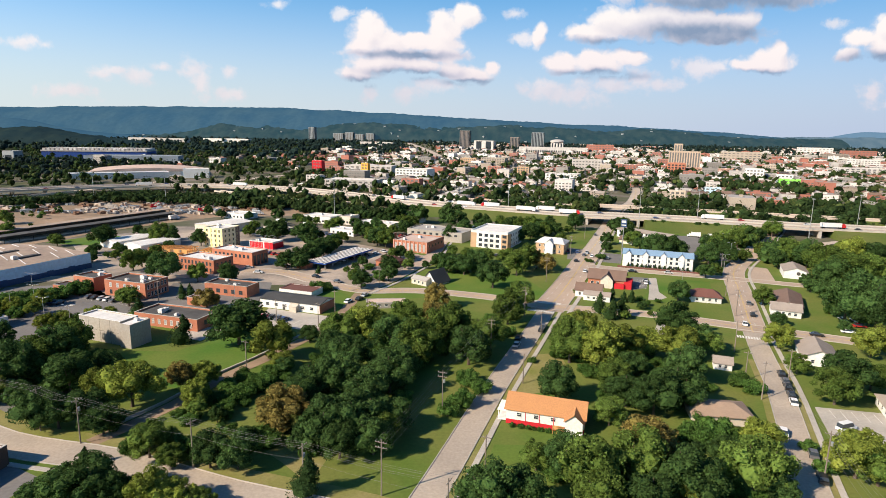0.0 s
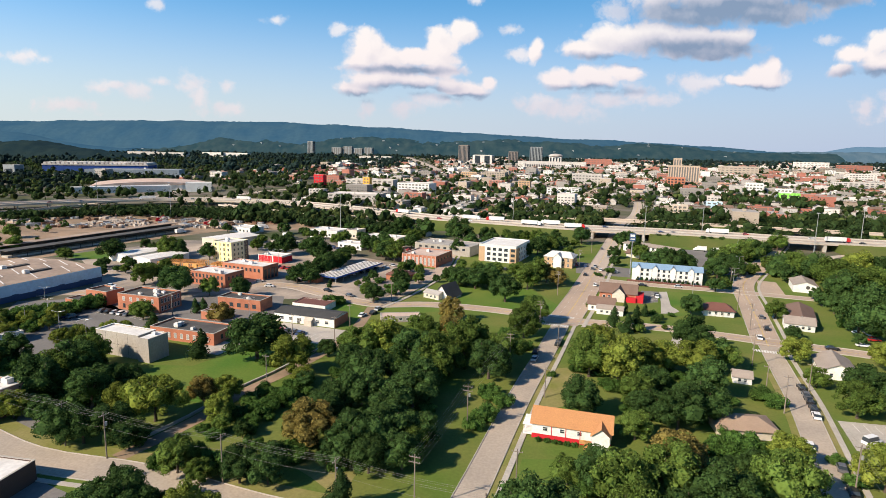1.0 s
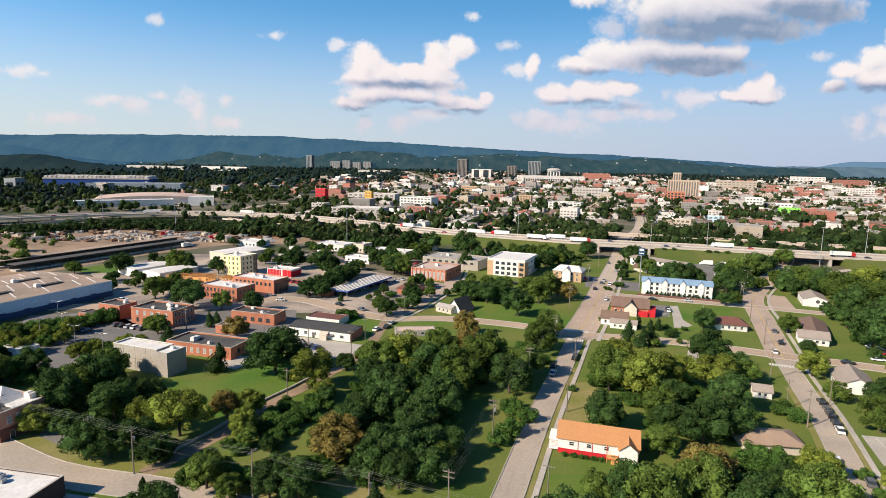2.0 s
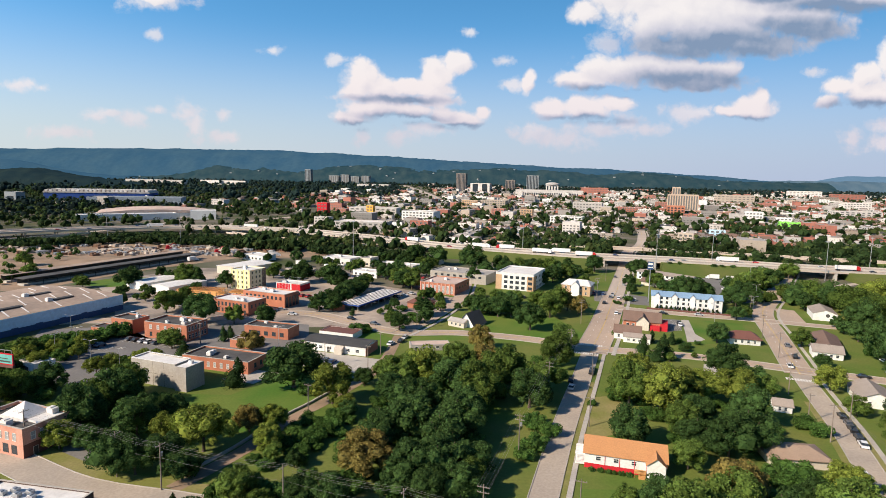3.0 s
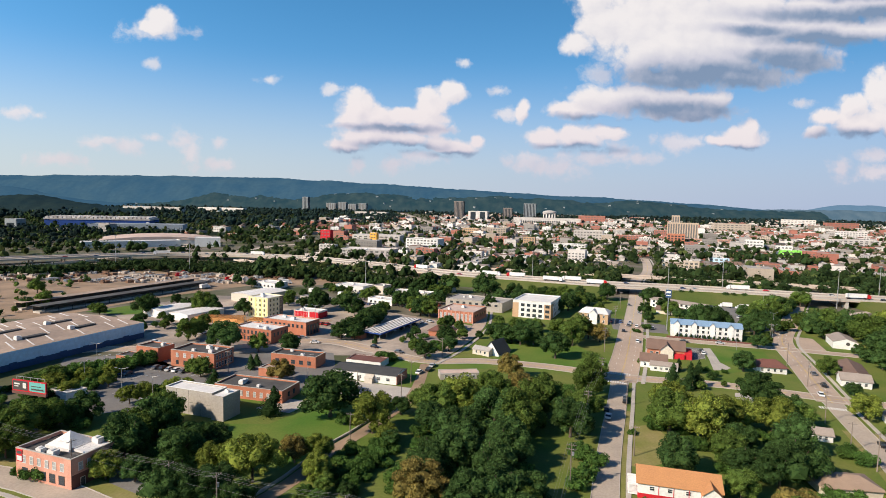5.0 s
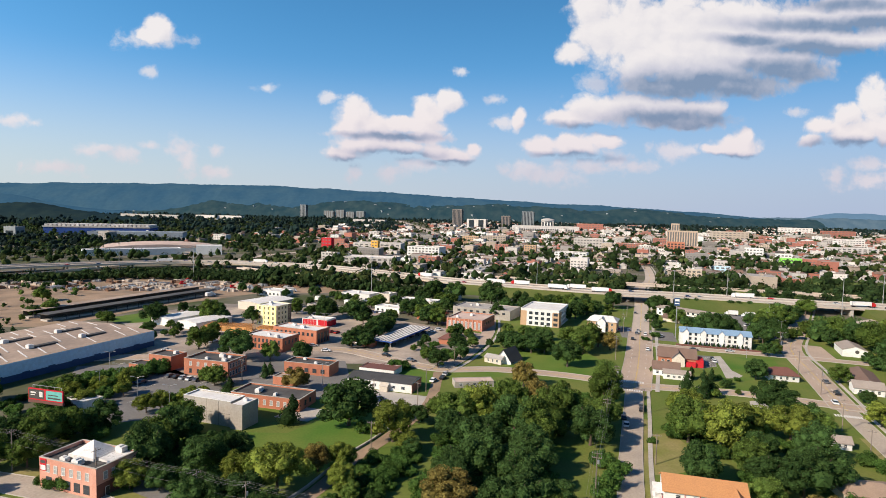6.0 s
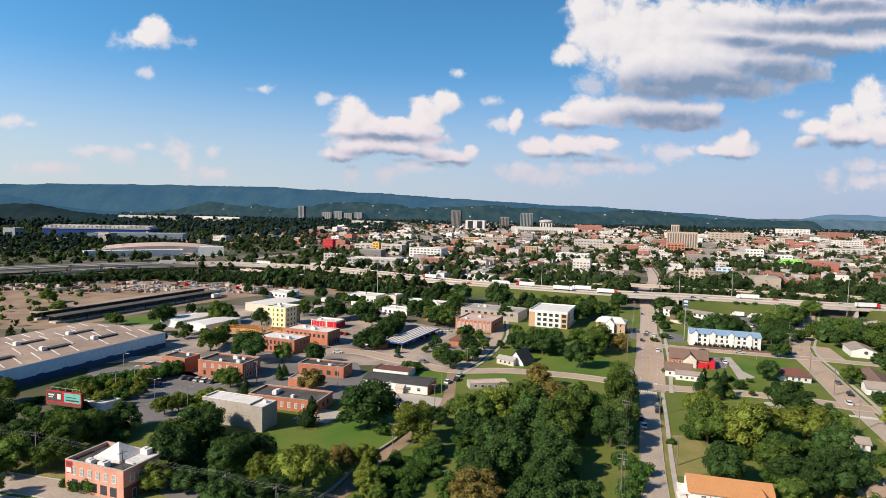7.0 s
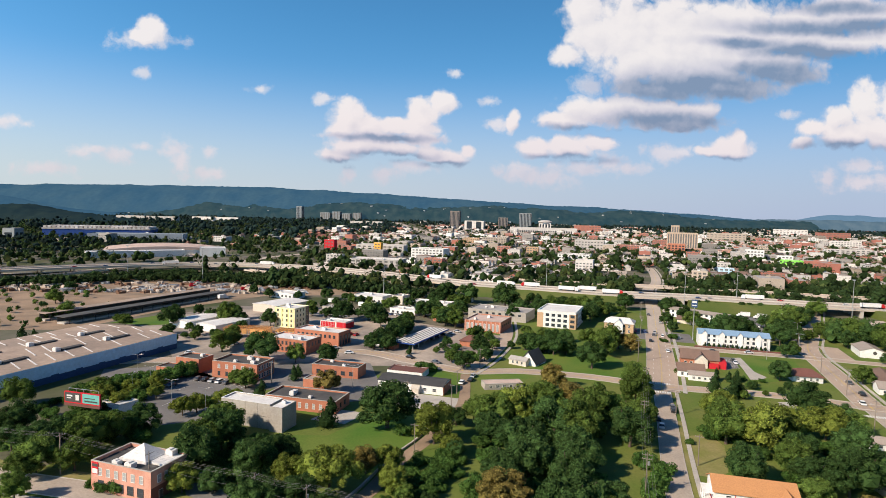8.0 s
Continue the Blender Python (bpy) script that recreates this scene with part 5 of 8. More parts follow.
for k, (poly, n, lo, hi, seed) in enumerate(ROADSIDE):
    spots = scatter(poly, int(n * 1.3), seed, 5.0)
    far_trees("roadside_wood", spots[::2], LEAF_MID, "olive green roadside wood with dense undergrowth", (lo, hi), seed + 90, lumps=9, leaves=420)
    far_trees("roadside_wood", spots[1::2], LEAF_DARK, "dark green roadside wood with dense undergrowth", (lo, hi), seed + 190, lumps=9, leaves=420)

hw_line = curve(MOTORWAY, 10)


def clear_of_motorway(p, gap):
    return np.min(np.hypot(hw_line[:, 0] - p[0], hw_line[:, 1] - p[1])) > gap


AVENUE_LINE = np.concatenate([curve(AVENUE, 10), curve([(168, 564), (199, 621), (234, 714), (262, 800)], 10)])
VALLEY_LINE = curve(VALLEY, 20)


def clear_of_valley(p, gap):
    return np.min(np.hypot(VALLEY_LINE[:, 0] - p[0], VALLEY_LINE[:, 1] - p[1])) > gap


def clear_of_avenue(p, gap):
    return np.min(np.hypot(AVENUE_LINE[:, 0] - p[0], AVENUE_LINE[:, 1] - p[1])) > gap


belt_south = [p for p in scatter([(-520, 400), (-400, 520), (-300, 600), (-200, 590), (-130, 550), (-60, 505), (-20, 482), (-60, 472), (-150, 515), (-300, 550), (-420, 470)], 420, 21, 3.6) if clear_of_motorway(p, 30)]
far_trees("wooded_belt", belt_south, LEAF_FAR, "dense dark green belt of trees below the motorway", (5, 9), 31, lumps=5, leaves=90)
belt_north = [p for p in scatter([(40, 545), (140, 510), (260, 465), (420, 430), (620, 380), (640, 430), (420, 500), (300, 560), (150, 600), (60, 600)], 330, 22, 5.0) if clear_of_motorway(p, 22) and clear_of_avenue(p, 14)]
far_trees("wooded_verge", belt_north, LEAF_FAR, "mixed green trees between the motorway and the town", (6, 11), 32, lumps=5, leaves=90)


# ---- buildings ----
SHARED = {}


def window_meshes(w, h, frame_mat, pane_mat):
    key = (round(w, 2), round(h, 2), frame_mat.name, pane_mat.name)
    if key not in SHARED:
        f, p = Mesh(), Mesh()
        t = 0.09
        f.box(-w / 2, -0.08, 0, -w / 2 + t, 0.02, h)
        f.box(w / 2 - t, -0.08, 0, w / 2, 0.02, h)
        f.box(-w / 2 + t, -0.08, h - t, w / 2 - t, 0.02, h)
        f.box(-w / 2 - 0.06, -0.14, -0.1, w / 2 + 0.06, 0.02, 0.0)
        f.box(-w / 2 + t, -0.06, h * 0.5 - 0.03, w / 2 - t, 0.02, h * 0.5 + 0.03)
        p.box(-w / 2 + t, -0.03, 0, w / 2 - t, 0.02, h - t)
        SHARED[key] = (f.mesh("window", frame_mat), p.mesh("pane", pane_mat))
    return SHARED[key]


def windows(parent, side, w, d, n, z, ww, wh, margin=1.0, frame_mat=None, pane_mat=None, skip=()):
    """A row of windows on one side of a box: front, back, left or right."""
    f, p = window_meshes(ww, wh, frame_mat or FRAME_WHITE, pane_mat or PANE)
    span = (w if side in ("front", "back") else d) - 2 * margin
    for i in range(n):
        if i in skip:
            continue
        u = -span / 2 + (i + 0.5) * span / n
        x, y, a = {"front": (u, -d / 2, 0), "back": (-u, d / 2, 180), "left": (-w / 2, -u, 270), "right": (w / 2, u, 90)}[side]
        win = part("window", f, parent, at=(x, y, z), turn=a)
        part("pane", p, win)


def door(parent, x, y, turn, w=1.1, h=2.1, material=None, name="door"):
    me = Mesh()
    me.box(-w / 2 - 0.1, -0.07, 0, w / 2 + 0.1, 0.02, h + 0.1, 0)
    me.box(-w / 2, -0.1, 0, w / 2, 0.0, h, 1)
    return part(name, me.mesh(name, FRAME_WHITE, material or FRAME_DARK), parent, at=(x, y, 0.05), turn=turn)


def roof_unit(parent, x, y, z, s=1.6, turn=0.0, material=None):
    key = ("unit", s, (material or ROOF_WHITE).name)
    if key not in SHARED:
        me = Mesh()
        me.box(-s / 2, -s * 0.4, 0.15, s / 2, s * 0.4, s * 0.62)
        me.box(-s * 0.4, -s * 0.3, s * 0.62, s * 0.1, s * 0.3, s * 0.72)
        me.box(-s * 0.45, -s * 0.35, 0, s * 0.45, s * 0.35, 0.15)
        SHARED[key] = me.mesh("roof_unit", material or ROOF_WHITE)
    return part("roof_unit", SHARED[key], parent, "pale metal air-conditioning unit", (x, y, z), turn)


def flat_block(name, label, category, x, y, turn, w, d, h, wall, roof, parapet=0.6, coping=None, units=0, seed=0, group=""):
    """A flat-roofed building: four walls with a parapet, a sunken roof, a coping."""
    b = thing(name, label, category, x, y, turn, 0, group)
    t = 0.3
    me = Mesh()
    H = h + parapet
    me.box(-w / 2, -d / 2, 0, w / 2, -d / 2 + t, H)
    me.box(-w / 2, d / 2 - t, 0, w / 2, d / 2, H)
    me.box(-w / 2, -d / 2 + t, 0, -w / 2 + t, d / 2 - t, H)
    me.box(w / 2 - t, -d / 2 + t, 0, w / 2, d / 2 - t, H)
    part("wall", me.mesh("wall", wall), b)
    r = Mesh()
    r.box(-w / 2 + t, -d / 2 + t, h - 0.3, w / 2 - t, d / 2 - t, h)
    part("roof", r.mesh("roof", roof), b)
    c = Mesh()
    o = 0.07
    c.box(-w / 2 - o, -d / 2 - o, H, w / 2 + o, -d / 2 + t + o, H + 0.1)
    c.box(-w / 2 - o, d / 2 - t - o, H, w / 2 + o, d / 2 + o, H + 0.1)
    c.box(-w / 2 - o, -d / 2 + t + o, H, -w / 2 + t + o, d / 2 - t - o, H + 0.1)
    c.box(w / 2 - t - o, -d / 2 + t + o, H, w / 2 + o, d / 2 - t - o, H + 0.1)
    part("coping", c.mesh("coping", coping or CONCRETE), b)
    rr = random.Random(seed)
    for i in range(units):
        roof_unit(b, rr.uniform(-w * 0.38, w * 0.38), rr.uniform(-d * 0.3, d * 0.3), h, rr.choice((1.4, 1.8, 2.2)), rr.choice((0, 90)))
    return b


def gable_house(name, label, category, x, y, turn, w, d, h, rise, wall, roof, over=0.45, group="", base=0.0, base_mat=None, hip=0.0):
    """Walls with gables (ridge along the width) and a roof of two thick slopes; hip shortens the ridge at both ends."""
    b = thing(name, label, category, x, y, turn, 0, group)
    me = Mesh()
    for a, c in (((-w / 2, -d / 2), (w / 2, -d / 2)), ((w / 2, d / 2), (-w / 2, d / 2))):
        me.face([(*a, base), (*c, base), (*c, h), (*a, h)])
    for s in (-1, 1):
        pts = [(s * w / 2, -s * d / 2, base), (s * w / 2, s * d / 2, base), (s * w / 2, s * d / 2, h)]
        if not hip:
            pts.append((s * w / 2, 0, h + rise * 0.97))
        pts.append((s * w / 2, -s * d / 2, h))
        me.face(pts if s > 0 else pts)
    part("wall", me.mesh("wall", wall), b)
    if base:
        bb = Mesh()
        bb.box(-w / 2 + 0.02, -d / 2 + 0.02, 0, w / 2 - 0.02, d / 2 - 0.02, base)
        part("plinth", bb.mesh("plinth", base_mat or CONCRETE), b)
    r = Mesh()
    k = rise / (d / 2)
    e, g = d / 2 + over, w / 2 + over
    z0 = h - over * k
    t = 0.18
    for s in (-1, 1):
        q = [(-g, s * e, z0), (g, s * e, z0), (g - hip - (over if hip else 0), 0, h + rise), (-g + hip + (over if hip else 0), 0, h + rise)]
        if s > 0:
            q = q[::-1]
        r.face([(a, bb2, c + t) for a, bb2, c in q])
        r.face([p for p in q[::-1]])
        for i in range(4):
            p0, p1 = q[i], q[(i + 1) % 4]
            r.face([p0, p1, (p1[0], p1[1], p1[2] + t), (p0[0], p0[1], p0[2] + t)])
    if hip:
        for s in (-1, 1):
            q = [(s * g, -s * e, z0 + t), (s * g, s * e, z0 + t), (s * (g - hip - over), 0, h + rise + t)]
            r.face(q)
            r.face([(a, c, z - t) for a, c, z in q[::-1]])
    part("roof", r.mesh("roof", roof), b)
    return b


# brick house with a stepped white roof, by the curving street
pink = flat_block("brick_shop", "faded pink two-storey brick shop with a white skylight roof", "building", -125.4, 143.6, -21, 18.6, 12, 6.7, BRICK_PINK, ROOF_DARK, 0.8, units=0)
windows(pink, "front", 18.6, 12, 6, 4.2, 1.2, 1.9, 1.6, FRAME_WHITE, PANE_LIGHT)
windows(pink, "right", 18.6, 12, 4, 4.2, 1.2, 1.9, 1.4, FRAME_WHITE, PANE_LIGHT)
windows(pink, "front", 18.6, 12, 5, 0.9, 1.9, 2.1, 1.6, FRAME_DARK)
door(pink, 9.32, -3, 90)
sky_roof = Mesh()
for pts in (((-4, -3, 0), (4, -3, 0), (0, 0.5, 3.0)), ((4, -3, 0), (4, 4, 0), (0, 0.5, 3.0)), ((4, 4, 0), (-4, 4, 0), (0, 0.5, 3.0)), ((-4, 4, 0), (-4, -3, 0), (0, 0.5, 3.0))):
    sky_roof.face(pts)
sky_roof.box(-4.2, -3.2, -0.7, 4.2, 4.2, 0.0)
part("skylight", sky_roof.mesh("skylight", ROOF_WHITE), pink, "white pyramid roof light", (-0.5, 1.2, 7.4))
deck = Mesh()
deck.box(3.6, -1.0, 6.72, 8.9, 5.6, 7.2)
part("raised_roof", deck.mesh("raised_roof", ROOF_WHITE), pink, "white membrane roof deck")
roof_unit(pink, -3.0, -4.2, 6.7, 1.8)
roof_unit(pink, 1.5, -4.4, 6.7, 2.2)
roof_unit(pink, 5.5, 4.5, 7.2, 2.2)

sign = Mesh()
sign.box(-9.0, -6.12, 4.3, -6.9, -6.0, 7.3)
board = part("sign_board", sign.mesh("sign_board", RED), pink, "red and white painted sign board")
bars = Mesh()
bars.box(-8.8, -6.15, 4.5, -7.1, -6.12, 5.7)
part("bar", bars.mesh("bar", FRAME_WHITE), board)
bars = Mesh()
bars.box(-8.8, -6.15, 6.2, -7.1, -6.12, 6.9)
part("bar", bars.mesh("bar", FRAME_DARK), board)
lowwall = Mesh()
lowwall.box(9.3, -6.0, 0, 9.36, 6.0, 3.4)
part("painted_base", lowwall.mesh("painted_base", SHINGLE_MAROON), pink, "maroon painted ground-floor wall")

# white-roofed building whose corner passes below the camera
corner = flat_block("flat_roofed_store", "low grey store with a white flat roof", "building", -101.8, 107.4, -11, 22, 15, 4.3, BRICK_DARK, ROOF_WHITE, 0.3, units=0)
for ux in range(5):
    roof_unit(corner, -6 + ux * 1.7, 3.0 + (ux % 2) * 1.4, 4.3, 1.4, 0, STEEL)

# tall windowless block with its end tower
grey = flat_block("windowless_block", "tall windowless grey-beige block with a white roof", "building", -110.5, 189.0, -21, 18.6, 7, 7.8, GREYWALL, ROOF_WHITE, 0.35, WHITE)
ribs = Mesh()
for u in (-5.0, 0.0, 4.6):
    ribs.box(u - 0.03, -3.53, 0, u + 0.03, -3.48, 8.0)
ribs.box(-9.2, -3.53, 4.0, 9.2, -3.48, 4.06)
part("joint", ribs.mesh("joint", FRAME_DARK), grey)
tower_mesh = Mesh()
tower_mesh.box(9.9, -4.6, 0, 14.6, 3.4, 7.7)
tower_mesh.box(9.9, -4.6, 7.7, 14.6, -4.3, 8.0)
tower_mesh.box(14.3, -4.3, 7.7, 14.6, 3.1, 8.0)
tower_mesh.box(9.9, 3.1, 7.7, 14.6, 3.4, 8.0)
part("end_tower", tower_mesh.mesh("end_tower", GREYWALL), grey)
link = Mesh()
link.box(9.3, -2.4, 0, 9.9, 2.6, 7.4)
part("dark_slot", link.mesh("dark_slot", FRAME_DARK), grey)
tower_roof = Mesh()
tower_roof.box(10.2, -4.3, 7.7, 14.3, 3.1, 7.75)
part("roof", tower_roof.mesh("roof", ROOF_WHITE), grey)
roof_unit(grey, 12.0, 0.5, 7.75, 1.4)

# long brick row
row = flat_block("brick_row", "long low orange-red brick workshop with arched white windows", "building", -95.6, 206.5, -17, 27, 12, 3.9, BRICK, ROOF_DARK, 0.5, units=3, seed=3)
windows(row, "front", 27, 12, 9, 1.2, 1.1, 1.8, 1.5, FRAME_WHITE, PANE_LIGHT, skip=(0,))
windows(row, "right", 27, 12, 2, 1.5, 1.3, 1.6, 2.5, FRAME_DARK)
# two brick factories on the far side of the car park
two = flat_block("brick_factory", "two-storey red brick factory with a dark flat roof", "building", -129.5, 244.5, -17, 21, 13, 6.2, BRICK, ROOF_DARK, 0.6, units=4, seed=5)
windows(two, "front", 21, 13, 5, 4.0, 1.2, 1.7, 1.4, FRAME_WHITE, PANE_LIGHT)
windows(two, "front", 21, 13, 5, 1.0, 1.2, 1.7, 1.4, FRAME_DARK)
for zz in (0.8, 4.0):
    windows(two, "right", 21, 13, 6, zz, 1.2, 1.9, 0.8, FRAME_WHITE)
low = flat_block("brick_shed", "small red brick shed with a pale parapet", "building", -152.5, 252.0, -21, 12, 9, 5.6, BRICK, ROOF_DARK, 0.5, units=1, seed=6)
windows(low, "front", 12, 9, 3, 3.4, 1.4, 1.2, 1.2, FRAME_DARK)
annex = flat_block("brick_annex", "low brick annex with a dark roof", "building", -158.5, 246.0, -21, 13, 7, 2.9, BRICK, ROOF_DARK, 0.3)
door(annex, 2, -3.52, 0, 2.4, 2.2, FRAME_WHITE)
midbrick = flat_block("brick_garage", "long low brick garage with a dark roof", "building", -90.0, 247.5, -17, 21, 9, 4.3, BRICK, ROOF_DARK, 0.5, units=2, seed=8)
windows(midbrick, "front", 21, 9, 5, 1.2, 1.8, 1.6, 1.2, FRAME_DARK)
ob_ = flat_block("brick_lean_to", "low orange brick lean-to with a pale roof", "building", -96.5, 230.5, -17, 9, 6, 3.0, BRICK, ROOF_TAN, 0.3)
# brick school-like pair with white roofs
reda = flat_block("brick_hall", "two-storey orange brick hall with a white roof", "building", -118.0, 290.5, -24, 23, 13, 6.4, BRICK, ROOF_WHITE, 0.5, units=2, seed=9)
for zz in (1.0, 4.0):
    windows(reda, "front", 23, 13, 9, zz, 1.1, 1.7, 1.0, FRAME_DARK)
windows(reda, "right", 23, 13, 4, 3.6, 1.1, 1.7, 1.0, FRAME_DARK)
redb = flat_block("brick_hall", "two-storey red brick hall with a white roof and dark glazed end", "building", -107.0, 308.5, -24, 27, 12, 6.8, BRICK, ROOF_WHITE, 0.5, units=2, seed=10)
windows(redb, "front", 27, 12, 9, 4.2, 1.3, 1.6, 1.2, FRAME_DARK)
windows(redb, "right", 27, 12, 4, 0.6, 1.9, 5.0, 0.6, FRAME_DARK)

# great warehouse
WX, WY, WT = -222.0, 249.3, 68.0
ware = thing("warehouse", "huge warehouse with a rusty ribbed roof and pale blue walls", "warehouse", WX, WY, WT)
WL, WD, WH = 110.0, 56.0, 7.6
me = Mesh()
me.box(-WL / 2, -WD / 2, 2.6, WL / 2, -WD / 2 + 0.3, WH)
me.box(-WL / 2, WD / 2 - 0.3, 0, WL / 2, WD / 2, WH)
me.box(-WL / 2, -WD / 2 + 0.3, 0, -WL / 2 + 0.3, WD / 2 - 0.3, WH)
me.box(WL / 2 - 0.3, -WD / 2 + 0.3, 0, WL / 2, WD / 2 - 0.3, WH)
part("wall", me.mesh("wall", WALL_BLUEGREY), ware)
me = Mesh()
me.box(-WL / 2, -WD / 2 - 0.02, 0, WL / 2, -WD / 2 + 0.28, 2.6)
part("plinth", me.mesh("plinth", BLUE_DEEP), ware, "deep blue painted base band")
me = Mesh()
RISE = 1.2
for s in (-1, 1):
    me.face([(-WL / 2, s * WD / 2, WH), (WL / 2, s * WD / 2, WH), (WL / 2, 0, WH + RISE), (-WL / 2, 0, WH + RISE)][::-s])
    me.face([(s * WL / 2, -WD / 2, WH), (s * WL / 2, WD / 2, WH), (s * WL / 2, 0, WH + RISE)])
part("roof", me.mesh("roof", ROOF_TAN), ware)
light_strip = Mesh()
light_strip.box(-0.3, -6.5, 0.02, 0.3, 6.5, 0.1, 0, -20)
strip_mesh = light_strip.mesh("roof_light", ROOF_WHITE)
pitch = math.atan2(RISE, WD / 2)
for row_y in (-20.0, -7.6, 7.6, 20.0):
    for j in range(14):
        jr = random.Random(j * 7 + int(row_y))
        if jr.random() < 0.2:
            continue
        s = part("roof_light", strip_mesh, ware, at=(-WL / 2 + 6 + j * 7.6 + jr.uniform(-0.6, 0.6), row_y, WH + RISE * (1 - abs(row_y) / (WD / 2)) + 0.1))
        s.rotation_euler = (pitch if row_y < 0 else -pitch, 0, 0)
# Dark boxes stand for the long shadows beside the white roof vents.
shadow_box = Mesh()
shadow_box.box(-5, -1.3, 0, 5, 1.3, 0.75)
shadow_box_mesh = shadow_box.mesh("roof_monitor", ROOF_DARK)
for i in range(4):
    for row_y in (-13.8, 2.0):
        zz = WH + RISE * (1 - abs(row_y) / (WD / 2))
        part("roof_monitor", shadow_box_mesh, ware, "dark box standing for a long vent shadow", at=(-38 + i * 24, row_y, zz - 0.1))
        roof_unit(ware, -44.5 + i * 24, row_y, zz, 2.4)
for i in range(10):
    me = Mesh() if i == 0 else me
    if i == 0:
        me.box(-1.5, -0.12, 0, 1.5, 0.0, 2.4)
        dock = me.mesh("dock_door", BLUE_DEEP)
    part("dock_door", dock, ware, at=(-50 + i * 10.5, -WD / 2 - 0.03, 0.6))

# twin low white warehouses
for k, (wx, wy) in enumerate(((-189, 352), (-170, 343))):
    w = gable_house("low_warehouse", "low white metal warehouse with a shallow roof", "warehouse", wx, wy, 62, 26, 15, 3.8, 0.9, WHITE, ROOF_WHITE, 0.2, "twin white warehouses")
wh = gable_house("low_warehouse", "wide low warehouse with a pale flat roof", "warehouse", -152, 410, 60, 32, 22, 5.0, 0.8, OFFWHITE, ROOF_WHITE, 0.3, "pale warehouses")

# four-storey building site
yel = flat_block("apartment_shell", "four-storey apartment block under construction in cream and yellow sheathing", "building", -132.5, 352.4, -25, 14.5, 14, 11.4, YELLOW_PALE, ROOF_WHITE, 0.4, YELLOW_PALE, units=2, seed=21)
for s in range(4):
    windows(yel, "front", 14.5, 14, 4, 0.9 + 2.85 * s, 1.3, 1.5, 0.8, YELLOW)
    windows(yel, "right", 14.5, 14, 4, 0.9 + 2.85 * s, 1.3, 1.5, 0.8, YELLOW)
for u in (-6.4, -1.9, 2.6, 6.6):
    bands = Mesh()
    bands.box(u - 0.35, -7.06, 0, u + 0.35, -7.0, 11.7)
    part("yellow_panel", bands.mesh("yellow_panel", YELLOW), yel, "bright yellow sheathing panel")
bands = Mesh()
bands.box(7.25, 3.6, 0, 7.31, 6.9, 11.6)
part("timber_side", bands.mesh("timber_side", SHINGLE_BROWN), yel, "brown unfinished timber side")


def timber_frame(x, y, turn, w, d, h):
    """Open stud walls of a house being built."""
    b = thing("house_under_construction", "orange timber stud frame of a house being built", "building frame", x, y, turn, 0.08)
    me = Mesh()
    me.box(-w / 2, -d / 2, 0, w / 2, d / 2, 0.35)
    part("floor_slab", me.mesh("floor_slab", CONCRETE), b)
    stud = Mesh()
    stud.box(-0.12, -0.12, 0.35, 0.12, 0.12, h)
    stud_mesh = stud.mesh("stud", ORANGE_TIMBER)
    for row_y in (-d / 2 + 0.2, -d / 6, d / 6, d / 2 - 0.2):
        n = int(w / 1.1)
        for i in range(n + 1):
            part("stud", stud_mesh, b, at=(-w / 2 + 0.2 + i * (w - 0.4) / n, row_y, 0))
        plate = Mesh()
        plate.box(-w / 2, row_y - 0.15, h, w / 2, row_y + 0.15, h + 0.2)
        part("top_plate", plate.mesh("top_plate", ORANGE_TIMBER), b)
    for i in range(5):
        sheet = Mesh()
        u = -w / 2 + 1.0 + i * w / 5
        sheet.box(u, -d / 2 + 0.02, 0.35, u + w / 9, -d / 2 + 0.1, h)
        part("sheathing", sheet.mesh("sheathing", ORANGE_TIMBER), b)
    joist = Mesh()
    joist.box(-0.08, -d / 2, h + 0.2, 0.08, d / 2, h + 0.45)
    joist_mesh = joist.mesh("joist", ORANGE_TIMBER)
    for i in range(22):
        part("joist", joist_mesh, b, at=(-w / 2 + 0.3 + i * (w - 0.6) / 21, 0, 0))


timber_frame(-152.0, 330.0, -8, 25, 11, 2.9)
timber_frame(-131.0, 333.0, -8, 11, 8, 1.2)
for i in range(16):
    r = random.Random(i)
    me = Mesh()
    w_, d_, h_ = r.uniform(2, 6), r.uniform(1.2, 3), r.uniform(0.6, 2.2)
    px_, py_ = -148 + r.random() * 40, 312 + r.random() * 18
    pile = thing("timber_stack", "stack of orange timber on the building site", "timber", px_, py_, r.uniform(0, 180), 0.07, "building-site stacks")
    for q in range(4):
        me = Mesh()
        me.box(-w_ / 2, -d_ / 2 + q * d_ / 4, 0, w_ / 2, -d_ / 2 + (q + 0.85) * d_ / 4, h_ * r.uniform(0.7, 1))
        part("beam", me.mesh("beam", ORANGE_TIMBER), pile)

# striped store
st = flat_block("striped_store", "low store with red and white striped walls", "shop", -105.0, 349.5, -22, 17, 10, 4.0, WHITE, ROOF_WHITE, 0.5, units=2, seed=4)
stripe = Mesh()
stripe.box(-0.45, -0.05, 0.2, 0.45, 0.0, 4.1)
sm = stripe.mesh("red_stripe", RED)
for i in range(9):
    part("red_stripe", sm, st, at=(-7.6 + i * 1.05, -5.0, 0))
redwall = Mesh()
redwall.box(2.4, -5.06, 0.2, 8.5, -5.0, 4.2)
redwall.box(8.5, -5, 0.2, 8.56, 5, 3.6)
part("red_panel", redwall.mesh("red_panel", RED), st)

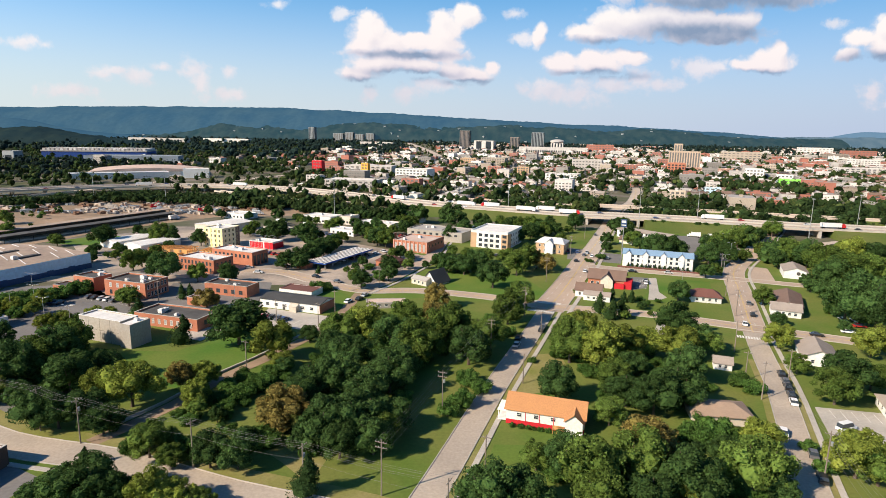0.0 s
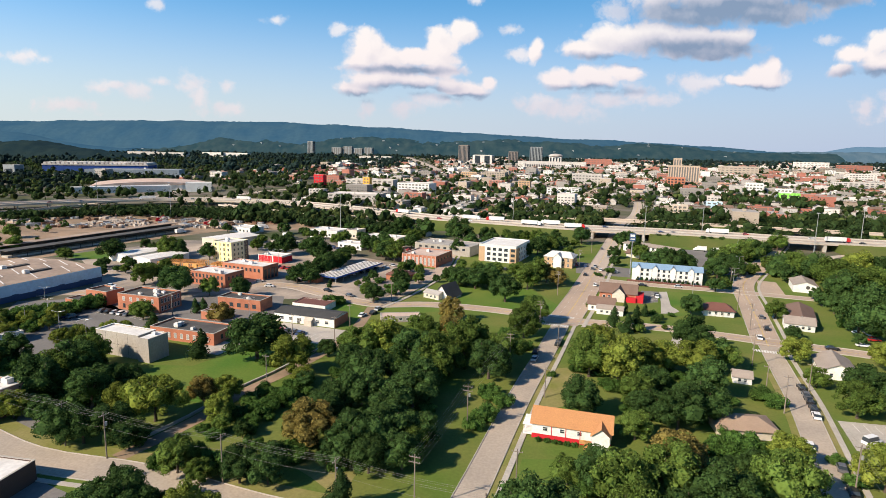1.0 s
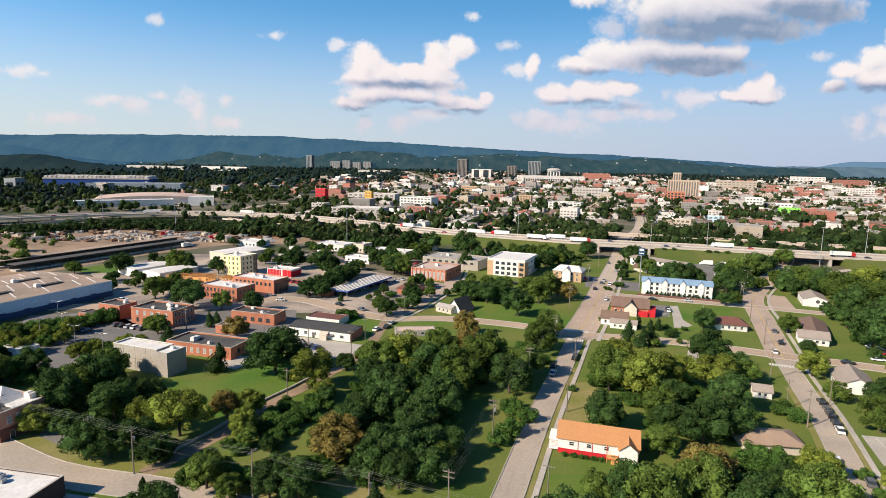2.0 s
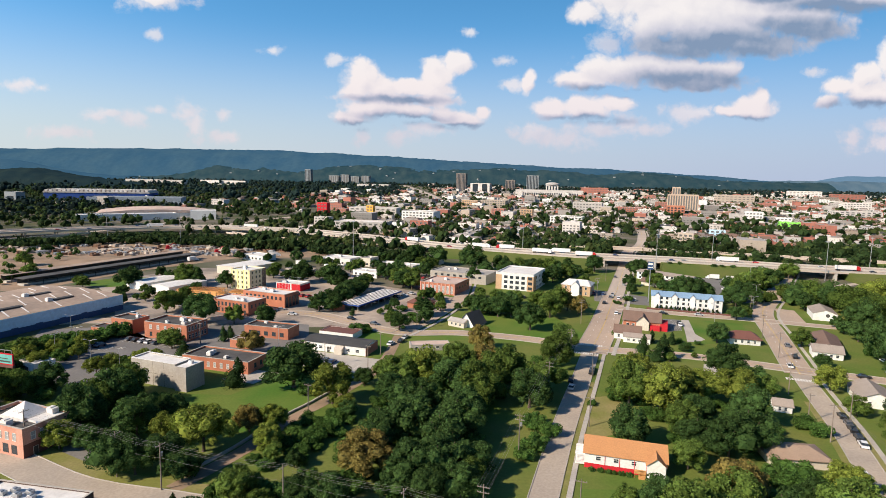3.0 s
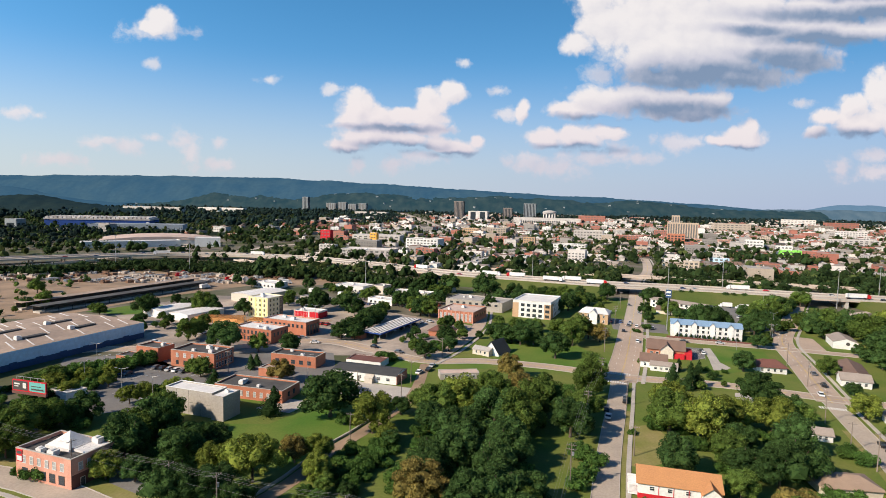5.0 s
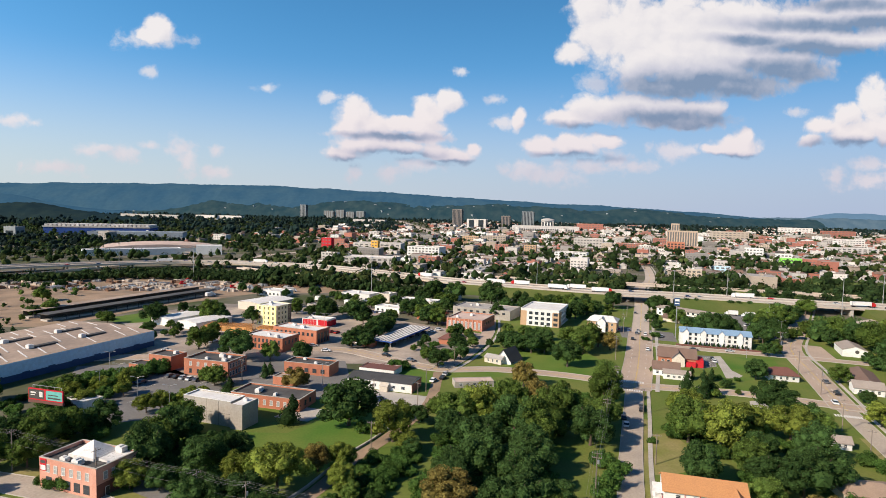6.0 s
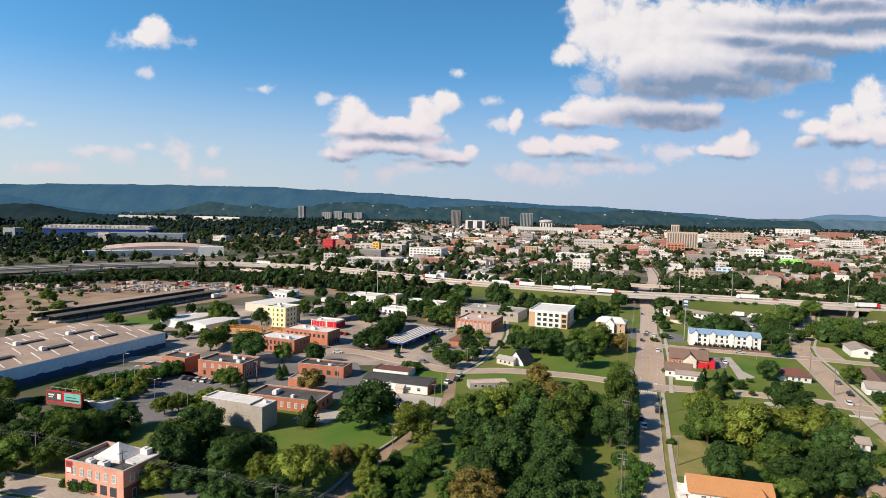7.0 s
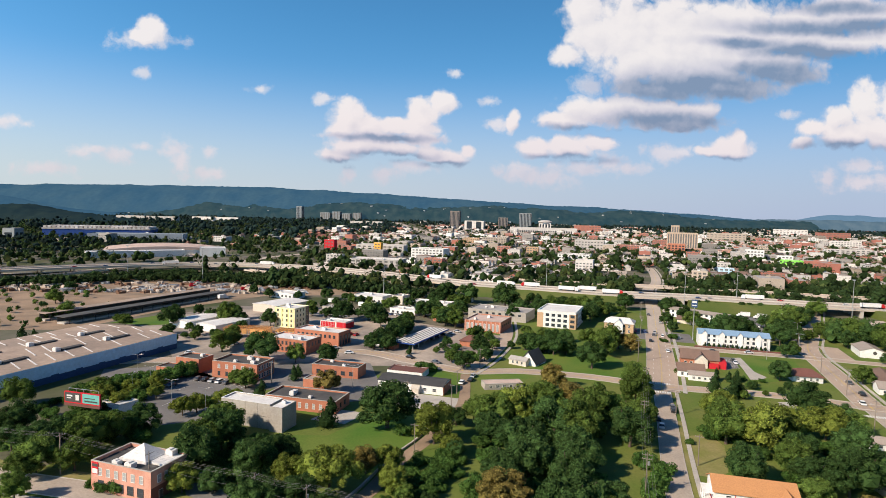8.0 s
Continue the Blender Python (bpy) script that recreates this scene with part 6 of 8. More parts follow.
# white workshop with a black roof, and the maroon-roofed one behind it
wb = gable_house("white_workshop", "long white workshop with a black shingle roof and brick end", "building", -57.5, 229.0, -19, 27, 11, 3.5, 1.1, WHITE, SHINGLE_BLACK, 0.3)
windows(wb, "front", 27, 11, 6, 1.2, 1.6, 1.2, 1.5, FRAME_WHITE, skip=(3,))
endwall = Mesh()
endwall.box(13.5, -5.5, 0, 13.62, 5.5, 3.4)
part("brick_end", endwall.mesh("brick_end", BRICK), wb)
porch = Mesh()
porch.box(1.0, -7.4, 0, 4.2, -5.5, 2.2)
porch.face([(0.8, -7.6, 2.2), (4.4, -7.6, 2.2), (4.4, -5.4, 3.3), (0.8, -5.4, 3.3)])
part("porch", porch.mesh("porch", OFFWHITE), wb)
door(wb, -2.5, -5.52, 0)
mr = flat_block("maroon_roofed_shop", "low shop with a rusty maroon flat roof and white end wall", "building", -60.5, 248.5, -19, 16, 9, 2.5, WHITE, SHINGLE_MAROON, 0.15, SHINGLE_MAROON)
windows(mr, "front", 16, 8, 4, 1.0, 1.4, 1.2)

# solar-roofed parking canopy
can = thing("solar_canopy", "long open parking canopy with pale panels and blue edge", "canopy", -54.0, 314.0, 64, 0)
me = Mesh()
me.box(-22, -5.9, 3.5, 22, 5.9, 3.62)
part("canopy_deck", me.mesh("canopy_deck", STEEL_DARK), can)
me = Mesh()
me.box(-2.3, -0.62, 0, 2.3, 0.62, 0.1)
panel_mesh = me.mesh("panel", ROOF_WHITE)
for i in range(6):
    for j in range(9):
        part("panel", panel_mesh, can, at=(-19.6 + j * 4.9, -5.0 + i * 2.0, 3.7))
me = Mesh()
me.box(-22.2, -6.2, 3.1, 22.2, -5.9, 3.62)
me.box(-22.2, -5.9, 3.1, -21.9, 5.9, 3.62)
me.box(-22.2, 5.9, 3.1, 22.2, 6.2, 3.62)
part("fascia", me.mesh("fascia", BLUE_BRIGHT), can, "blue fascia")
post = Mesh()
post.box(-0.15, -0.15, 0, 0.15, 0.15, 3.6)
post_mesh = post.mesh("post", STEEL)
for i in range(7):
    for yy in (-4.2, 4.2):
        part("post", post_mesh, can, at=(-20 + i * 6.6, yy, 0))
kiosk = flat_block("brick_kiosk", "small red brick kiosk beside the street", "building", -70.0, 297.0, -24, 6, 5, 3.0, BRICK, ROOF_DARK, 0.3)
redshop = gable_house("red_pavilion", "small red brick pavilion with a low roof", "building", -27.0, 307.0, -24, 12, 9, 3.0, 2.2, BRICK, SHINGLE_MAROON, 0.5, hip=3.5)

# brick hall with pilasters, and the grey-roofed gymnasium behind
bb_ = flat_block("pilastered_hall", "red brick hall with white pilasters and a flat grey roof", "building", -13.5, 353.5, -24, 22.5, 24, 6.2, BRICK, PINK_ROOF, 0.5, units=2, seed=12)
pil = Mesh()
pil.box(-0.35, -0.25, 0, 0.35, 0, 6.6)
pm = pil.mesh("pilaster", BRICK_PINK)
for i in range(9):
    part("pilaster", pm, bb_, at=(-10.8 + i * 2.7, -12.0, 0))
windows(bb_, "front", 22.5, 24, 8, 1.0, 1.3, 4.2, 0.6, FRAME_WHITE, PANE_LIGHT)
windows(bb_, "right", 22.5, 24, 5, 3.2, 1.5, 1.4, 1.0, FRAME_DARK)
gym = flat_block("gymnasium", "broad low gymnasium with a grey roof and pale walls", "building", 0.0, 392.0, -26, 40, 22, 6.0, GREYWALL, ROOF_GREY, 0.4, units=3, seed=13)
windows(gym, "front", 40, 22, 8, 3.8, 2.0, 1.2, 2.0, FRAME_DARK)

# new white three-storey block
w3 = flat_block("office_block", "new white three-storey office block with tan brick corners", "building", 35.5, 372.0, -24, 24, 30, 10.2, WHITE, ROOF_WHITE, 0.5, WHITE)
cor = Mesh()
cor.box(-12.06, -15.08, 0, -8.2, -14.9, 9.2)
part("brick_corner", cor.mesh("brick_corner", BRICK_TAN), w3, "tan brick corner cladding")
cor = Mesh()
cor.box(8.0, -15.08, 0, 12.08, -14.9, 9.2)
cor.box(12.0, -14.9, 0, 12.08, -8.0, 9.2)
part("brick_corner", cor.mesh("brick_corner", BRICK_TAN), w3, "tan brick corner cladding")
for s in range(3):
    windows(w3, "front", 24, 30, 4, 1.0 + 3.1 * s, 2.2, 1.7, 4.6, FRAME_DARK)
    f_, p_ = window_meshes(2.6, 1.7, FRAME_DARK, PANE)
    wn = part("window", f_, w3, at=(10.0, -15.08, 1.0 + 3.1 * s))
    part("pane", p_, wn)
    windows(w3, "right", 24, 30, 7, 1.0 + 3.1 * s, 1.5, 1.6, 2.0, FRAME_WHITE)

# small brick offices with a white gabled roof
sb = gable_house("brick_offices", "two-storey brick offices with white gables and a pale roof", "building", 67.5, 352.0, -24, 17, 14, 6.2, 2.4, BRICK_TAN, ROOF_WHITE, 0.5, hip=3.0)
for s in range(2):
    windows(sb, "front", 17, 14, 5, 0.9 + 3.0 * s, 1.2, 1.6)
    windows(sb, "right", 17, 14, 3, 0.9 + 3.0 * s, 1.2, 1.6)
bay = Mesh()
bay.box(-2.4, -9.2, 0, 2.4, -7.0, 6.2)
bay.face([(-2.4, -9.2, 6.2), (2.4, -9.2, 6.2), (0, -9.2, 8.6)])
part("gable_bay", bay.mesh("gable_bay", WHITE), sb, "white projecting bay")
bayroof = Mesh()
bayroof.face([(-2.8, -9.5, 6.0), (0, -9.5, 8.8), (0, -2.5, 8.8), (-2.8, -6.0, 6.0)])
bayroof.face([(0, -9.5, 8.8), (2.8, -9.5, 6.0), (2.8, -6.0, 6.0), (0, -2.5, 8.8)])
part("bay_roof", bayroof.mesh("bay_roof", ROOF_WHITE), sb)

# long white hotel with a blue roof
hotel = gable_house("hotel", "long white three-storey hotel with a blue metal roof", "hotel", 117.6, 314.0, -20, 35.5, 11, 7.0, 1.9, WHITE, ROOF_BLUE, 0.4)
for s in range(3):
    windows(hotel, "front", 35.5, 11, 12, 0.7 + 2.4 * s, 1.2, 1.3, 1.0, FRAME_DARK)
    windows(hotel, "right", 35.5, 11, 2, 0.7 + 2.4 * s, 1.1, 1.3, 2.0, FRAME_DARK)
gb = Mesh()
gb.box(-1.4, -0.55, 0, 1.4, 0, 7.2)
gb.face([(-1.4, -0.55, 7.2), (1.4, -0.55, 7.2), (0, -0.55, 8.8)])
gr = Mesh()
gr.face([(-1.8, -0.9, 6.9), (0, -0.9, 9.0), (0, 4.6, 9.0), (-1.8, 0.5, 6.9)])
gr.face([(0, -0.9, 9.0), (1.8, -0.9, 6.9), (1.8, 0.5, 6.9), (0, 4.6, 9.0)])
gbm, grm = gb.mesh("dormer", WHITE), gr.mesh("dormer_roof", ROOF_BLUE)
for u in (-14.8, -6.0, 3.0, 12.0):
    dm = part("dormer", gbm, hotel, at=(u, -5.5, 0))
    part("dormer_roof", grm, dm)
seam = Mesh()
seam.box(-0.04, -3.0, 0, 0.04, 3.0, 0.09)
smm = seam.mesh("roof_seam", ROOF_BLUE)
for i in range(22):
    s_ = part("roof_seam", smm, hotel, at=(-17.3 + i * 1.64, -2.95, 8.08))
    s_.rotation_euler = (math.atan2(1.9, 5.5), 0, 0)
hotel_wall = Mesh()
hotel_wall.box(-20, -9.8, 0, 22, -9.4, 1.0)
part("garden_wall", hotel_wall.mesh("garden_wall", SHINGLE_MAROON), hotel)
for i in range(14):
    tx_ = -14.5 + i * 2.3
    c, s = math.cos(radians(-20)), math.sin(radians(-20))
    tree(117.6 + tx_ * c + 7.4 * s, 314 + tx_ * s - 7.4 * c, 1.8, "conifer", group="narrow evergreens before the hotel")

# red house and its white neighbour
rh = gable_house("red_clubhouse", "red brick house with a brown gabled roof", "house", 79.6, 274.0, -21, 16.5, 11.5, 3.9, 3.2, BRICK, SHINGLE_BROWN, 0.6)
xg = Mesh()
xg.box(-2.8, -8.2, 0, 2.8, -6.0, 3.9)
xg.face([(-2.8, -8.2, 3.9), (2.8, -8.2, 3.9), (0, -8.2, 6.6)])
part("cross_gable", xg.mesh("cross_gable", OFFWHITE), rh, "half-timbered cream gable", (0.5, 0, 0))
xr = Mesh()
xr.face([(-3.3, -8.7, 3.6), (0, -8.7, 6.9), (0, -1.0, 6.9), (-3.3, -5.5, 3.6)])
xr.face([(0, -8.7, 6.9), (3.3, -8.7, 3.6), (3.3, -5.5, 3.6), (0, -1.0, 6.9)])
part("gable_roof", xr.mesh("gable_roof", SHINGLE_BROWN), rh, at=(0.5, 0, 0))
wing = Mesh()
wing.box(8.25, -6.5, 0, 11.5, 3.0, 3.4)
wing.box(3.8, -7.4, 0, 8.25, -5.75, 2.4)
part("red_wing", wing.mesh("red_wing", RED), rh, "bright red flat-roofed wing")
windows(rh, "front", 16.5, 11.5, 6, 0.9, 1.4, 1.5, 0.8, FRAME_WHITE, skip=(2, 3))
wh2 = gable_house("white_cottage", "white cottage with a brown roof and front porch", "house", 66.2, 254.0, -21, 11, 9, 3.0, 2.4, WHITE, SHINGLE_BROWN, 0.5)
windows(wh2, "front", 11, 9, 4, 0.9, 1.1, 1.3, 0.8, FRAME_WHITE)
pg = gable_house("white_garage", "long low white garage with a grey roof", "garage", 67.8, 246.4, -21, 11, 5, 2.5, 1.2, WHITE, SHINGLE_GREY, 0.3)
windows(pg, "front", 11, 5, 4, 0.9, 1.2, 0.9)
hh = gable_house("hipped_house", "white house with a maroon hipped roof", "house", 115.4, 249.0, -15, 12, 9.5, 2.8, 2.2, WHITE, SHINGLE_MAROON, 0.6, hip=3.2)
windows(hh, "front", 12, 9.5, 4, 0.9, 1.1, 1.2)

# houses along the east road
gw = gable_house("white_hall", "white hall with a low grey roof and round dark sign", "building", 183.5, 299.0, 66, 18, 11, 3.6, 1.9, WHITE, SHINGLE_GREY, 0.3)
disc = Mesh()
disc.tube((-9.0, -1.0, 2.8), (-9.12, -1.0, 2.8), 0.9, 0.9, 20)
part("round_sign", disc.mesh("round_sign", FRAME_DARK), gw, "round dark sign")
lh = gable_house("long_bungalow", "long white bungalow with a brown-grey roof", "house", 147.8, 242.5, 62, 25, 10, 2.8, 1.9, WHITE, SHINGLE_BROWN, 0.6)
windows(lh, "left", 25, 10, 3, 0.9, 1.3, 1.2)
lh2 = gable_house("bungalow", "white bungalow wing with a grey roof", "house", 139.5, 229.5, -24, 10.5, 8.5, 2.8, 2.0, WHITE, SHINGLE_GREY, 0.5)
windows(lh2, "front", 10.5, 8.5, 4, 0.9, 1.2, 1.2)
oh = gable_house("long_house", "long white house with an orange-brown shingle roof and red base", "house", 27.0, 136.2, -17, 18.8, 9.4, 4.0, 2.3, WHITE, SHINGLE_ORANGE, 0.45, base=1.3, base_mat=RED)
windows(oh, "front", 18.8, 9.4, 4, 2.3, 1.2, 1.0, 1.2, FRAME_WHITE)
vg = Mesh()
vg.box(5.0, -6.6, 0, 9.1, -4.7, 3.9)
vg.face([(5.0, -6.6, 3.9), (9.1, -6.6, 3.9), (7.05, -6.6, 5.4)])
part("front_gable", vg.mesh("front_gable", WHITE), oh)
vr = Mesh()
vr.face([(4.6, -7.0, 3.6), (7.05, -7.0, 5.6), (7.05, -1.5, 5.6), (4.6, -4.6, 3.6)])
vr.face([(7.05, -7.0, 5.6), (9.5, -7.0, 3.6), (9.5, -4.6, 3.6), (7.05, -1.5, 5.6)])
part("gable_roof", vr.mesh("gable_roof", SHINGLE_ORANGE), oh)
dp = Mesh()
dp.box(-0.07, -0.06, 1.3, 0.07, 0.02, 3.9)
dpm = dp.mesh("downpipe", RED)
for u in (-4.6, -1.2, 2.2, 5.0):
    part("downpipe", dpm, oh, at=(u, -4.72, 0))
stairs = Mesh()
for i in range(6):
    stairs.box(3.2, -5.3 - 0.3 * i, 0, 4.6, -5.0 - 0.3 * i, 1.3 - 0.2 * i)
stairs.box(2.2, -6.4, 1.15, 4.8, -4.75, 1.3)
for u in (2.2, 3.4, 4.7):
    stairs.box(u - 0.05, -6.45, 0, u + 0.05, -6.35, 2.2)
stairs.box(2.2, -6.45, 2.1, 4.8, -6.35, 2.2)
part("deck", stairs.mesh("deck", ORANGE_TIMBER), oh, "orange timber deck and steps")
pch = Mesh()
pch.box(-11.6, -4.0, 0.4, -9.1, 1.5, 0.6)
for u in (-3.8, -1.2, 1.4):
    pch.box(-11.5, u - 0.08, 0.6, -11.34, u + 0.08, 2.9)
pch.box(-11.7, -4.1, 2.9, -9.1, 1.6, 3.05)
part("porch", pch.mesh("porch", WHITE), oh, "white open porch")
for u in (-7.6, -5.4, -3.6, -2.6, -0.6, 1.2):
    c_, s_ = math.cos(radians(-17)), math.sin(radians(-17))
    tree(27.0 + u * c_ + 5.9 * s_, 136.2 + u * s_ - 5.9 * c_, 1.7, "shrub", group="shrubs along the long house")
bh = gable_house("brown_house", "low house with a tan-brown hipped roof among shrubs", "house", 71.0, 139.5, -8, 14, 9, 2.5, 1.5, OFFWHITE, SHINGLE_TAN, 0.6, hip=3.5)
sw = gable_house("white_shed", "small white house with a grey roof", "house", 87.6, 172.5, -21, 5.2, 5.0, 2.2, 1.4, WHITE, SHINGLE_GREY, 0.4)
windows(sw, "front", 5.2, 5.0, 2, 0.8, 0.9, 1.0)
hr = gable_house("grey_roofed_house", "white house with a grey gabled roof under trees", "house", 122.0, 181.0, 66, 15, 10, 2.8, 2.4, WHITE, SHINGLE_GREY, 0.5)
windows(hr, "left", 15, 10, 2, 0.9, 1.1, 1.2)
h2 = gable_house("white_bungalow", "white bungalow with a grey hipped roof by a car park", "house", 122.0, 141.0, -21, 13, 11, 2.8, 2.2, WHITE, SHINGLE_GREY, 0.5, hip=3.0)
windows(h2, "front", 13, 11, 4, 0.9, 1.1, 1.2)
windows(h2, "left", 13, 11, 3, 0.9, 1.1, 1.2)
for hx, hy, ht in ((208, 248, -21), (236, 238, -21), (172, 178, -21), (150, 165, -21), (205, 205, 66)):
    g_ = gable_house("cottage", "white cottage with a grey roof among trees", "house", hx, hy, ht, 12, 9, 2.8, 2.2, WHITE, SHINGLE_GREY, 0.5, "cottages")
    windows(g_, "front", 12, 9, 3, 0.9, 1.1, 1.2)

# small gabled house on the lawn
ah = gable_house("steep_house", "small steep-roofed white house with black shingles", "house", -2.0, 270.5, 52, 10, 8, 1.6, 5.0, WHITE, SHINGLE_BLACK, 0.6)
ah2 = gable_house("house_wing", "low white wing with a pale roof", "house", -8.5, 268.5, -38, 9, 5, 2.5, 1.2, OFFWHITE, ROOF_GREY, 0.3)
windows(ah2, "front", 9, 5, 3, 0.9, 1.1, 1.2)

# white motel beyond, in two wings
m1 = gable_house("motel_wing", "two-storey white motel wing with a dark roof", "motel", 140.0, 398.0, -52, 40, 10, 5.4, 1.2, WHITE, SHINGLE_GREY, 0.8)
for s in range(2):
    windows(m1, "front", 40, 10, 11, 0.8 + 2.7 * s, 1.5, 1.4, 1.0, FRAME_DARK)
m2 = gable_house("motel_lobby", "low motel lobby with a brown roof and wide eaves", "motel", 127.0, 383.0, -40, 16, 10, 3.0, 1.5, OFFWHITE, SHINGLE_BROWN, 1.0)
pale = flat_block("pale_store", "long low pale stucco store behind trees", "building", -22.0, 231.5, 8, 16, 6, 2.3, GREYWALL, PINK_ROOF, 0.1)
windows(pale, "front", 16, 6, 5, 0.9, 1.4, 1.0)

# pale sheds left of centre
for bx, by, bt, bw, bd, bh_, wm, rm, txt in (
    (-92, 455, -26, 26, 16, 5.0, WHITE, ROOF_WHITE, "low white warehouse with a pale roof"),
    (-70, 448, -26, 9, 12, 6.0, OFFWHITE, ROOF_GREY, "pale green-grey shed with a flat roof"),
    (-46, 430, -26, 30, 14, 4.2, WHITE, ROOF_WHITE, "long low white store with a flat roof"),
    (-38, 378, -26, 14, 12, 4.5, BRICK, ROOF_DARK, "small red brick store among trees"),
    (-22, 462, -24, 16, 10, 6.0, OFFWHITE, ROOF_TAN, "tan two-storey block below the motorway"),
    (-160, 468, -30, 22, 14, 4.0, WHITE, ROOF_WHITE, "low white depot with a flat roof"),
    (-112, 402, -30, 20, 9, 3.6, GREYWALL, ROOF_GREY, "low grey depot with a flat roof"),
    (-65, 400, -30, 20, 10, 3.8, WHITE, ROOF_WHITE, "low white depot with a flat roof"),
):
    b_ = flat_block("depot", txt, "warehouse", bx, by, bt, bw, bd, bh_, wm, rm, 0.4, units=1, seed=int(bx))
    windows(b_, "front", bw, bd, max(2, int(bw / 4)), 1.2, 1.6, 1.3, 1.0, FRAME_DARK)

# small white building and billboard by the car park
swb = flat_block("small_white_store", "small white store with a flat roof", "building", -157.5, 198.5, -30, 9, 7, 3.4, WHITE, ROOF_WHITE, 0.3)
door(swb, 0, -3.52, 0, 2.0, 2.2)


def billboard(x, y, turn):
    b = thing("billboard", "raised double billboard with dark and turquoise posters", "billboard", x, y, turn)
    legs = Mesh()
    legs.tube((-3.5, 0.4, 0), (-3.5, 0.4, 4.5), 0.22, 0.22, 8)
    lm = legs.mesh("leg", STEEL_DARK)
    for u in (0, 3.5, 7.0):
        part("leg", lm, b, at=(u, 0, 0))
    panel = Mesh()
    panel.box(-7.2, -0.15, 4.4, 7.2, 0.35, 8.2)
    part("panel", panel.mesh("panel", RED), b, "dark red billboard frame")
    base = Mesh()
    base.box(-7.2, -0.35, 3.5, 7.2, 0.5, 4.4)
    part("catwalk", base.mesh("catwalk", SHINGLE_MAROON), b)
    p1 = Mesh()
    p1.box(-6.9, -0.2, 4.8, -0.6, -0.15, 7.9)
    q1 = part("poster", p1.mesh("poster", FRAME_DARK), b, "dark poster with pale bars")
    bars = Mesh()
    bars.box(-6.2, -0.22, 6.6, -3.9, -0.2, 7.1)
    bars.box(-6.2, -0.22, 5.9, -4.4, -0.2, 6.2)
    bars.box(-2.6, -0.22, 5.5, -1.2, -0.2, 7.3)
    part("bar", bars.mesh("bar", FRAME_WHITE), q1)
    p2 = Mesh()
    p2.box(0.2, -0.2, 4.8, 6.9, -0.15, 7.9)
    turquoise = mat("turquoise_poster", (0.12, 0.42, 0.38), (0.2, 0.5, 0.45), scale=0.8)
    q2 = part("poster", p2.mesh("poster", turquoise), b, "turquoise poster with a dark band")
    band = Mesh()
    band.box(1.0, -0.22, 5.3, 6.2, -0.2, 5.8)
    band.box(1.0, -0.22, 6.4, 5.2, -0.2, 6.7)
    part("bar", band.mesh("bar", FRAME_DARK), q2)
    lights = Mesh()
    for i in range(5):
        lights.box(-6 + i * 3, 0.4, 8.2, -5.9 + i * 3, 0.5, 9.2)
    lights.box(-6, 0.4, 9.1, 6.1, 0.5, 9.25)
    part("lamp_rail", lights.mesh("lamp_rail", STEEL), b)


billboard(-166.5, 192.0, -17)

# open loading sheds of the freight yard
for k, (lx, ly, ln, lw, lh_) in enumerate(((-237.0, 404.0, 132.0, 9.0, 4.6), (-251.0, 416.0, 140.0, 8.0, 5.0))):
    sh = thing("loading_shed", "long open freight platform under a dark roof", "shed", lx, ly, 66, group="freight platforms")
    r_ = Mesh()
    r_.box(-ln / 2, -lw / 2, lh_ - 0.35, ln / 2, lw / 2, lh_)
    part("roof", r_.mesh("roof", ROOF_DARK if k == 0 else ROOF_TAN), sh)
    p_ = Mesh()
    p_.box(-ln / 2 + 1, -lw / 2 + 2.0, 0, ln / 2 - 1, lw / 2 - 1, 1.2)
    part("platform", p_.mesh("platform", CONCRETE), sh)
    back = Mesh()
    back.box(-ln / 2 + 1, lw / 2 - 1.0, 0, ln / 2 - 1, lw / 2 - 0.7, lh_ - 0.35)
    part("back_wall", back.mesh("back_wall", STEEL_DARK), sh)
    pp = Mesh()
    pp.box(-0.14, -0.14, 0, 0.14, 0.14, lh_ - 0.35)
    pmesh = pp.mesh("post", STEEL_DARK)
    for i in range(16):
        part("post", pmesh, sh, at=(-ln / 2 + 3 + i * (ln - 6) / 15, -lw / 2 + 0.6, 0))


# ---- far town ----
def tower(name, label, x, y, turn, w, d, h, wall, storeys, cols, roof=None, category="tower", pane=None, strips=False):
    b = flat_block(name, label, category, x, y, turn, w, d, h, wall, roof or ROOF_GREY, 1.0)
    for side, n in (("front", cols), ("left", max(2, int(cols * d / w))), ("right", max(2, int(cols * d / w)))):
        span = w if side == "front" else d
        if strips:
            windows(b, side, w, d, n, 1.5, span / n * 0.55, h - 3.0, 0.8, FRAME_DARK, pane or PANE)
        else:
            for s in range(storeys):
                windows(b, side, w, d, n, 1.2 + s * (h - 1) / storeys, span / n * 0.6, (h - 1) / storeys * 0.55, 0.6, FRAME_DARK, pane or PANE)
    return b


DARK_TOWER = mat("brown_concrete", (0.24, 0.20, 0.18), (0.20, 0.17, 0.15), scale=0.05, fine=0.5)
STRIPE_TAN = mat("tan_concrete", (0.47, 0.36, 0.27), (0.40, 0.31, 0.23), scale=0.05, fine=0.5)
SALMON = mat("salmon_brick", (0.55, 0.30, 0.22), (0.48, 0.26, 0.19), scale=0.05, fine=0.5)
GREEN_BRIGHT = mat("bright_green_cladding", (0.25, 0.72, 0.10), (0.22, 0.62, 0.1), scale=0.05, fine=0.5)
ORANGE_WALL = mat("orange_cladding", (0.80, 0.42, 0.08), (0.7, 0.36, 0.08), scale=0.1, fine=0.5)

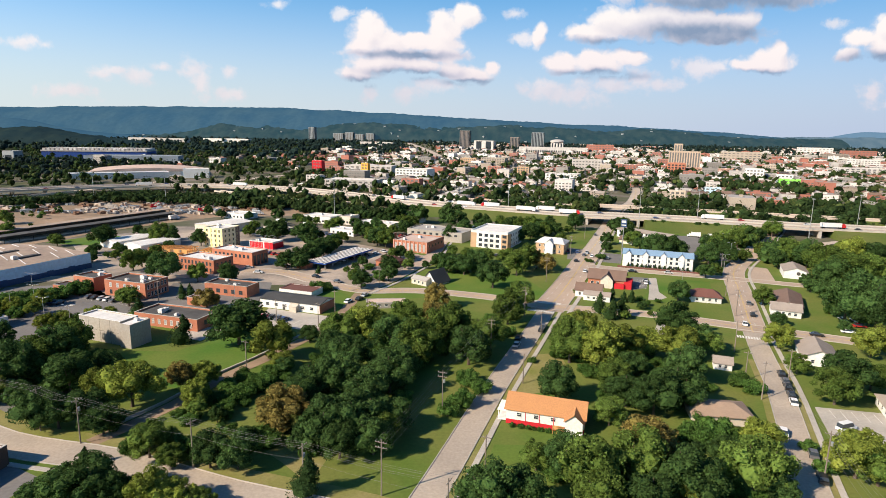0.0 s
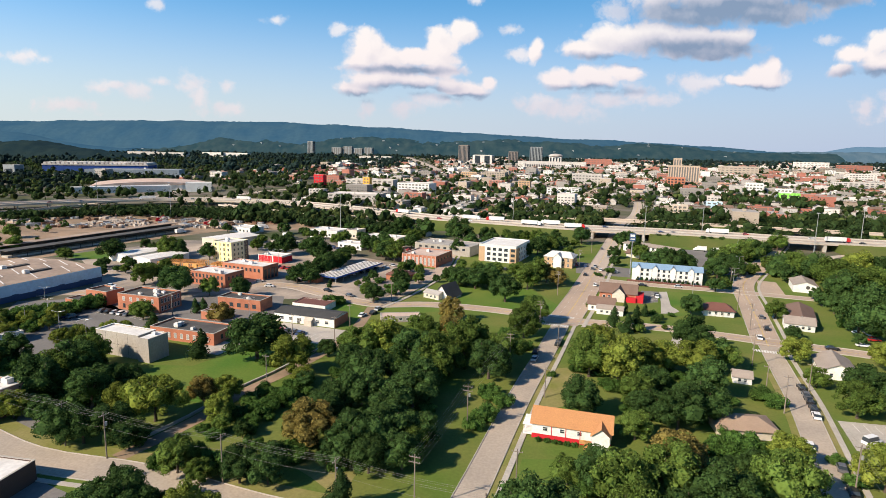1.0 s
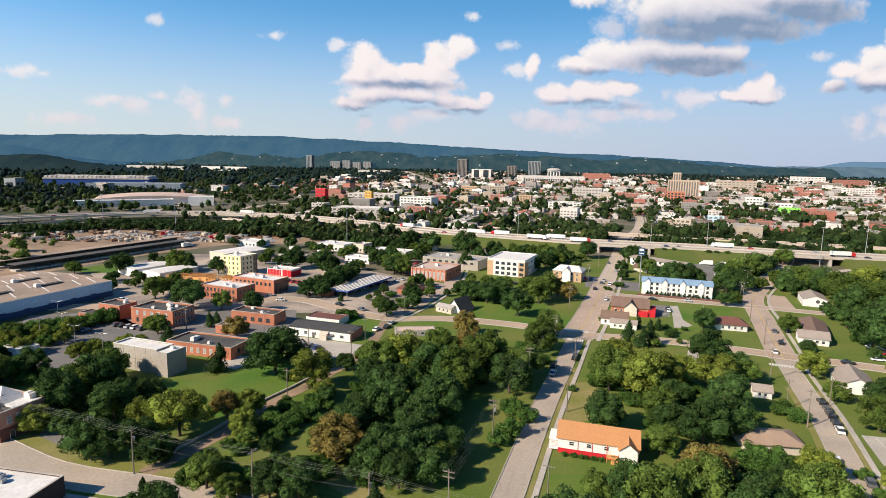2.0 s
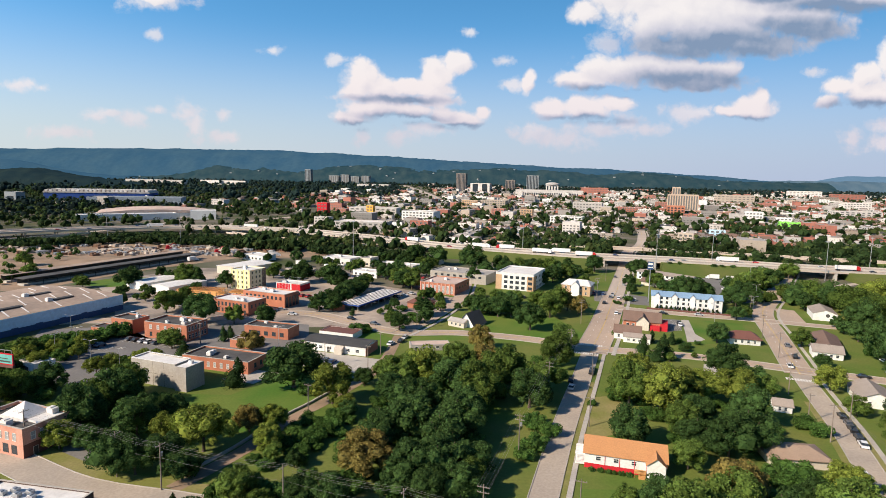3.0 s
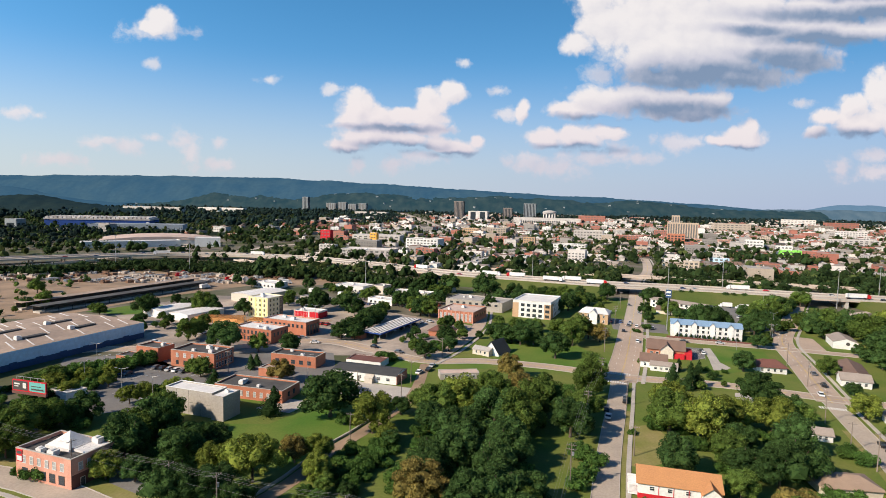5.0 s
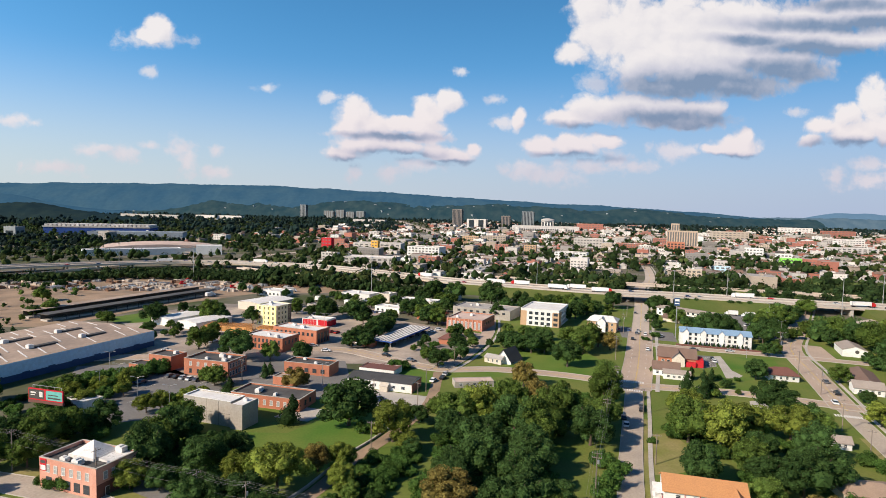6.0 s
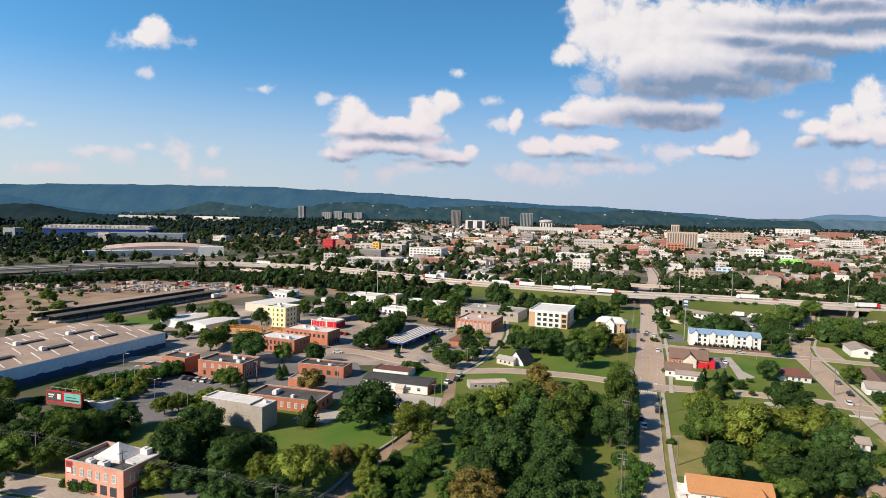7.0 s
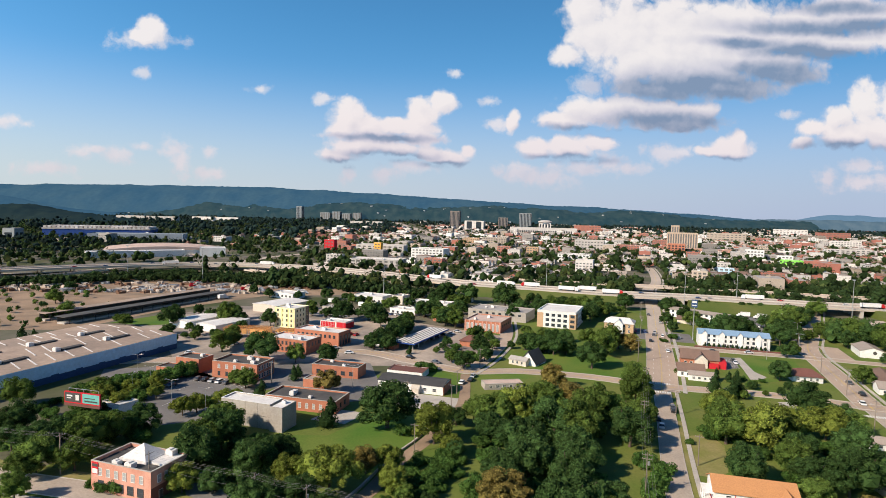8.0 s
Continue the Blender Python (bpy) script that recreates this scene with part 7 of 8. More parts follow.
tower("office_tower", "tall brown office tower with vertical window strips", 94, 2500, -15, 40, 38, 76, DARK_TOWER, 1, 7, strips=True)
tower("pale_tower", "pale square office block with two dark glazed bays", 168, 2400, -15, 78, 50, 38, FAR_WHITE, 1, 2, strips=True)
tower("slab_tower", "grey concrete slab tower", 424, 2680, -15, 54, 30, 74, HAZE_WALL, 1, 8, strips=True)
capped = tower("domed_hall", "white domed civic building with a wide flared top", 477, 2500, -15, 50, 44, 34, FAR_WHITE, 1, 4, ROOF_WHITE, strips=True)
cap = Mesh()
for z0_, z1_, r0_, r1_ in ((35, 38, 22, 30), (38, 42, 30, 29), (42, 46, 29, 19), (46, 48, 19, 6)):
    cap.tube((0, 0, z0_), (0, 0, z1_), r0_, r1_, 24)
part("dome", cap.mesh("dome", FAR_WHITE), capped, "broad white dome")
tower("office_slab", "dark brown office slab", 315, 2620, -15, 40, 30, 52, DARK_TOWER, 1, 6, strips=True)
tower("long_hall", "long low convention hall with a pale band", 395, 2150, -8, 240, 60, 22, FAR_WHITE, 1, 30, ROOF_GREY, strips=False)
tower("striped_block", "tall tan block with vertical stripes and a penthouse", 478, 1180, -24, 58, 26, 40, STRIPE_TAN, 1, 12, pane=PANE_DIM, strips=True)
tower("penthouse_block", "tan stair tower on the striped block", 478, 1215, -24, 16, 14, 54, STRIPE_TAN, 1, 3, pane=PANE_DIM, strips=True)
tower("red_block", "square red brick block", 440, 1120, -24, 32, 22, 20, BRICK, 4, 5)
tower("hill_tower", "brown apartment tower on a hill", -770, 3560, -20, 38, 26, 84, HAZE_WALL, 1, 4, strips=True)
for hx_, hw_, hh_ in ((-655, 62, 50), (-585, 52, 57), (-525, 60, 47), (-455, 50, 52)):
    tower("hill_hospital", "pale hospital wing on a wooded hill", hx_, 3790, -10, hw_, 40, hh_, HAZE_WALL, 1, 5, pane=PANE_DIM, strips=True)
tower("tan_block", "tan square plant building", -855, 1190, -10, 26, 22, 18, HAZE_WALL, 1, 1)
LANDMARKS = []
LANDMARKS += [
    ("white warehouse", 181, 890, 48, 28, 11.5, WHITE),
    ("white store", 182, 756, 28, 16, 7, FAR_WHITE),
    ("brown brick block", 88, 994, 22, 12, 14.8, BRICK_FAR),
    ("tan block", 134, 981, 20, 11, 15.5, BRICK_TAN),
    ("long red brick hall", 362, 1157, 48, 27, 13.9, BRICK_FAR),
    ("grey-roofed white hall", 284, 1167, 56, 30, 21.6, FAR_WHITE),
    ("tan brick block", 115, 1318, 54, 30, 15.8, FAR_BEIGE),
    ("brown block", 58, 1269, 35, 20, 16.4, BRICK_TAN),
    ("red brick school", 621, 2368, 103, 30, 30.5, BRICK_FAR),
    ("low red store", -4, 715, 20, 12, 8, BRICK_FAR),
    ("white apartment block", 513, 978, 27, 16, 19.2, WHITE),
    ("white terrace row", 542, 941, 23, 13, 12.4, WHITE),
]
LANDMARKS += [
    ("white hospital wing", 1654, 2663, 137, 30, 29.6, FAR_WHITE),
    ("long white apartments", 889, 1784, 106, 30, 26.4, FAR_BEIGE),
    ("tan stone house", 254, 637, 16, 9, 12, FAR_BEIGE),
    ("low pinkish warehouse", 510, 1137, 93, 30, 10.5, SALMON),
    ("pale blue-grey store", 340, 743, 19, 11, 7, WALL_BLUEGREY),
    ("white and dark glass lofts", -106, 712, 63, 30, 12.3, FAR_WHITE),
    ("red brick lofts", -37, 737, 24, 13, 12.3, BRICK_FAR),
    ("large white warehouse conversion", -40, 874, 50, 29, 16, WHITE),
    ("pale storage block", -119, 988, 81, 30, 13.5, FAR_WHITE),
    ("orange storage tower", -123, 954, 12, 8, 18.6, ORANGE_WALL),
    ("bright red storage tower", -202, 971, 18, 10, 20.6, RED),
    ("white motel block", -168, 786, 21, 12, 10.9, FAR_WHITE),
]
LANDMARKS += [
    ("bright green store", 520, 888, 29, 17, 9.2, GREEN_BRIGHT),
    ("red brick warehouse", 533, 1407, 47, 27, 15.7, BRICK_FAR),
    ("white office block", 363, 1063, 31, 18, 11.9, FAR_WHITE),
    ("white distribution hall", -299, 2736, 153, 30, 20, FAR_WHITE),
    ("white distribution hall", -1300, 2755, 300, 30, 20, FAR_WHITE),
    ("white distribution hall", -1040, 2900, 240, 30, 20, FAR_WHITE),
    ("tan block", 1342, 2043, 69, 30, 19.1, FAR_BEIGE),
    ("white block", 1063, 1508, 64, 30, 19.7, FAR_WHITE),
    ("red brick block", 1600, 2305, 117, 30, 25.7, BRICK_FAR),
    ("white store", 805, 1147, 85, 30, 14.9, FAR_WHITE),
]
for txt, lx, ly, lw, ld, lh_, wm in LANDMARKS:
    turn_ = -21 if lw < 60 else -12
    cols_, rows_ = max(2, min(9, int(lw / 5))), 0 if "distribution" in txt else max(1, min(4, int(lh_ / 3.4)))
    b_ = flat_block("town_block", txt + " with a flat roof in the town", "building", lx, ly, turn_, lw, ld, lh_, wm, FAR_WHITE if wm in (WHITE, OFFWHITE, FAR_WHITE) else ROOF_GREY, 0.7, units=2, seed=int(lw))
    for s_ in range(rows_):
        windows(b_, "front", lw, ld, cols_, 1.2 + s_ * lh_ / rows_, lw / cols_ * 0.55, min(1.9, lh_ / rows_ * 0.5), 0.8, FRAME_DARK, PANE_DIM)
        windows(b_, "left", lw, ld, max(2, cols_ // 2), 1.2 + s_ * lh_ / rows_, ld / max(2, cols_ // 2) * 0.5, min(1.9, lh_ / rows_ * 0.5), 0.8, FRAME_DARK, PANE_DIM)

blue = thing("blue_plant", "vast blue-clad plant with a white serrated roof", "factory", -735, 1290, 12)
me = Mesh()
me.box(-100, -40, 0, 100, 40, 17)
part("wall", me.mesh("wall", BLUE_BRIGHT), blue)
me = Mesh()
me.box(-101, -41, 17, 101, 41, 20)
part("roof_edge", me.mesh("roof_edge", FAR_WHITE), blue)
for i in range(24):
    if i == 0:
        me = Mesh()
        me.box(-2.7, -38, 0, 2.7, 38, 3.5)
        saw = me.mesh("roof_monitor", FAR_WHITE)
    part("roof_monitor", saw, blue, at=(-96 + i * 8.3, 0, 20))
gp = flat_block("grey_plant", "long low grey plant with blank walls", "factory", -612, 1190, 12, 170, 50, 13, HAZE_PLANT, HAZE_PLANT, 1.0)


def vaulted_depot(x, y, turn, w, d, h, rise):
    b = thing("vaulted_depot", "broad white depot under a low curved tan roof", "warehouse", x, y, turn)
    me = Mesh()
    me.box(-w / 2, -d / 2, 0, w / 2, d / 2, h)
    part("wall", me.mesh("wall", WHITE), b)
    r_ = Mesh()
    n = 14
    prof = [(-w / 2 - 1 + (w + 2) * i / n, h + rise * math.sin(math.pi * i / n) ** 0.8) for i in range(n + 1)]
    for (x0, z0), (x1, z1) in zip(prof, prof[1:]):
        r_.face([(x0, -d / 2 - 1, z0), (x1, -d / 2 - 1, z1), (x1, d / 2 + 1, z1), (x0, d / 2 + 1, z0)])
    r_.face([(px_, -d / 2 - 1, pz_) for px_, pz_ in prof])
    r_.face([(px_, d / 2 + 1, pz_) for px_, pz_ in prof[::-1]])
    part("roof", r_.mesh("roof", PINK_ROOF), b)


vaulted_depot(-440, 895, 24, 150, 90, 7, 5)
flat_block("pale_depot", "long white depot annex with a flat roof", "warehouse", -440, 812, 34, 120, 22, 8, WHITE, ROOF_WHITE, 0.6, WHITE)
flat_block("pale_depot", "white square depot block with a flat roof", "warehouse", -352, 852, 20, 34, 26, 12, WHITE, ROOF_WHITE, 0.6, WHITE)


def estate():
    """Rows of alike red-brown houses beyond the motorway."""
    base = None
    for i in range(9):
        for j in range(7):
            x, y = -345 + i * 26 + j * 9, 1390 + j * 52 + i * 9
            if base is None:
                me = Mesh()
                block_into(me, 0, 0, 0, 15, 10, 5.5, True)
                base = thing("estate_house", "dull red brick house of a housing estate", "house", x, y, -15, 0, "housing estate", me.mesh("estate_house", BRICK_FAR, SHINGLE_MAROON, PANE))
            else:
                copy_thing(base, pose(x, y, 0, 0, 0, -15))


FAR_WALLS = [FAR_WHITE, FAR_GREY, BRICK_FAR, FAR_BEIGE, FAR_WHITE, BRICK_FAR, FAR_WHITE, WHITE]
FAR_ROOFS = [FAR_WHITE, ROOF_GREY, ROOF_DARK, SHINGLE_GREY, ROOF_GREY, SHINGLE_BROWN, SHINGLE_BROWN]
FAR_TEXT = {"white_paint": "white", "dull_white_render": "dull white", "dull_beige_render": "dull beige", "dull_grey_render": "dull grey", "beige_stucco": "beige", "red_brick": "red brick", "dull_red_brick": "dull red brick", "grey_render": "grey", "tan_brick": "tan brick"}


def block_into(me, x, y, turn, w, d, h, gable, windows_mat=2):
    """One plain town building into a mesh: walls 0, roof 1, window strips 2."""
    me.box(-w / 2, -d / 2, 0, w / 2, d / 2, h, 0, turn, (x, y))
    c, s = math.cos(radians(turn)), math.sin(radians(turn))

    def g(a, b, z):
        return (x + a * c - b * s, y + a * s + b * c, z)
    if gable:
        r = min(w, d) * 0.28
        e = 0.5
        q = [g(-w / 2 - e, -d / 2 - e, h), g(w / 2 + e, -d / 2 - e, h), g(w / 2 + e, d / 2 + e, h), g(-w / 2 - e, d / 2 + e, h), g(-w / 2 - e, 0, h + r), g(w / 2 + e, 0, h + r)]
        me.face([q[0], q[1], q[5], q[4]], 1)
        me.face([q[2], q[3], q[4], q[5]], 1)
        me.face([q[1], q[2], q[5]], 0)
        me.face([q[3], q[0], q[4]], 0)
    else:
        me.box(-w / 2 + 0.4, -d / 2 + 0.4, h, w / 2 - 0.4, d / 2 - 0.4, h + 0.15, 1, turn, (x, y))
        me.box(-w * 0.1, -1.5, h + 0.15, w * 0.1 + 1, 1.5, h + 1.6, 0, turn, (x, y))
    for k in range(max(1, int(h / 3.4))):
        z = 1.0 + 3.3 * k
        if z + 1.4 > h:
            break
        n = max(2, int(w / 4))
        for i in range(n):
            u = -w / 2 + (i + 0.5) * w / n
            me.face([g(u - w / n * 0.28, -d / 2 - 0.06, z), g(u + w / n * 0.28, -d / 2 - 0.06, z), g(u + w / n * 0.28, -d / 2 - 0.06, z + 1.5), g(u - w / n * 0.28, -d / 2 - 0.06, z + 1.5)], windows_mat)


estate()


def far_town():
    r = random.Random(77)
    c, s = math.cos(radians(-21)), math.sin(radians(-21))
    places = []
    for i in range(-26, 40):
        for j in range(0, 62):
            u, v = i * 34 + r.uniform(-9, 9), 560 + j * 30 + r.uniform(-8, 8)
            x, y = u * c - (v - 560) * s * 1.0 * 1.0 + 60, 560 + (u * s + (v - 560) * c)
            if abs(x + 20) > y * 0.95 or y < 520 or y > 2300:
                continue
            if not clear_of_motorway((x, y), 60) or not clear_of_avenue((x, y), 16) or not clear_of_valley((x, y), 36):
                continue
            if x < -190 and y < 1050 or x < -60 - (y - 560) * 0.25 and r.random() < 0.72:
                continue
            if x > 60 and y < 640 and r.random() < 0.6:
                continue
            if any(abs(x - q[1]) < q[3] * 0.6 + 12 and abs(y - q[2]) < q[4] * 0.6 + 14 for q in LANDMARKS):
                continue
            places.append((x, y))
    places.sort(key=lambda p: p[1])
    near, stuff = 0, {}
    for x, y in places:
        q = r.random()
        if q < 0.10:
            continue
        if q < 0.62:
            w, d, h, gable = r.uniform(9, 16), r.uniform(8, 12), r.uniform(3.2, 6), True
        elif q < 0.93:
            w, d, h, gable = r.uniform(16, 32), r.uniform(12, 24), r.uniform(4, 9), False
        else:
            w, d, h, gable = r.uniform(20, 34), r.uniform(14, 22), r.uniform(10, 18), False
        wall, roof = r.choice(FAR_WALLS), r.choice(FAR_ROOFS[2:] if gable else FAR_ROOFS)
        turn = -21 + r.choice((0, 90)) + r.uniform(-3, 3)
        if near < 280:
            me = Mesh()
            block_into(me, 0, 0, 0, w, d, h, gable)
            kind = "house" if gable else "building"
            t = thing("town_house" if gable else "town_building", "%s %s in the town" % (FAR_TEXT[wall.name], "gabled house" if gable else "flat-roofed building"), kind, x, y, turn, 0, "town buildings", me.mesh("town_house", wall, roof, PANE_DIM))
            near += 1
        else:
            stuff.setdefault((wall, roof), []).append((x, y, turn, w, d, h, gable))
    for (wall, roof), rows in stuff.items():
        me = Mesh()
        for row in rows:
            block_into(me, *row)
        tagged(new("distant_blocks", me.mesh("distant_blocks", wall, roof, PANE_DIM)), "distant %s town blocks" % FAR_TEXT[wall.name], "buildings", "", "stuff")
    return places


town_places = far_town()


JUNCTION = np.concatenate([curve([(-300, 690), (-285, 760), (-270, 840), (-235, 930), (-215, 1010)]), curve([(-380, 680), (-370, 800), (-420, 950), (-520, 1150)]), curve(VALLEY)])


def town_trees():
    r = random.Random(5)
    got = {0: [], 1: []}
    for _ in range(15000):
        y = 520 + 3200 * r.random() ** 1.4
        x = -20 + r.uniform(-0.98, 0.98) * y
        if not clear_of_motorway((x, y), 24) or not clear_of_avenue((x, y), 11):
            continue
        n = noise.noise(Vector((x / 130, y / 130, 3.1)))
        if n < -0.02 and r.random() < 0.75:
            continue
        if -480 < x < -200 and y < 640 or math.hypot(x + 425, y - 870) < 100 or min(np.hypot(JUNCTION[:, 0] - x, JUNCTION[:, 1] - y)) < 16:
            continue
        got[r.random() < 0.4].append((x, y))
    far_trees("town_trees", got[0], LEAF_FAR, "dark green trees among the town blocks", (8, 15), 41, lumps=2, leaves=22)
    far_trees("town_trees", got[1], LEAF_FAR_OLIVE, "olive green trees among the town blocks", (7, 13), 42, lumps=2, leaves=22)


town_trees()

for x, y in ((193, 441), (199, 439.5), (206, 437.5), (213, 435.5), (221, 433.5), (163, 451), (170, 449), (177, 447)):
    tree(x, y, 5.2, "dark", 1.6, group="round trees on the embankment")

# thick woods on the low ground in the far left
woods = scatter([(-1500, 1350), (-900, 1450), (-300, 1300), (-120, 1800), (-250, 3600), (-2400, 3600)], 1300, 51, 14)
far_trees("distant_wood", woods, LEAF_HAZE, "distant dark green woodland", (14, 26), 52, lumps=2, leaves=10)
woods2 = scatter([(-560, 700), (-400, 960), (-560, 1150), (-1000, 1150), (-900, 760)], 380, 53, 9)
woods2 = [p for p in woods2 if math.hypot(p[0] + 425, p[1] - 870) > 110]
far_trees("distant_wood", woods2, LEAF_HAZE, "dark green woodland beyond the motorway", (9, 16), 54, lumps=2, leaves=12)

def outer_woods():
    """Wooded suburbs between the last blocks and the hills, with pale houses among the trees."""
    r = random.Random(88)
    trees_, homes = [], {FAR_WHITE: Mesh(), BRICK_FAR: Mesh(), FAR_GREY: Mesh()}
    for j in range(44):
        y = 2100 + j * 42
        for i in range(-100, 110):
            x = i * 36 + r.uniform(-14, 14) + (j % 2) * 18
            if not clear_of_valley((x, y), 60) or x < -0.12 * y or x > y * 0.86 or r.random() < (0.35 if y < 2400 else 0.12):
                continue
            if noise.noise(Vector((x / 260, y / 260, 8.8))) > (0.02 if y < 2900 else 0.3):
                if r.random() < 0.75:
                    block_into(homes[r.choice(list(homes))], x, y + r.uniform(-14, 14), -21 + r.choice((0, 90)), r.uniform(12, 34), r.uniform(10, 18), r.uniform(5, 13), False)
                continue
            trees_.append((x, y + r.uniform(-16, 16)))
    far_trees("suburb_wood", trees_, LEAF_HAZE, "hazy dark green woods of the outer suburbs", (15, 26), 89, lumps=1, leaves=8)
    for m, me in homes.items():
        tagged(new("suburb_houses", me.mesh("suburb_houses", m, FAR_WHITE, PANE_DIM)), "scattered %s houses among distant woods" % FAR_TEXT[m.name], "buildings", "", "stuff")


outer_woods()


def hillside_houses(hill, n, seed, lo, hi):
    """Pale houses scattered over the front slope of a hill."""
    r = random.Random(seed)
    vs = [v.co for v in hill.data.vertices]
    front = [v for v in vs[:len(vs) // 2] if v.z > 18 and lo < v.x < hi]
    me = Mesh()
    for v in r.sample(front, n):
        w, d, h = r.uniform(8, 18), r.uniform(8, 14), r.uniform(2, 4)
        me.box(-w / 2, -d / 2, v.z - 10, w / 2, d / 2, v.z + h * 0.7, 0, r.uniform(-40, 10), (v.x, v.y))
    tagged(new("hillside_houses", me.mesh("hillside_houses", HAZE_WALL)), "pale distant houses on the wooded slope", "buildings", "", "stuff")


hillside_houses(TOWN_HILLS, 34, 17, -2000, 2000)


# ---- poles, wires and lamps ----
def pole_meshes():
    me = Mesh()
    me.tube((0, 0, 0), (0, 0, 11.0), 0.17, 0.11, 8)
    arm = Mesh()
    arm.box(-1.2, -0.06, 0, 1.2, 0.06, 0.13)
    ins = Mesh()
    ins.tube((0, 0, 0), (0, 0, 0.22), 0.06, 0.04, 6)
    can = Mesh()
    can.tube((0, 0, 0), (0, 0, 0.9), 0.26, 0.26, 10)
    return me.mesh("post", POLE_WOOD), arm.mesh("crossarm", POLE_WOOD), ins.mesh("insulator", STEEL), can.mesh("transformer", STEEL)


POLE, ARM, INSULATOR, TRANSFORMER = pole_meshes()


def utility_pole(x, y, turn=0.0, height=11.0, arms=1, can=False):
    p = thing("utility_pole", "weathered wooden utility pole with crossarms", "utility pole", x, y, turn, 0, "utility poles")
    post_ = part("post", POLE, p)
    post_.scale = (1, 1, height / 11.0)
    for k in range(arms):
        a = part("crossarm", ARM, p, at=(0, -0.16, height - 0.6 - 1.1 * k))
        for u in (-1.1, -0.5, 0.5, 1.1):
            part("insulator", INSULATOR, a, at=(u, 0, 0.13))
    if can:
        part("transformer", TRANSFORMER, p, at=(0.42, 0, height - 3.2))
    return p


def wire(a, b, sag=0.6):
    cu = bpy.data.curves.new("wire", "CURVE")
    cu.dimensions, cu.bevel_depth, cu.bevel_resolution = "3D", 0.015, 0
    s = cu.splines.new("POLY")
    s.points.add(12)
    for i in range(13):
        t = i / 12
        p = Vector(a).lerp(Vector(b), t)
        s.points[i].co = (p.x, p.y, p.z - 4 * sag * t * (1 - t), 1)
    cu.materials.append(WIRE)
    return tagged(new("power_line", cu), "thin sagging power line between poles", "cable", "power lines")


def pole_line(places, turn, arms=1, height=11.0, offsets=(-1.1, -0.5, 0.5, 1.1)):
    c, s = math.cos(radians(turn)), math.sin(radians(turn))
    for i, (x, y) in enumerate(places):
        utility_pole(x, y, turn, height, arms, i % 2 == 1)
    for (x0, y0), (x1, y1) in zip(places, places[1:]):
        for o in offsets:
            wire((x0 + o * c, y0 + o * s, height - 0.3), (x1 + o * c, y1 + o * s, height - 0.3), 0.7)
        wire((x0, y0, height - 3.4), (x1, y1, height - 3.4), 0.6)


pole_line([(-213, 168), (-178, 157), (-148.5, 149.5), (-121, 138.5), (-92.5, 126.8), (-80, 121.5), (-51, 112.5), (-26, 104), (2, 93)], 65)
pole_line([(-10.8, 104), (1.0, 138), (16.5, 180), (33, 221)], -20, 2, 12.0)
pole_line([(51, 277), (76, 340), (98, 398)], -20, 2, 12.0)
pole_line([(88, 150), (81, 112), (74, 88)], -22, 1, 11.0)
pole_line([(98, 186), (118, 226), (128, 256), (146, 300)], -22, 1, 11.0)
for x, y in ((-57, 165), (-50, 183), (-44, 205), (-41, 222), (-36, 262), (-28, 262), (10, 112), (24, 158), (36, 200), (90, 163), (104, 165), (-115, 233), (-60, 208)):
    utility_pole(x, y, -21, 9.0, 1)


def street_lamp(x, y, turn, height=9.0, arms=1):
    key = ("lamp", height)
    if key not in SHARED:
        me = Mesh()
        me.tube((0, 0, 0), (0, 0, height), 0.11, 0.07, 8)
        a = Mesh()
        a.tube((0, 0, height - 0.1), (1.8, 0, height + 0.35), 0.05, 0.04, 6)
        h = Mesh()
        h.box(1.6, -0.16, height + 0.28, 2.4, 0.16, height + 0.44)
        SHARED[key] = me.mesh("post", STEEL), a.mesh("arm", STEEL), h.mesh("lamp_head", STEEL)
    l = thing("street_lamp", "grey steel street lamp", "street lamp", x, y, turn, 0, "street lamps")
    for i, m in enumerate(SHARED[key]):
        for k in range(arms if i else 1):
            part(("post", "arm", "lamp_head")[i], m, l, turn=180 * k)


for x, y, a in ((-158, 222, 0), (-143, 205, 0), (-128, 196, 0), (-171, 240, 0), (-160, 212, 90), (-82, 228, 0), (-100, 338, 0), (120, 285, 0), (150, 305, 0)):
    street_lamp(x, y, a, 9.0, 2)
for x, y, a in ((176, 360, 0), (199, 400, 0), (165, 330, 0)):
    street_lamp(x, y, a, 11.0, 2)


def mast(x, y, h):
    me = Mesh()
    me.tube((0, 0, 0), (0, 0, h), 0.32, 0.14, 10)
    t = thing("light_mast", "tall slender steel light mast", "mast", x, y, 0, 0, "motorway light masts")
    part("pole", me.mesh("pole", STEEL), t)
    hd = Mesh()
    hd.tube((0, 0, h), (0, 0, h + 0.5), 1.2, 1.2, 12)
    part("lamp_ring", hd.mesh("lamp_ring", STEEL), t)


for x, y, h in ((-84, 460, 32), (-255, 545, 32), (-330, 560, 32), (150, 445, 28), (205, 470, 28), (262, 415, 28), (320, 450, 28), (60, 530, 28)):
    mast(x, y, h)


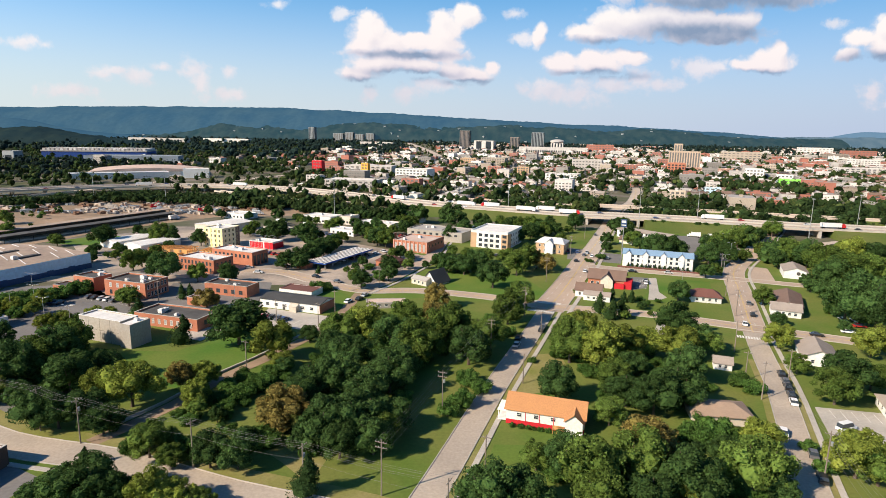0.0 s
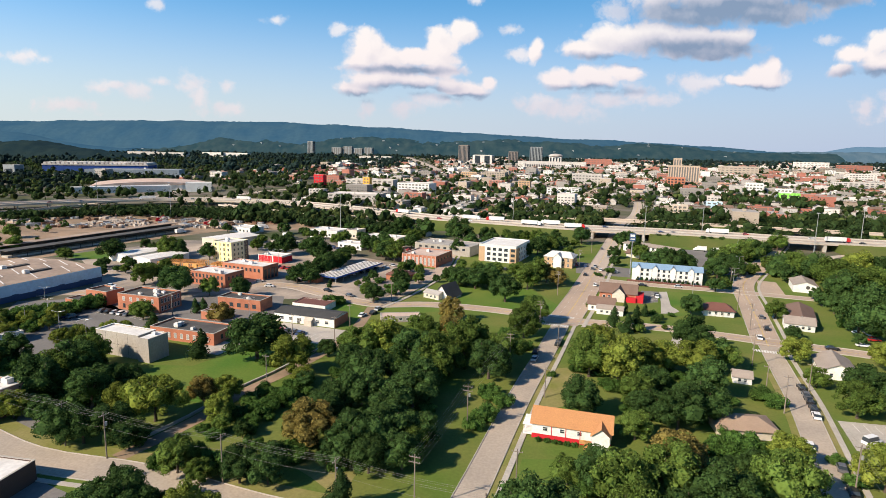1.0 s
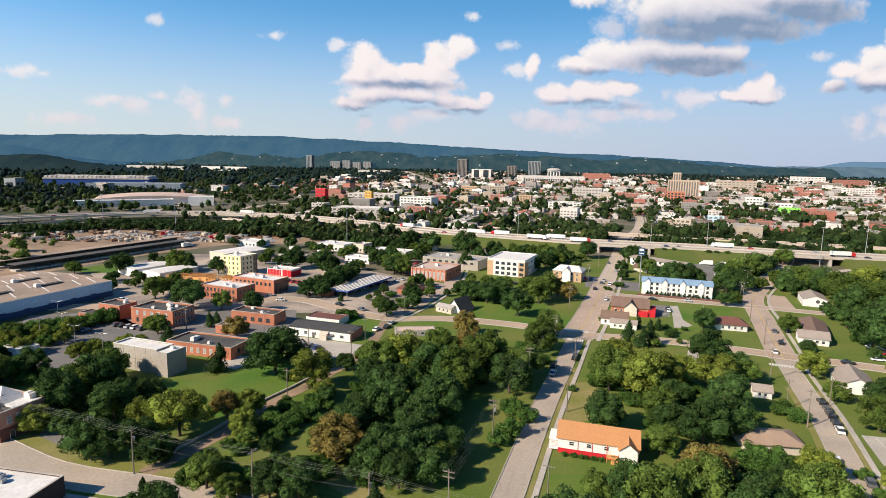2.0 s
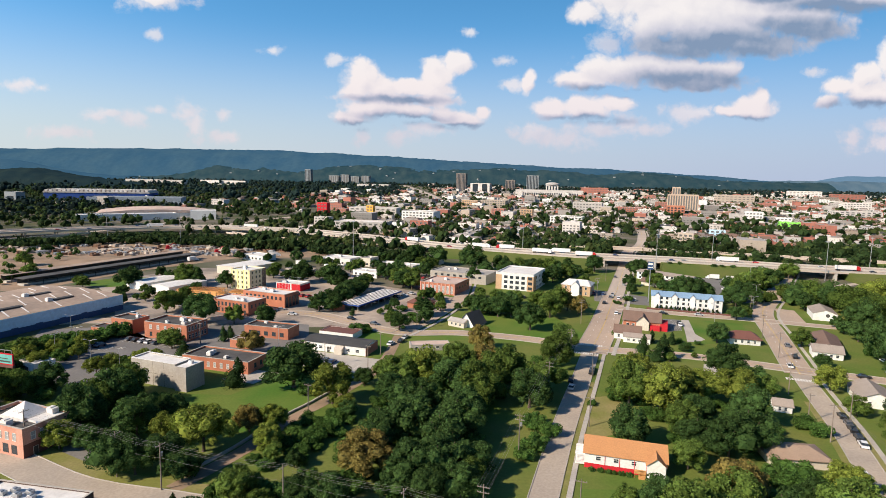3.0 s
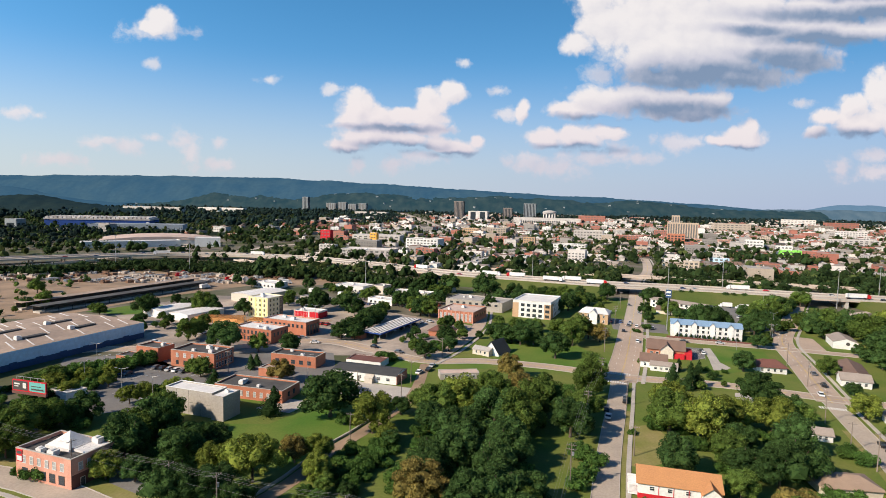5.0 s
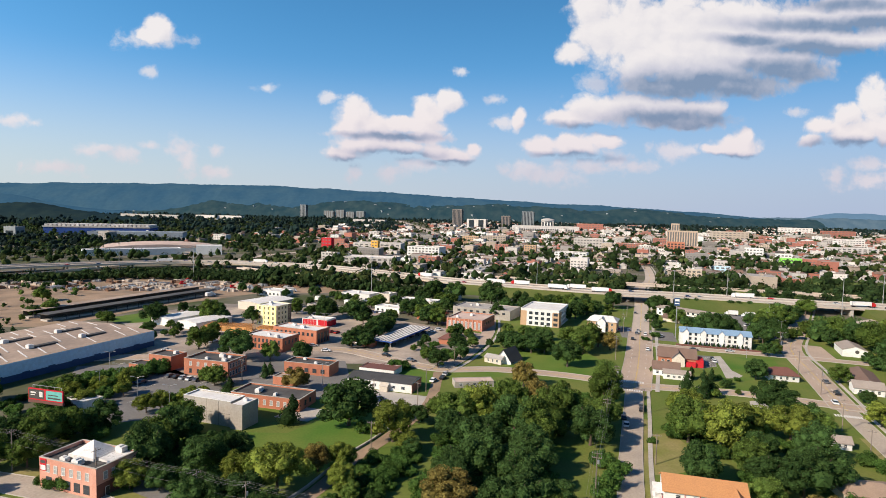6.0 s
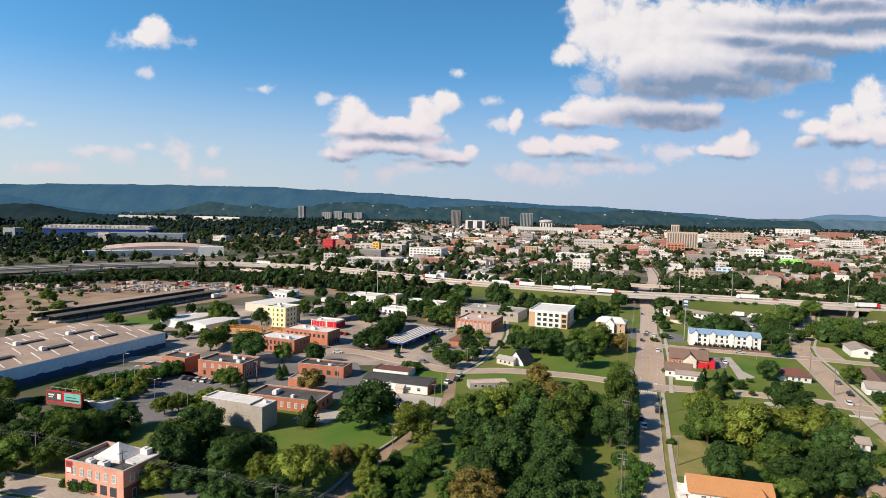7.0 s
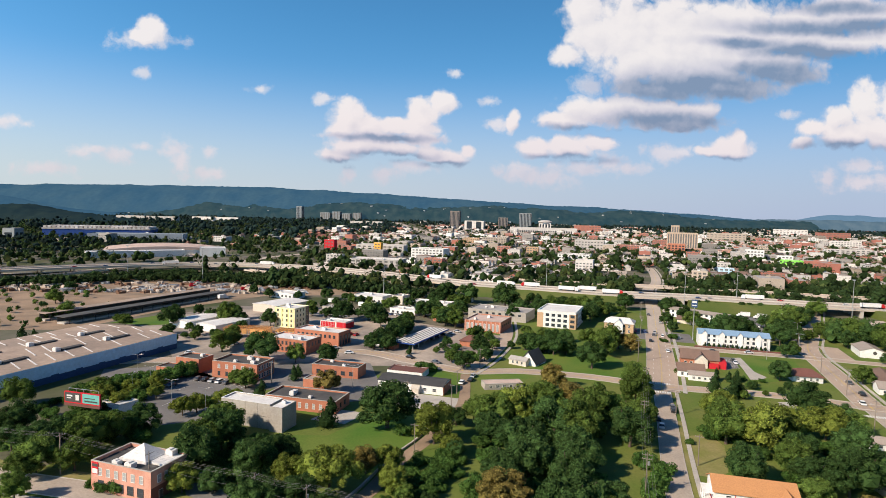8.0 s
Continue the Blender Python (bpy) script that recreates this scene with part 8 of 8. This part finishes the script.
def hotel_sign(x, y):
    t = thing("sign_mast", "tall steel pole with a blue roadside sign", "sign", x, y, -20)
    me = Mesh()
    me.tube((0, 0, 0), (0, 0, 22), 0.3, 0.22, 10)
    part("pole", me.mesh("pole", STEEL), t)
    b = Mesh()
    b.box(-1.6, -0.25, 19, 1.6, 0.25, 23.5)
    part("sign_panel", b.mesh("sign_panel", BLUE_DEEP), t, "blue sign panel with pale bars")
    c = Mesh()
    c.box(-1.2, -0.28, 21.6, 1.2, -0.25, 22.8)
    c.box(-1.2, -0.28, 20.0, 1.2, -0.25, 20.5)
    part("bar", c.mesh("bar", FRAME_WHITE), t)


hotel_sign(103, 330)


# ---- vehicles ----
CAR_PAINT = [mat("car_paint_%s" % n, c, c, rough=0.3, spec=0.5, scale=1.0) for n, c in (("white", (0.75, 0.75, 0.75)), ("black", (0.02, 0.02, 0.022)), ("silver", (0.45, 0.46, 0.47)), ("red", (0.45, 0.02, 0.02)), ("blue", (0.04, 0.07, 0.18)), ("grey", (0.12, 0.12, 0.13)))]
CAR_WORD = ["white", "black", "silver", "red", "dark blue", "grey"]


def car_meshes(paint, long=4.6, tall=1.45, van=False):
    body = Mesh()
    w = 0.9
    low = [(-long / 2, 0.35), (-long / 2 + 0.05, 0.85), (-long * 0.30, 0.92), (long * 0.22, 0.92), (long / 2 - 0.1, 0.78), (long / 2, 0.4)]
    if van:
        low = [(-long / 2, 0.35), (-long / 2 + 0.05, 1.05), (-long * 0.30, 1.05), (long * 0.30, 1.05), (long / 2 - 0.1, 0.95), (long / 2, 0.4)]
    for s in (-1, 1):
        pts = [(x, s * w, z) for x, z in low]
        body.face(pts if s < 0 else pts[::-1])
    for (x0, z0), (x1, z1) in zip(low, low[1:] + low[:1]):
        body.face([(x0, -w, z0), (x0, w, z0), (x1, w, z1), (x1, -w, z1)])
    top = [(-long * 0.47, 1.05), (-long * 0.44, tall + 0.4), (long * 0.2, tall + 0.4), (long * 0.31, 1.05)] if van else [(-long * 0.40, 0.92), (-long * 0.27, tall), (long * 0.08, tall), (long * 0.24, 0.92)]
    glass_ = Mesh()
    k = 0.78
    for s in (-1, 1):
        pts = [(top[0][0], s * w * 0.96, top[0][1]), (top[1][0], s * w * k, top[1][1]), (top[2][0], s * w * k, top[2][1]), (top[3][0], s * w * 0.96, top[3][1])]
        glass_.face(pts if s < 0 else pts[::-1])
    for i in (0, 2):
        a, b = top[i], top[i + 1]
        ka, kb = (0.96, k) if i == 0 else (k, 0.96)
        glass_.face([(a[0], -w * ka, a[1]), (a[0], w * ka, a[1]), (b[0], w * kb, b[1]), (b[0], -w * kb, b[1])])
    roof = Mesh()
    roof.box(top[1][0] - 0.05, -w * k - 0.03, top[1][1] - 0.02, top[2][0] + 0.05, w * k + 0.03, top[1][1] + 0.05)
    wheel = Mesh()
    wheel.tube((0, -0.1, 0), (0, 0.1, 0), 0.33, 0.33, 12)
    return body.mesh("body", paint), glass_.mesh("cabin_glass", PANE), roof.mesh("car_roof", paint), wheel.mesh("wheel", RUBBER)


CARS = [car_meshes(p) for p in CAR_PAINT]
VAN = car_meshes(CAR_PAINT[0], 5.2, 1.7, True)


def car(x, y, turn, paint=0, z=0.13, van=False, group="parked cars"):
    body, glass_, roof, wheel = VAN if van else CARS[paint]
    t = thing("van" if van else "car", ("white van parked on asphalt" if van else "%s saloon car on the asphalt" % CAR_WORD[paint]), "van" if van else "car", x, y, turn, z, group)
    part("body", body, t)
    part("cabin_glass", glass_, t)
    part("car_roof", roof, t)
    for u in (-1.4, 1.4):
        for v in (-0.82, 0.82):
            part("wheel", wheel, t, at=(u, v, 0.33))
    return t


def along(points, y):
    """The place and heading of a street where it reaches y."""
    line = curve(points, 2)
    i = int(np.argmin(abs(line[:, 1] - y)))
    i = min(max(i, 1), len(line) - 2)
    h = line[i + 1, :2] - line[i - 1, :2]
    return line[i, 0], line[i, 1], math.degrees(math.atan2(h[1], h[0]))


def on_street(points, y, off, paint, flip=False):
    x0, y0, a = along(points, y)
    n = (math.sin(radians(a)), -math.cos(radians(a)))
    car(x0 + off * n[0], y0 + off * n[1], a + (180 if flip else 0), paint)


for y, off, p in ((113, 2.5, 1), (122, 2.5, 5), (131, -2.4, 0), (148, 2.3, 0), (153, 2.4, 1), (158, 2.4, 1), (163, 2.5, 5), (168, 2.4, 1), (214, -2, 0), (228, 2, 1), (244, 2, 5)):
    on_street(EAST_ROAD, y, off, p)
for y, off, p in ((187, -2, 0), (194, -3, 1), (205, 2.8, 1), (208, 2.8, 5), (300, 4, 0), (322, -4, 1), (382, 3, 2), (410, -4, 5)):
    on_street(AVENUE, y, off, p)
car(100, 133.5, 20, 0, van=True)
for i in range(5):
    car(-145 + 3.2 * i, 236.5 - 1.2 * i, 69, (5, 1, 2, 0, 5)[i])
for i in range(7):
    car(-58 + i * 4.1, 309 + i * 5.2, -38, (2, 0, 1, 4, 5, 0, 2)[i])
for x, y, a, p in ((-34, 240, 70, 1), (-32.5, 246, 70, 2), (-38, 236, 70, 0), (-60, 277, -38, 1), (-48, 268, -35, 5), (-90, 284, 0, 0), (-98, 294, 20, 2), (-80, 298, 60, 1), (-76, 303, 60, 0), (150, 207, -20, 0), (158, 222, 80, 0), (162, 221, 80, 0), (159, 214, -10, 3), (136, 203, -20, 1), (-165, 279, 5, 0), (-150, 300, 60, 0), (100, 300, -20, 1), (118, 297.5, -20, 2), (99, 276, 70, 0), (100, 280, 70, 1), (88, 337, 70, 0), (84, 340, 70, 5), (92, 335, 70, 1), (96, 333, 70, 2), (160, 350, 30, 0), (165, 360, 30, 1), (168, 372, 30, 0), (158, 382, 30, 2), (-117, 300, -20, 0), (-96, 268, -20, 1)):
    car(x, y, a, p)


YARD_CARS = [((-163, 231), (2.7, -1.0), 70, 5), ((-66, 214), (2.7, -1.0), 70, 4), ((77, 351), (2.6, -1.0), 70, 5), ((155, 348), (2.7, 0.5), 100, 6), ((-98, 330), (3.4, -1.6), 65, 6), ((-84, 400), (3.2, -1.6), 64, 6), ((-120, 385), (3.2, -1.6), 64, 5), ((20, 340), (3.0, -1.3), 66, 5), ((-40, 400), (3.2, -1.4), 66, 5)]
for k, ((x0, y0), (dx, dy), turn_, n) in enumerate(YARD_CARS):
    r = random.Random(k + 900)
    for i in range(n):
        if r.random() < 0.25:
            continue
        car(x0 + i * dx, y0 + i * dy, turn_ + r.uniform(-3, 3) + r.choice((0, 180)), r.randrange(6), 0.09)


def box_truck(x, y, turn, paint, label):
    t = thing("box_truck", label, "truck", x, y, turn, 0.08, "trucks in the yard")
    me = Mesh()
    me.box(-4.5, -1.2, 0.9, 1.8, 1.2, 3.6)
    part("box_body", me.mesh("box_body", paint), t)
    me = Mesh()
    me.box(2.0, -1.1, 0.6, 3.2, 1.1, 2.6)
    me.box(3.2, -1.1, 0.6, 4.3, 1.1, 1.6)
    part("cab", me.mesh("cab", CAR_PAINT[0]), t)
    for u in (-3.2, 3.0):
        me = Mesh()
        me.tube((u, -1.1, 0.45), (u, 1.1, 0.45), 0.45, 0.45, 12)
        part("axle", me.mesh("axle", RUBBER), t)


box_truck(178.5, 412.0, 160, WHITE, "white box truck in the dark yard")
box_truck(187.0, 405.0, 160, WHITE, "white box truck in the dark yard")
for tx_, ty_, ta_ in ((-152, 486, 20), (-168, 478, 25), (-206, 452, 64), (-120, 440, -20), (-96, 425, -24)):
    box_truck(tx_, ty_, ta_, WHITE, "white box truck parked in the freight yard")
box_truck(189.0, 396.0, 165, ORANGE_WALL, "orange-yellow truck in the dark yard")


def lorry(x, y, turn, cab, z=6.25):
    t = thing("lorry", "articulated lorry with a white box trailer", "lorry", x, y, turn, z, "lorries on the motorway")
    me = Mesh()
    me.box(-8, -1.25, 1.2, 5.6, 1.25, 4.0)
    part("trailer", me.mesh("trailer", WHITE), t)
    me = Mesh()
    me.box(6.0, -1.2, 0.8, 8.4, 1.2, 2.9)
    me.box(6.0, -1.2, 2.9, 7.6, 1.2, 3.7)
    part("cab", me.mesh("cab", CAR_PAINT[cab]), t, "coloured cab")
    for u in (-7, -5.8, 4.8, 7.4):
        me = Mesh()
        me.tube((u, -1.2, 0.5), (u, 1.2, 0.5), 0.5, 0.5, 12)
        part("axle", me.mesh("axle", RUBBER), t)


def on_motorway(x, off):
    line = curve(MOTORWAY, 2)
    i = int(np.argmin(abs(line[:, 0] - x)))
    h = line[i + 1, :2] - line[i - 1, :2]
    a = math.degrees(math.atan2(h[1], h[0]))
    n = (math.sin(radians(a)), -math.cos(radians(a)))
    return line[i, 0] + off * n[0], line[i, 1] + off * n[1], a


for x, off, cab, flip in ((-45, -6, 3, 1), (20, -4, 0, 0), (40, -5, 3, 1), (72, 4, 0, 0), (85, -6, 0, 1), (105, 5, 3, 0), (210, -6, 0, 1), (285, 6, 3, 0), (330, -4, 0, 0), (-230, -5, 0, 0), (-330, 5, 0, 1)):
    a, b, c = on_motorway(x, off)
    lorry(a, b, c + 180 * flip, cab)
for i in range(26):
    r = random.Random(i + 200)
    a, b, c = on_motorway(-480 + i * 34 + r.uniform(-8, 8), r.choice((-10, -6, 6, 10)))
    car(a, b, c, r.randrange(6), 6.24, group="cars on the motorway")


# ---- scrap and stores in the freight yard ----
wild = scatter([(-440, 400), (-330, 400), (-290, 440), (-300, 480), (-380, 545), (-470, 500)], 70, 63, 7) + scatter([(-300, 310), (-262, 330), (-270, 420), (-310, 430), (-340, 360)], 16, 64, 8)
far_trees("wild_shrubs", wild[::2], LEAF_MID, "wild olive shrubs on the dusty yard", (2.5, 5), 65, lumps=5, leaves=120)
far_trees("wild_shrubs", wild[1::2], LEAF_DARK, "wild dark green shrubs on the dusty yard", (2.5, 5.5), 66, lumps=5, leaves=120)
RUST = mat("rusty_scrap", (0.24, 0.13, 0.08), (0.16, 0.10, 0.07), scale=0.2, fine=1.0, vary=0.3)
PALE_SCRAP = mat("pale_scrap", (0.45, 0.38, 0.32), (0.3, 0.25, 0.2), scale=0.2, fine=1.0, vary=0.3)
heaps = {}
for i, (x, y) in enumerate(scatter([(-400, 470), (-300, 470), (-200, 480), (-150, 520), (-250, 545), (-380, 520)], 110, 61, 5)):
    r = random.Random(i)
    me = heaps.setdefault(r.choice((RUST, PALE_SCRAP, PALE_SCRAP, STEEL)), Mesh())
    for k in range(7):
        w_, d_, h_ = r.uniform(1.5, 6), r.uniform(1, 3), r.uniform(0.6, 2.4)
        me.box(-w_ / 2, -d_ / 2, 0.04, w_ / 2, d_ / 2, h_, 0, r.uniform(0, 180), (x + r.uniform(-3, 3), y + r.uniform(-3, 3)))
for m, me in heaps.items():
    tagged(new("scrap_heaps", me.mesh("scrap_heaps", m)), "heaps of rusty and pale scrap in the yard", "scrap", "", "stuff")
for x, y in ((-255, 520), (-205, 500)):
    me = Mesh()
    me.box(-2.5, -1.4, 0.4, 2.5, 1.4, 1.2)
    me.box(-1.8, -1.2, 1.2, 0.6, 1.2, 3.0)
    me.tube((0.5, 0, 2.0), (4.5, 0, 5.5), 0.3, 0.22, 6)
    me.tube((4.5, 0, 5.5), (7.5, 0, 2.0), 0.22, 0.16, 6)
    thing("red_crane", "red scrap-handling crane on tracks", "crane", x, y, 30, 0.04, "scrap cranes", me.mesh("red_crane", RED))
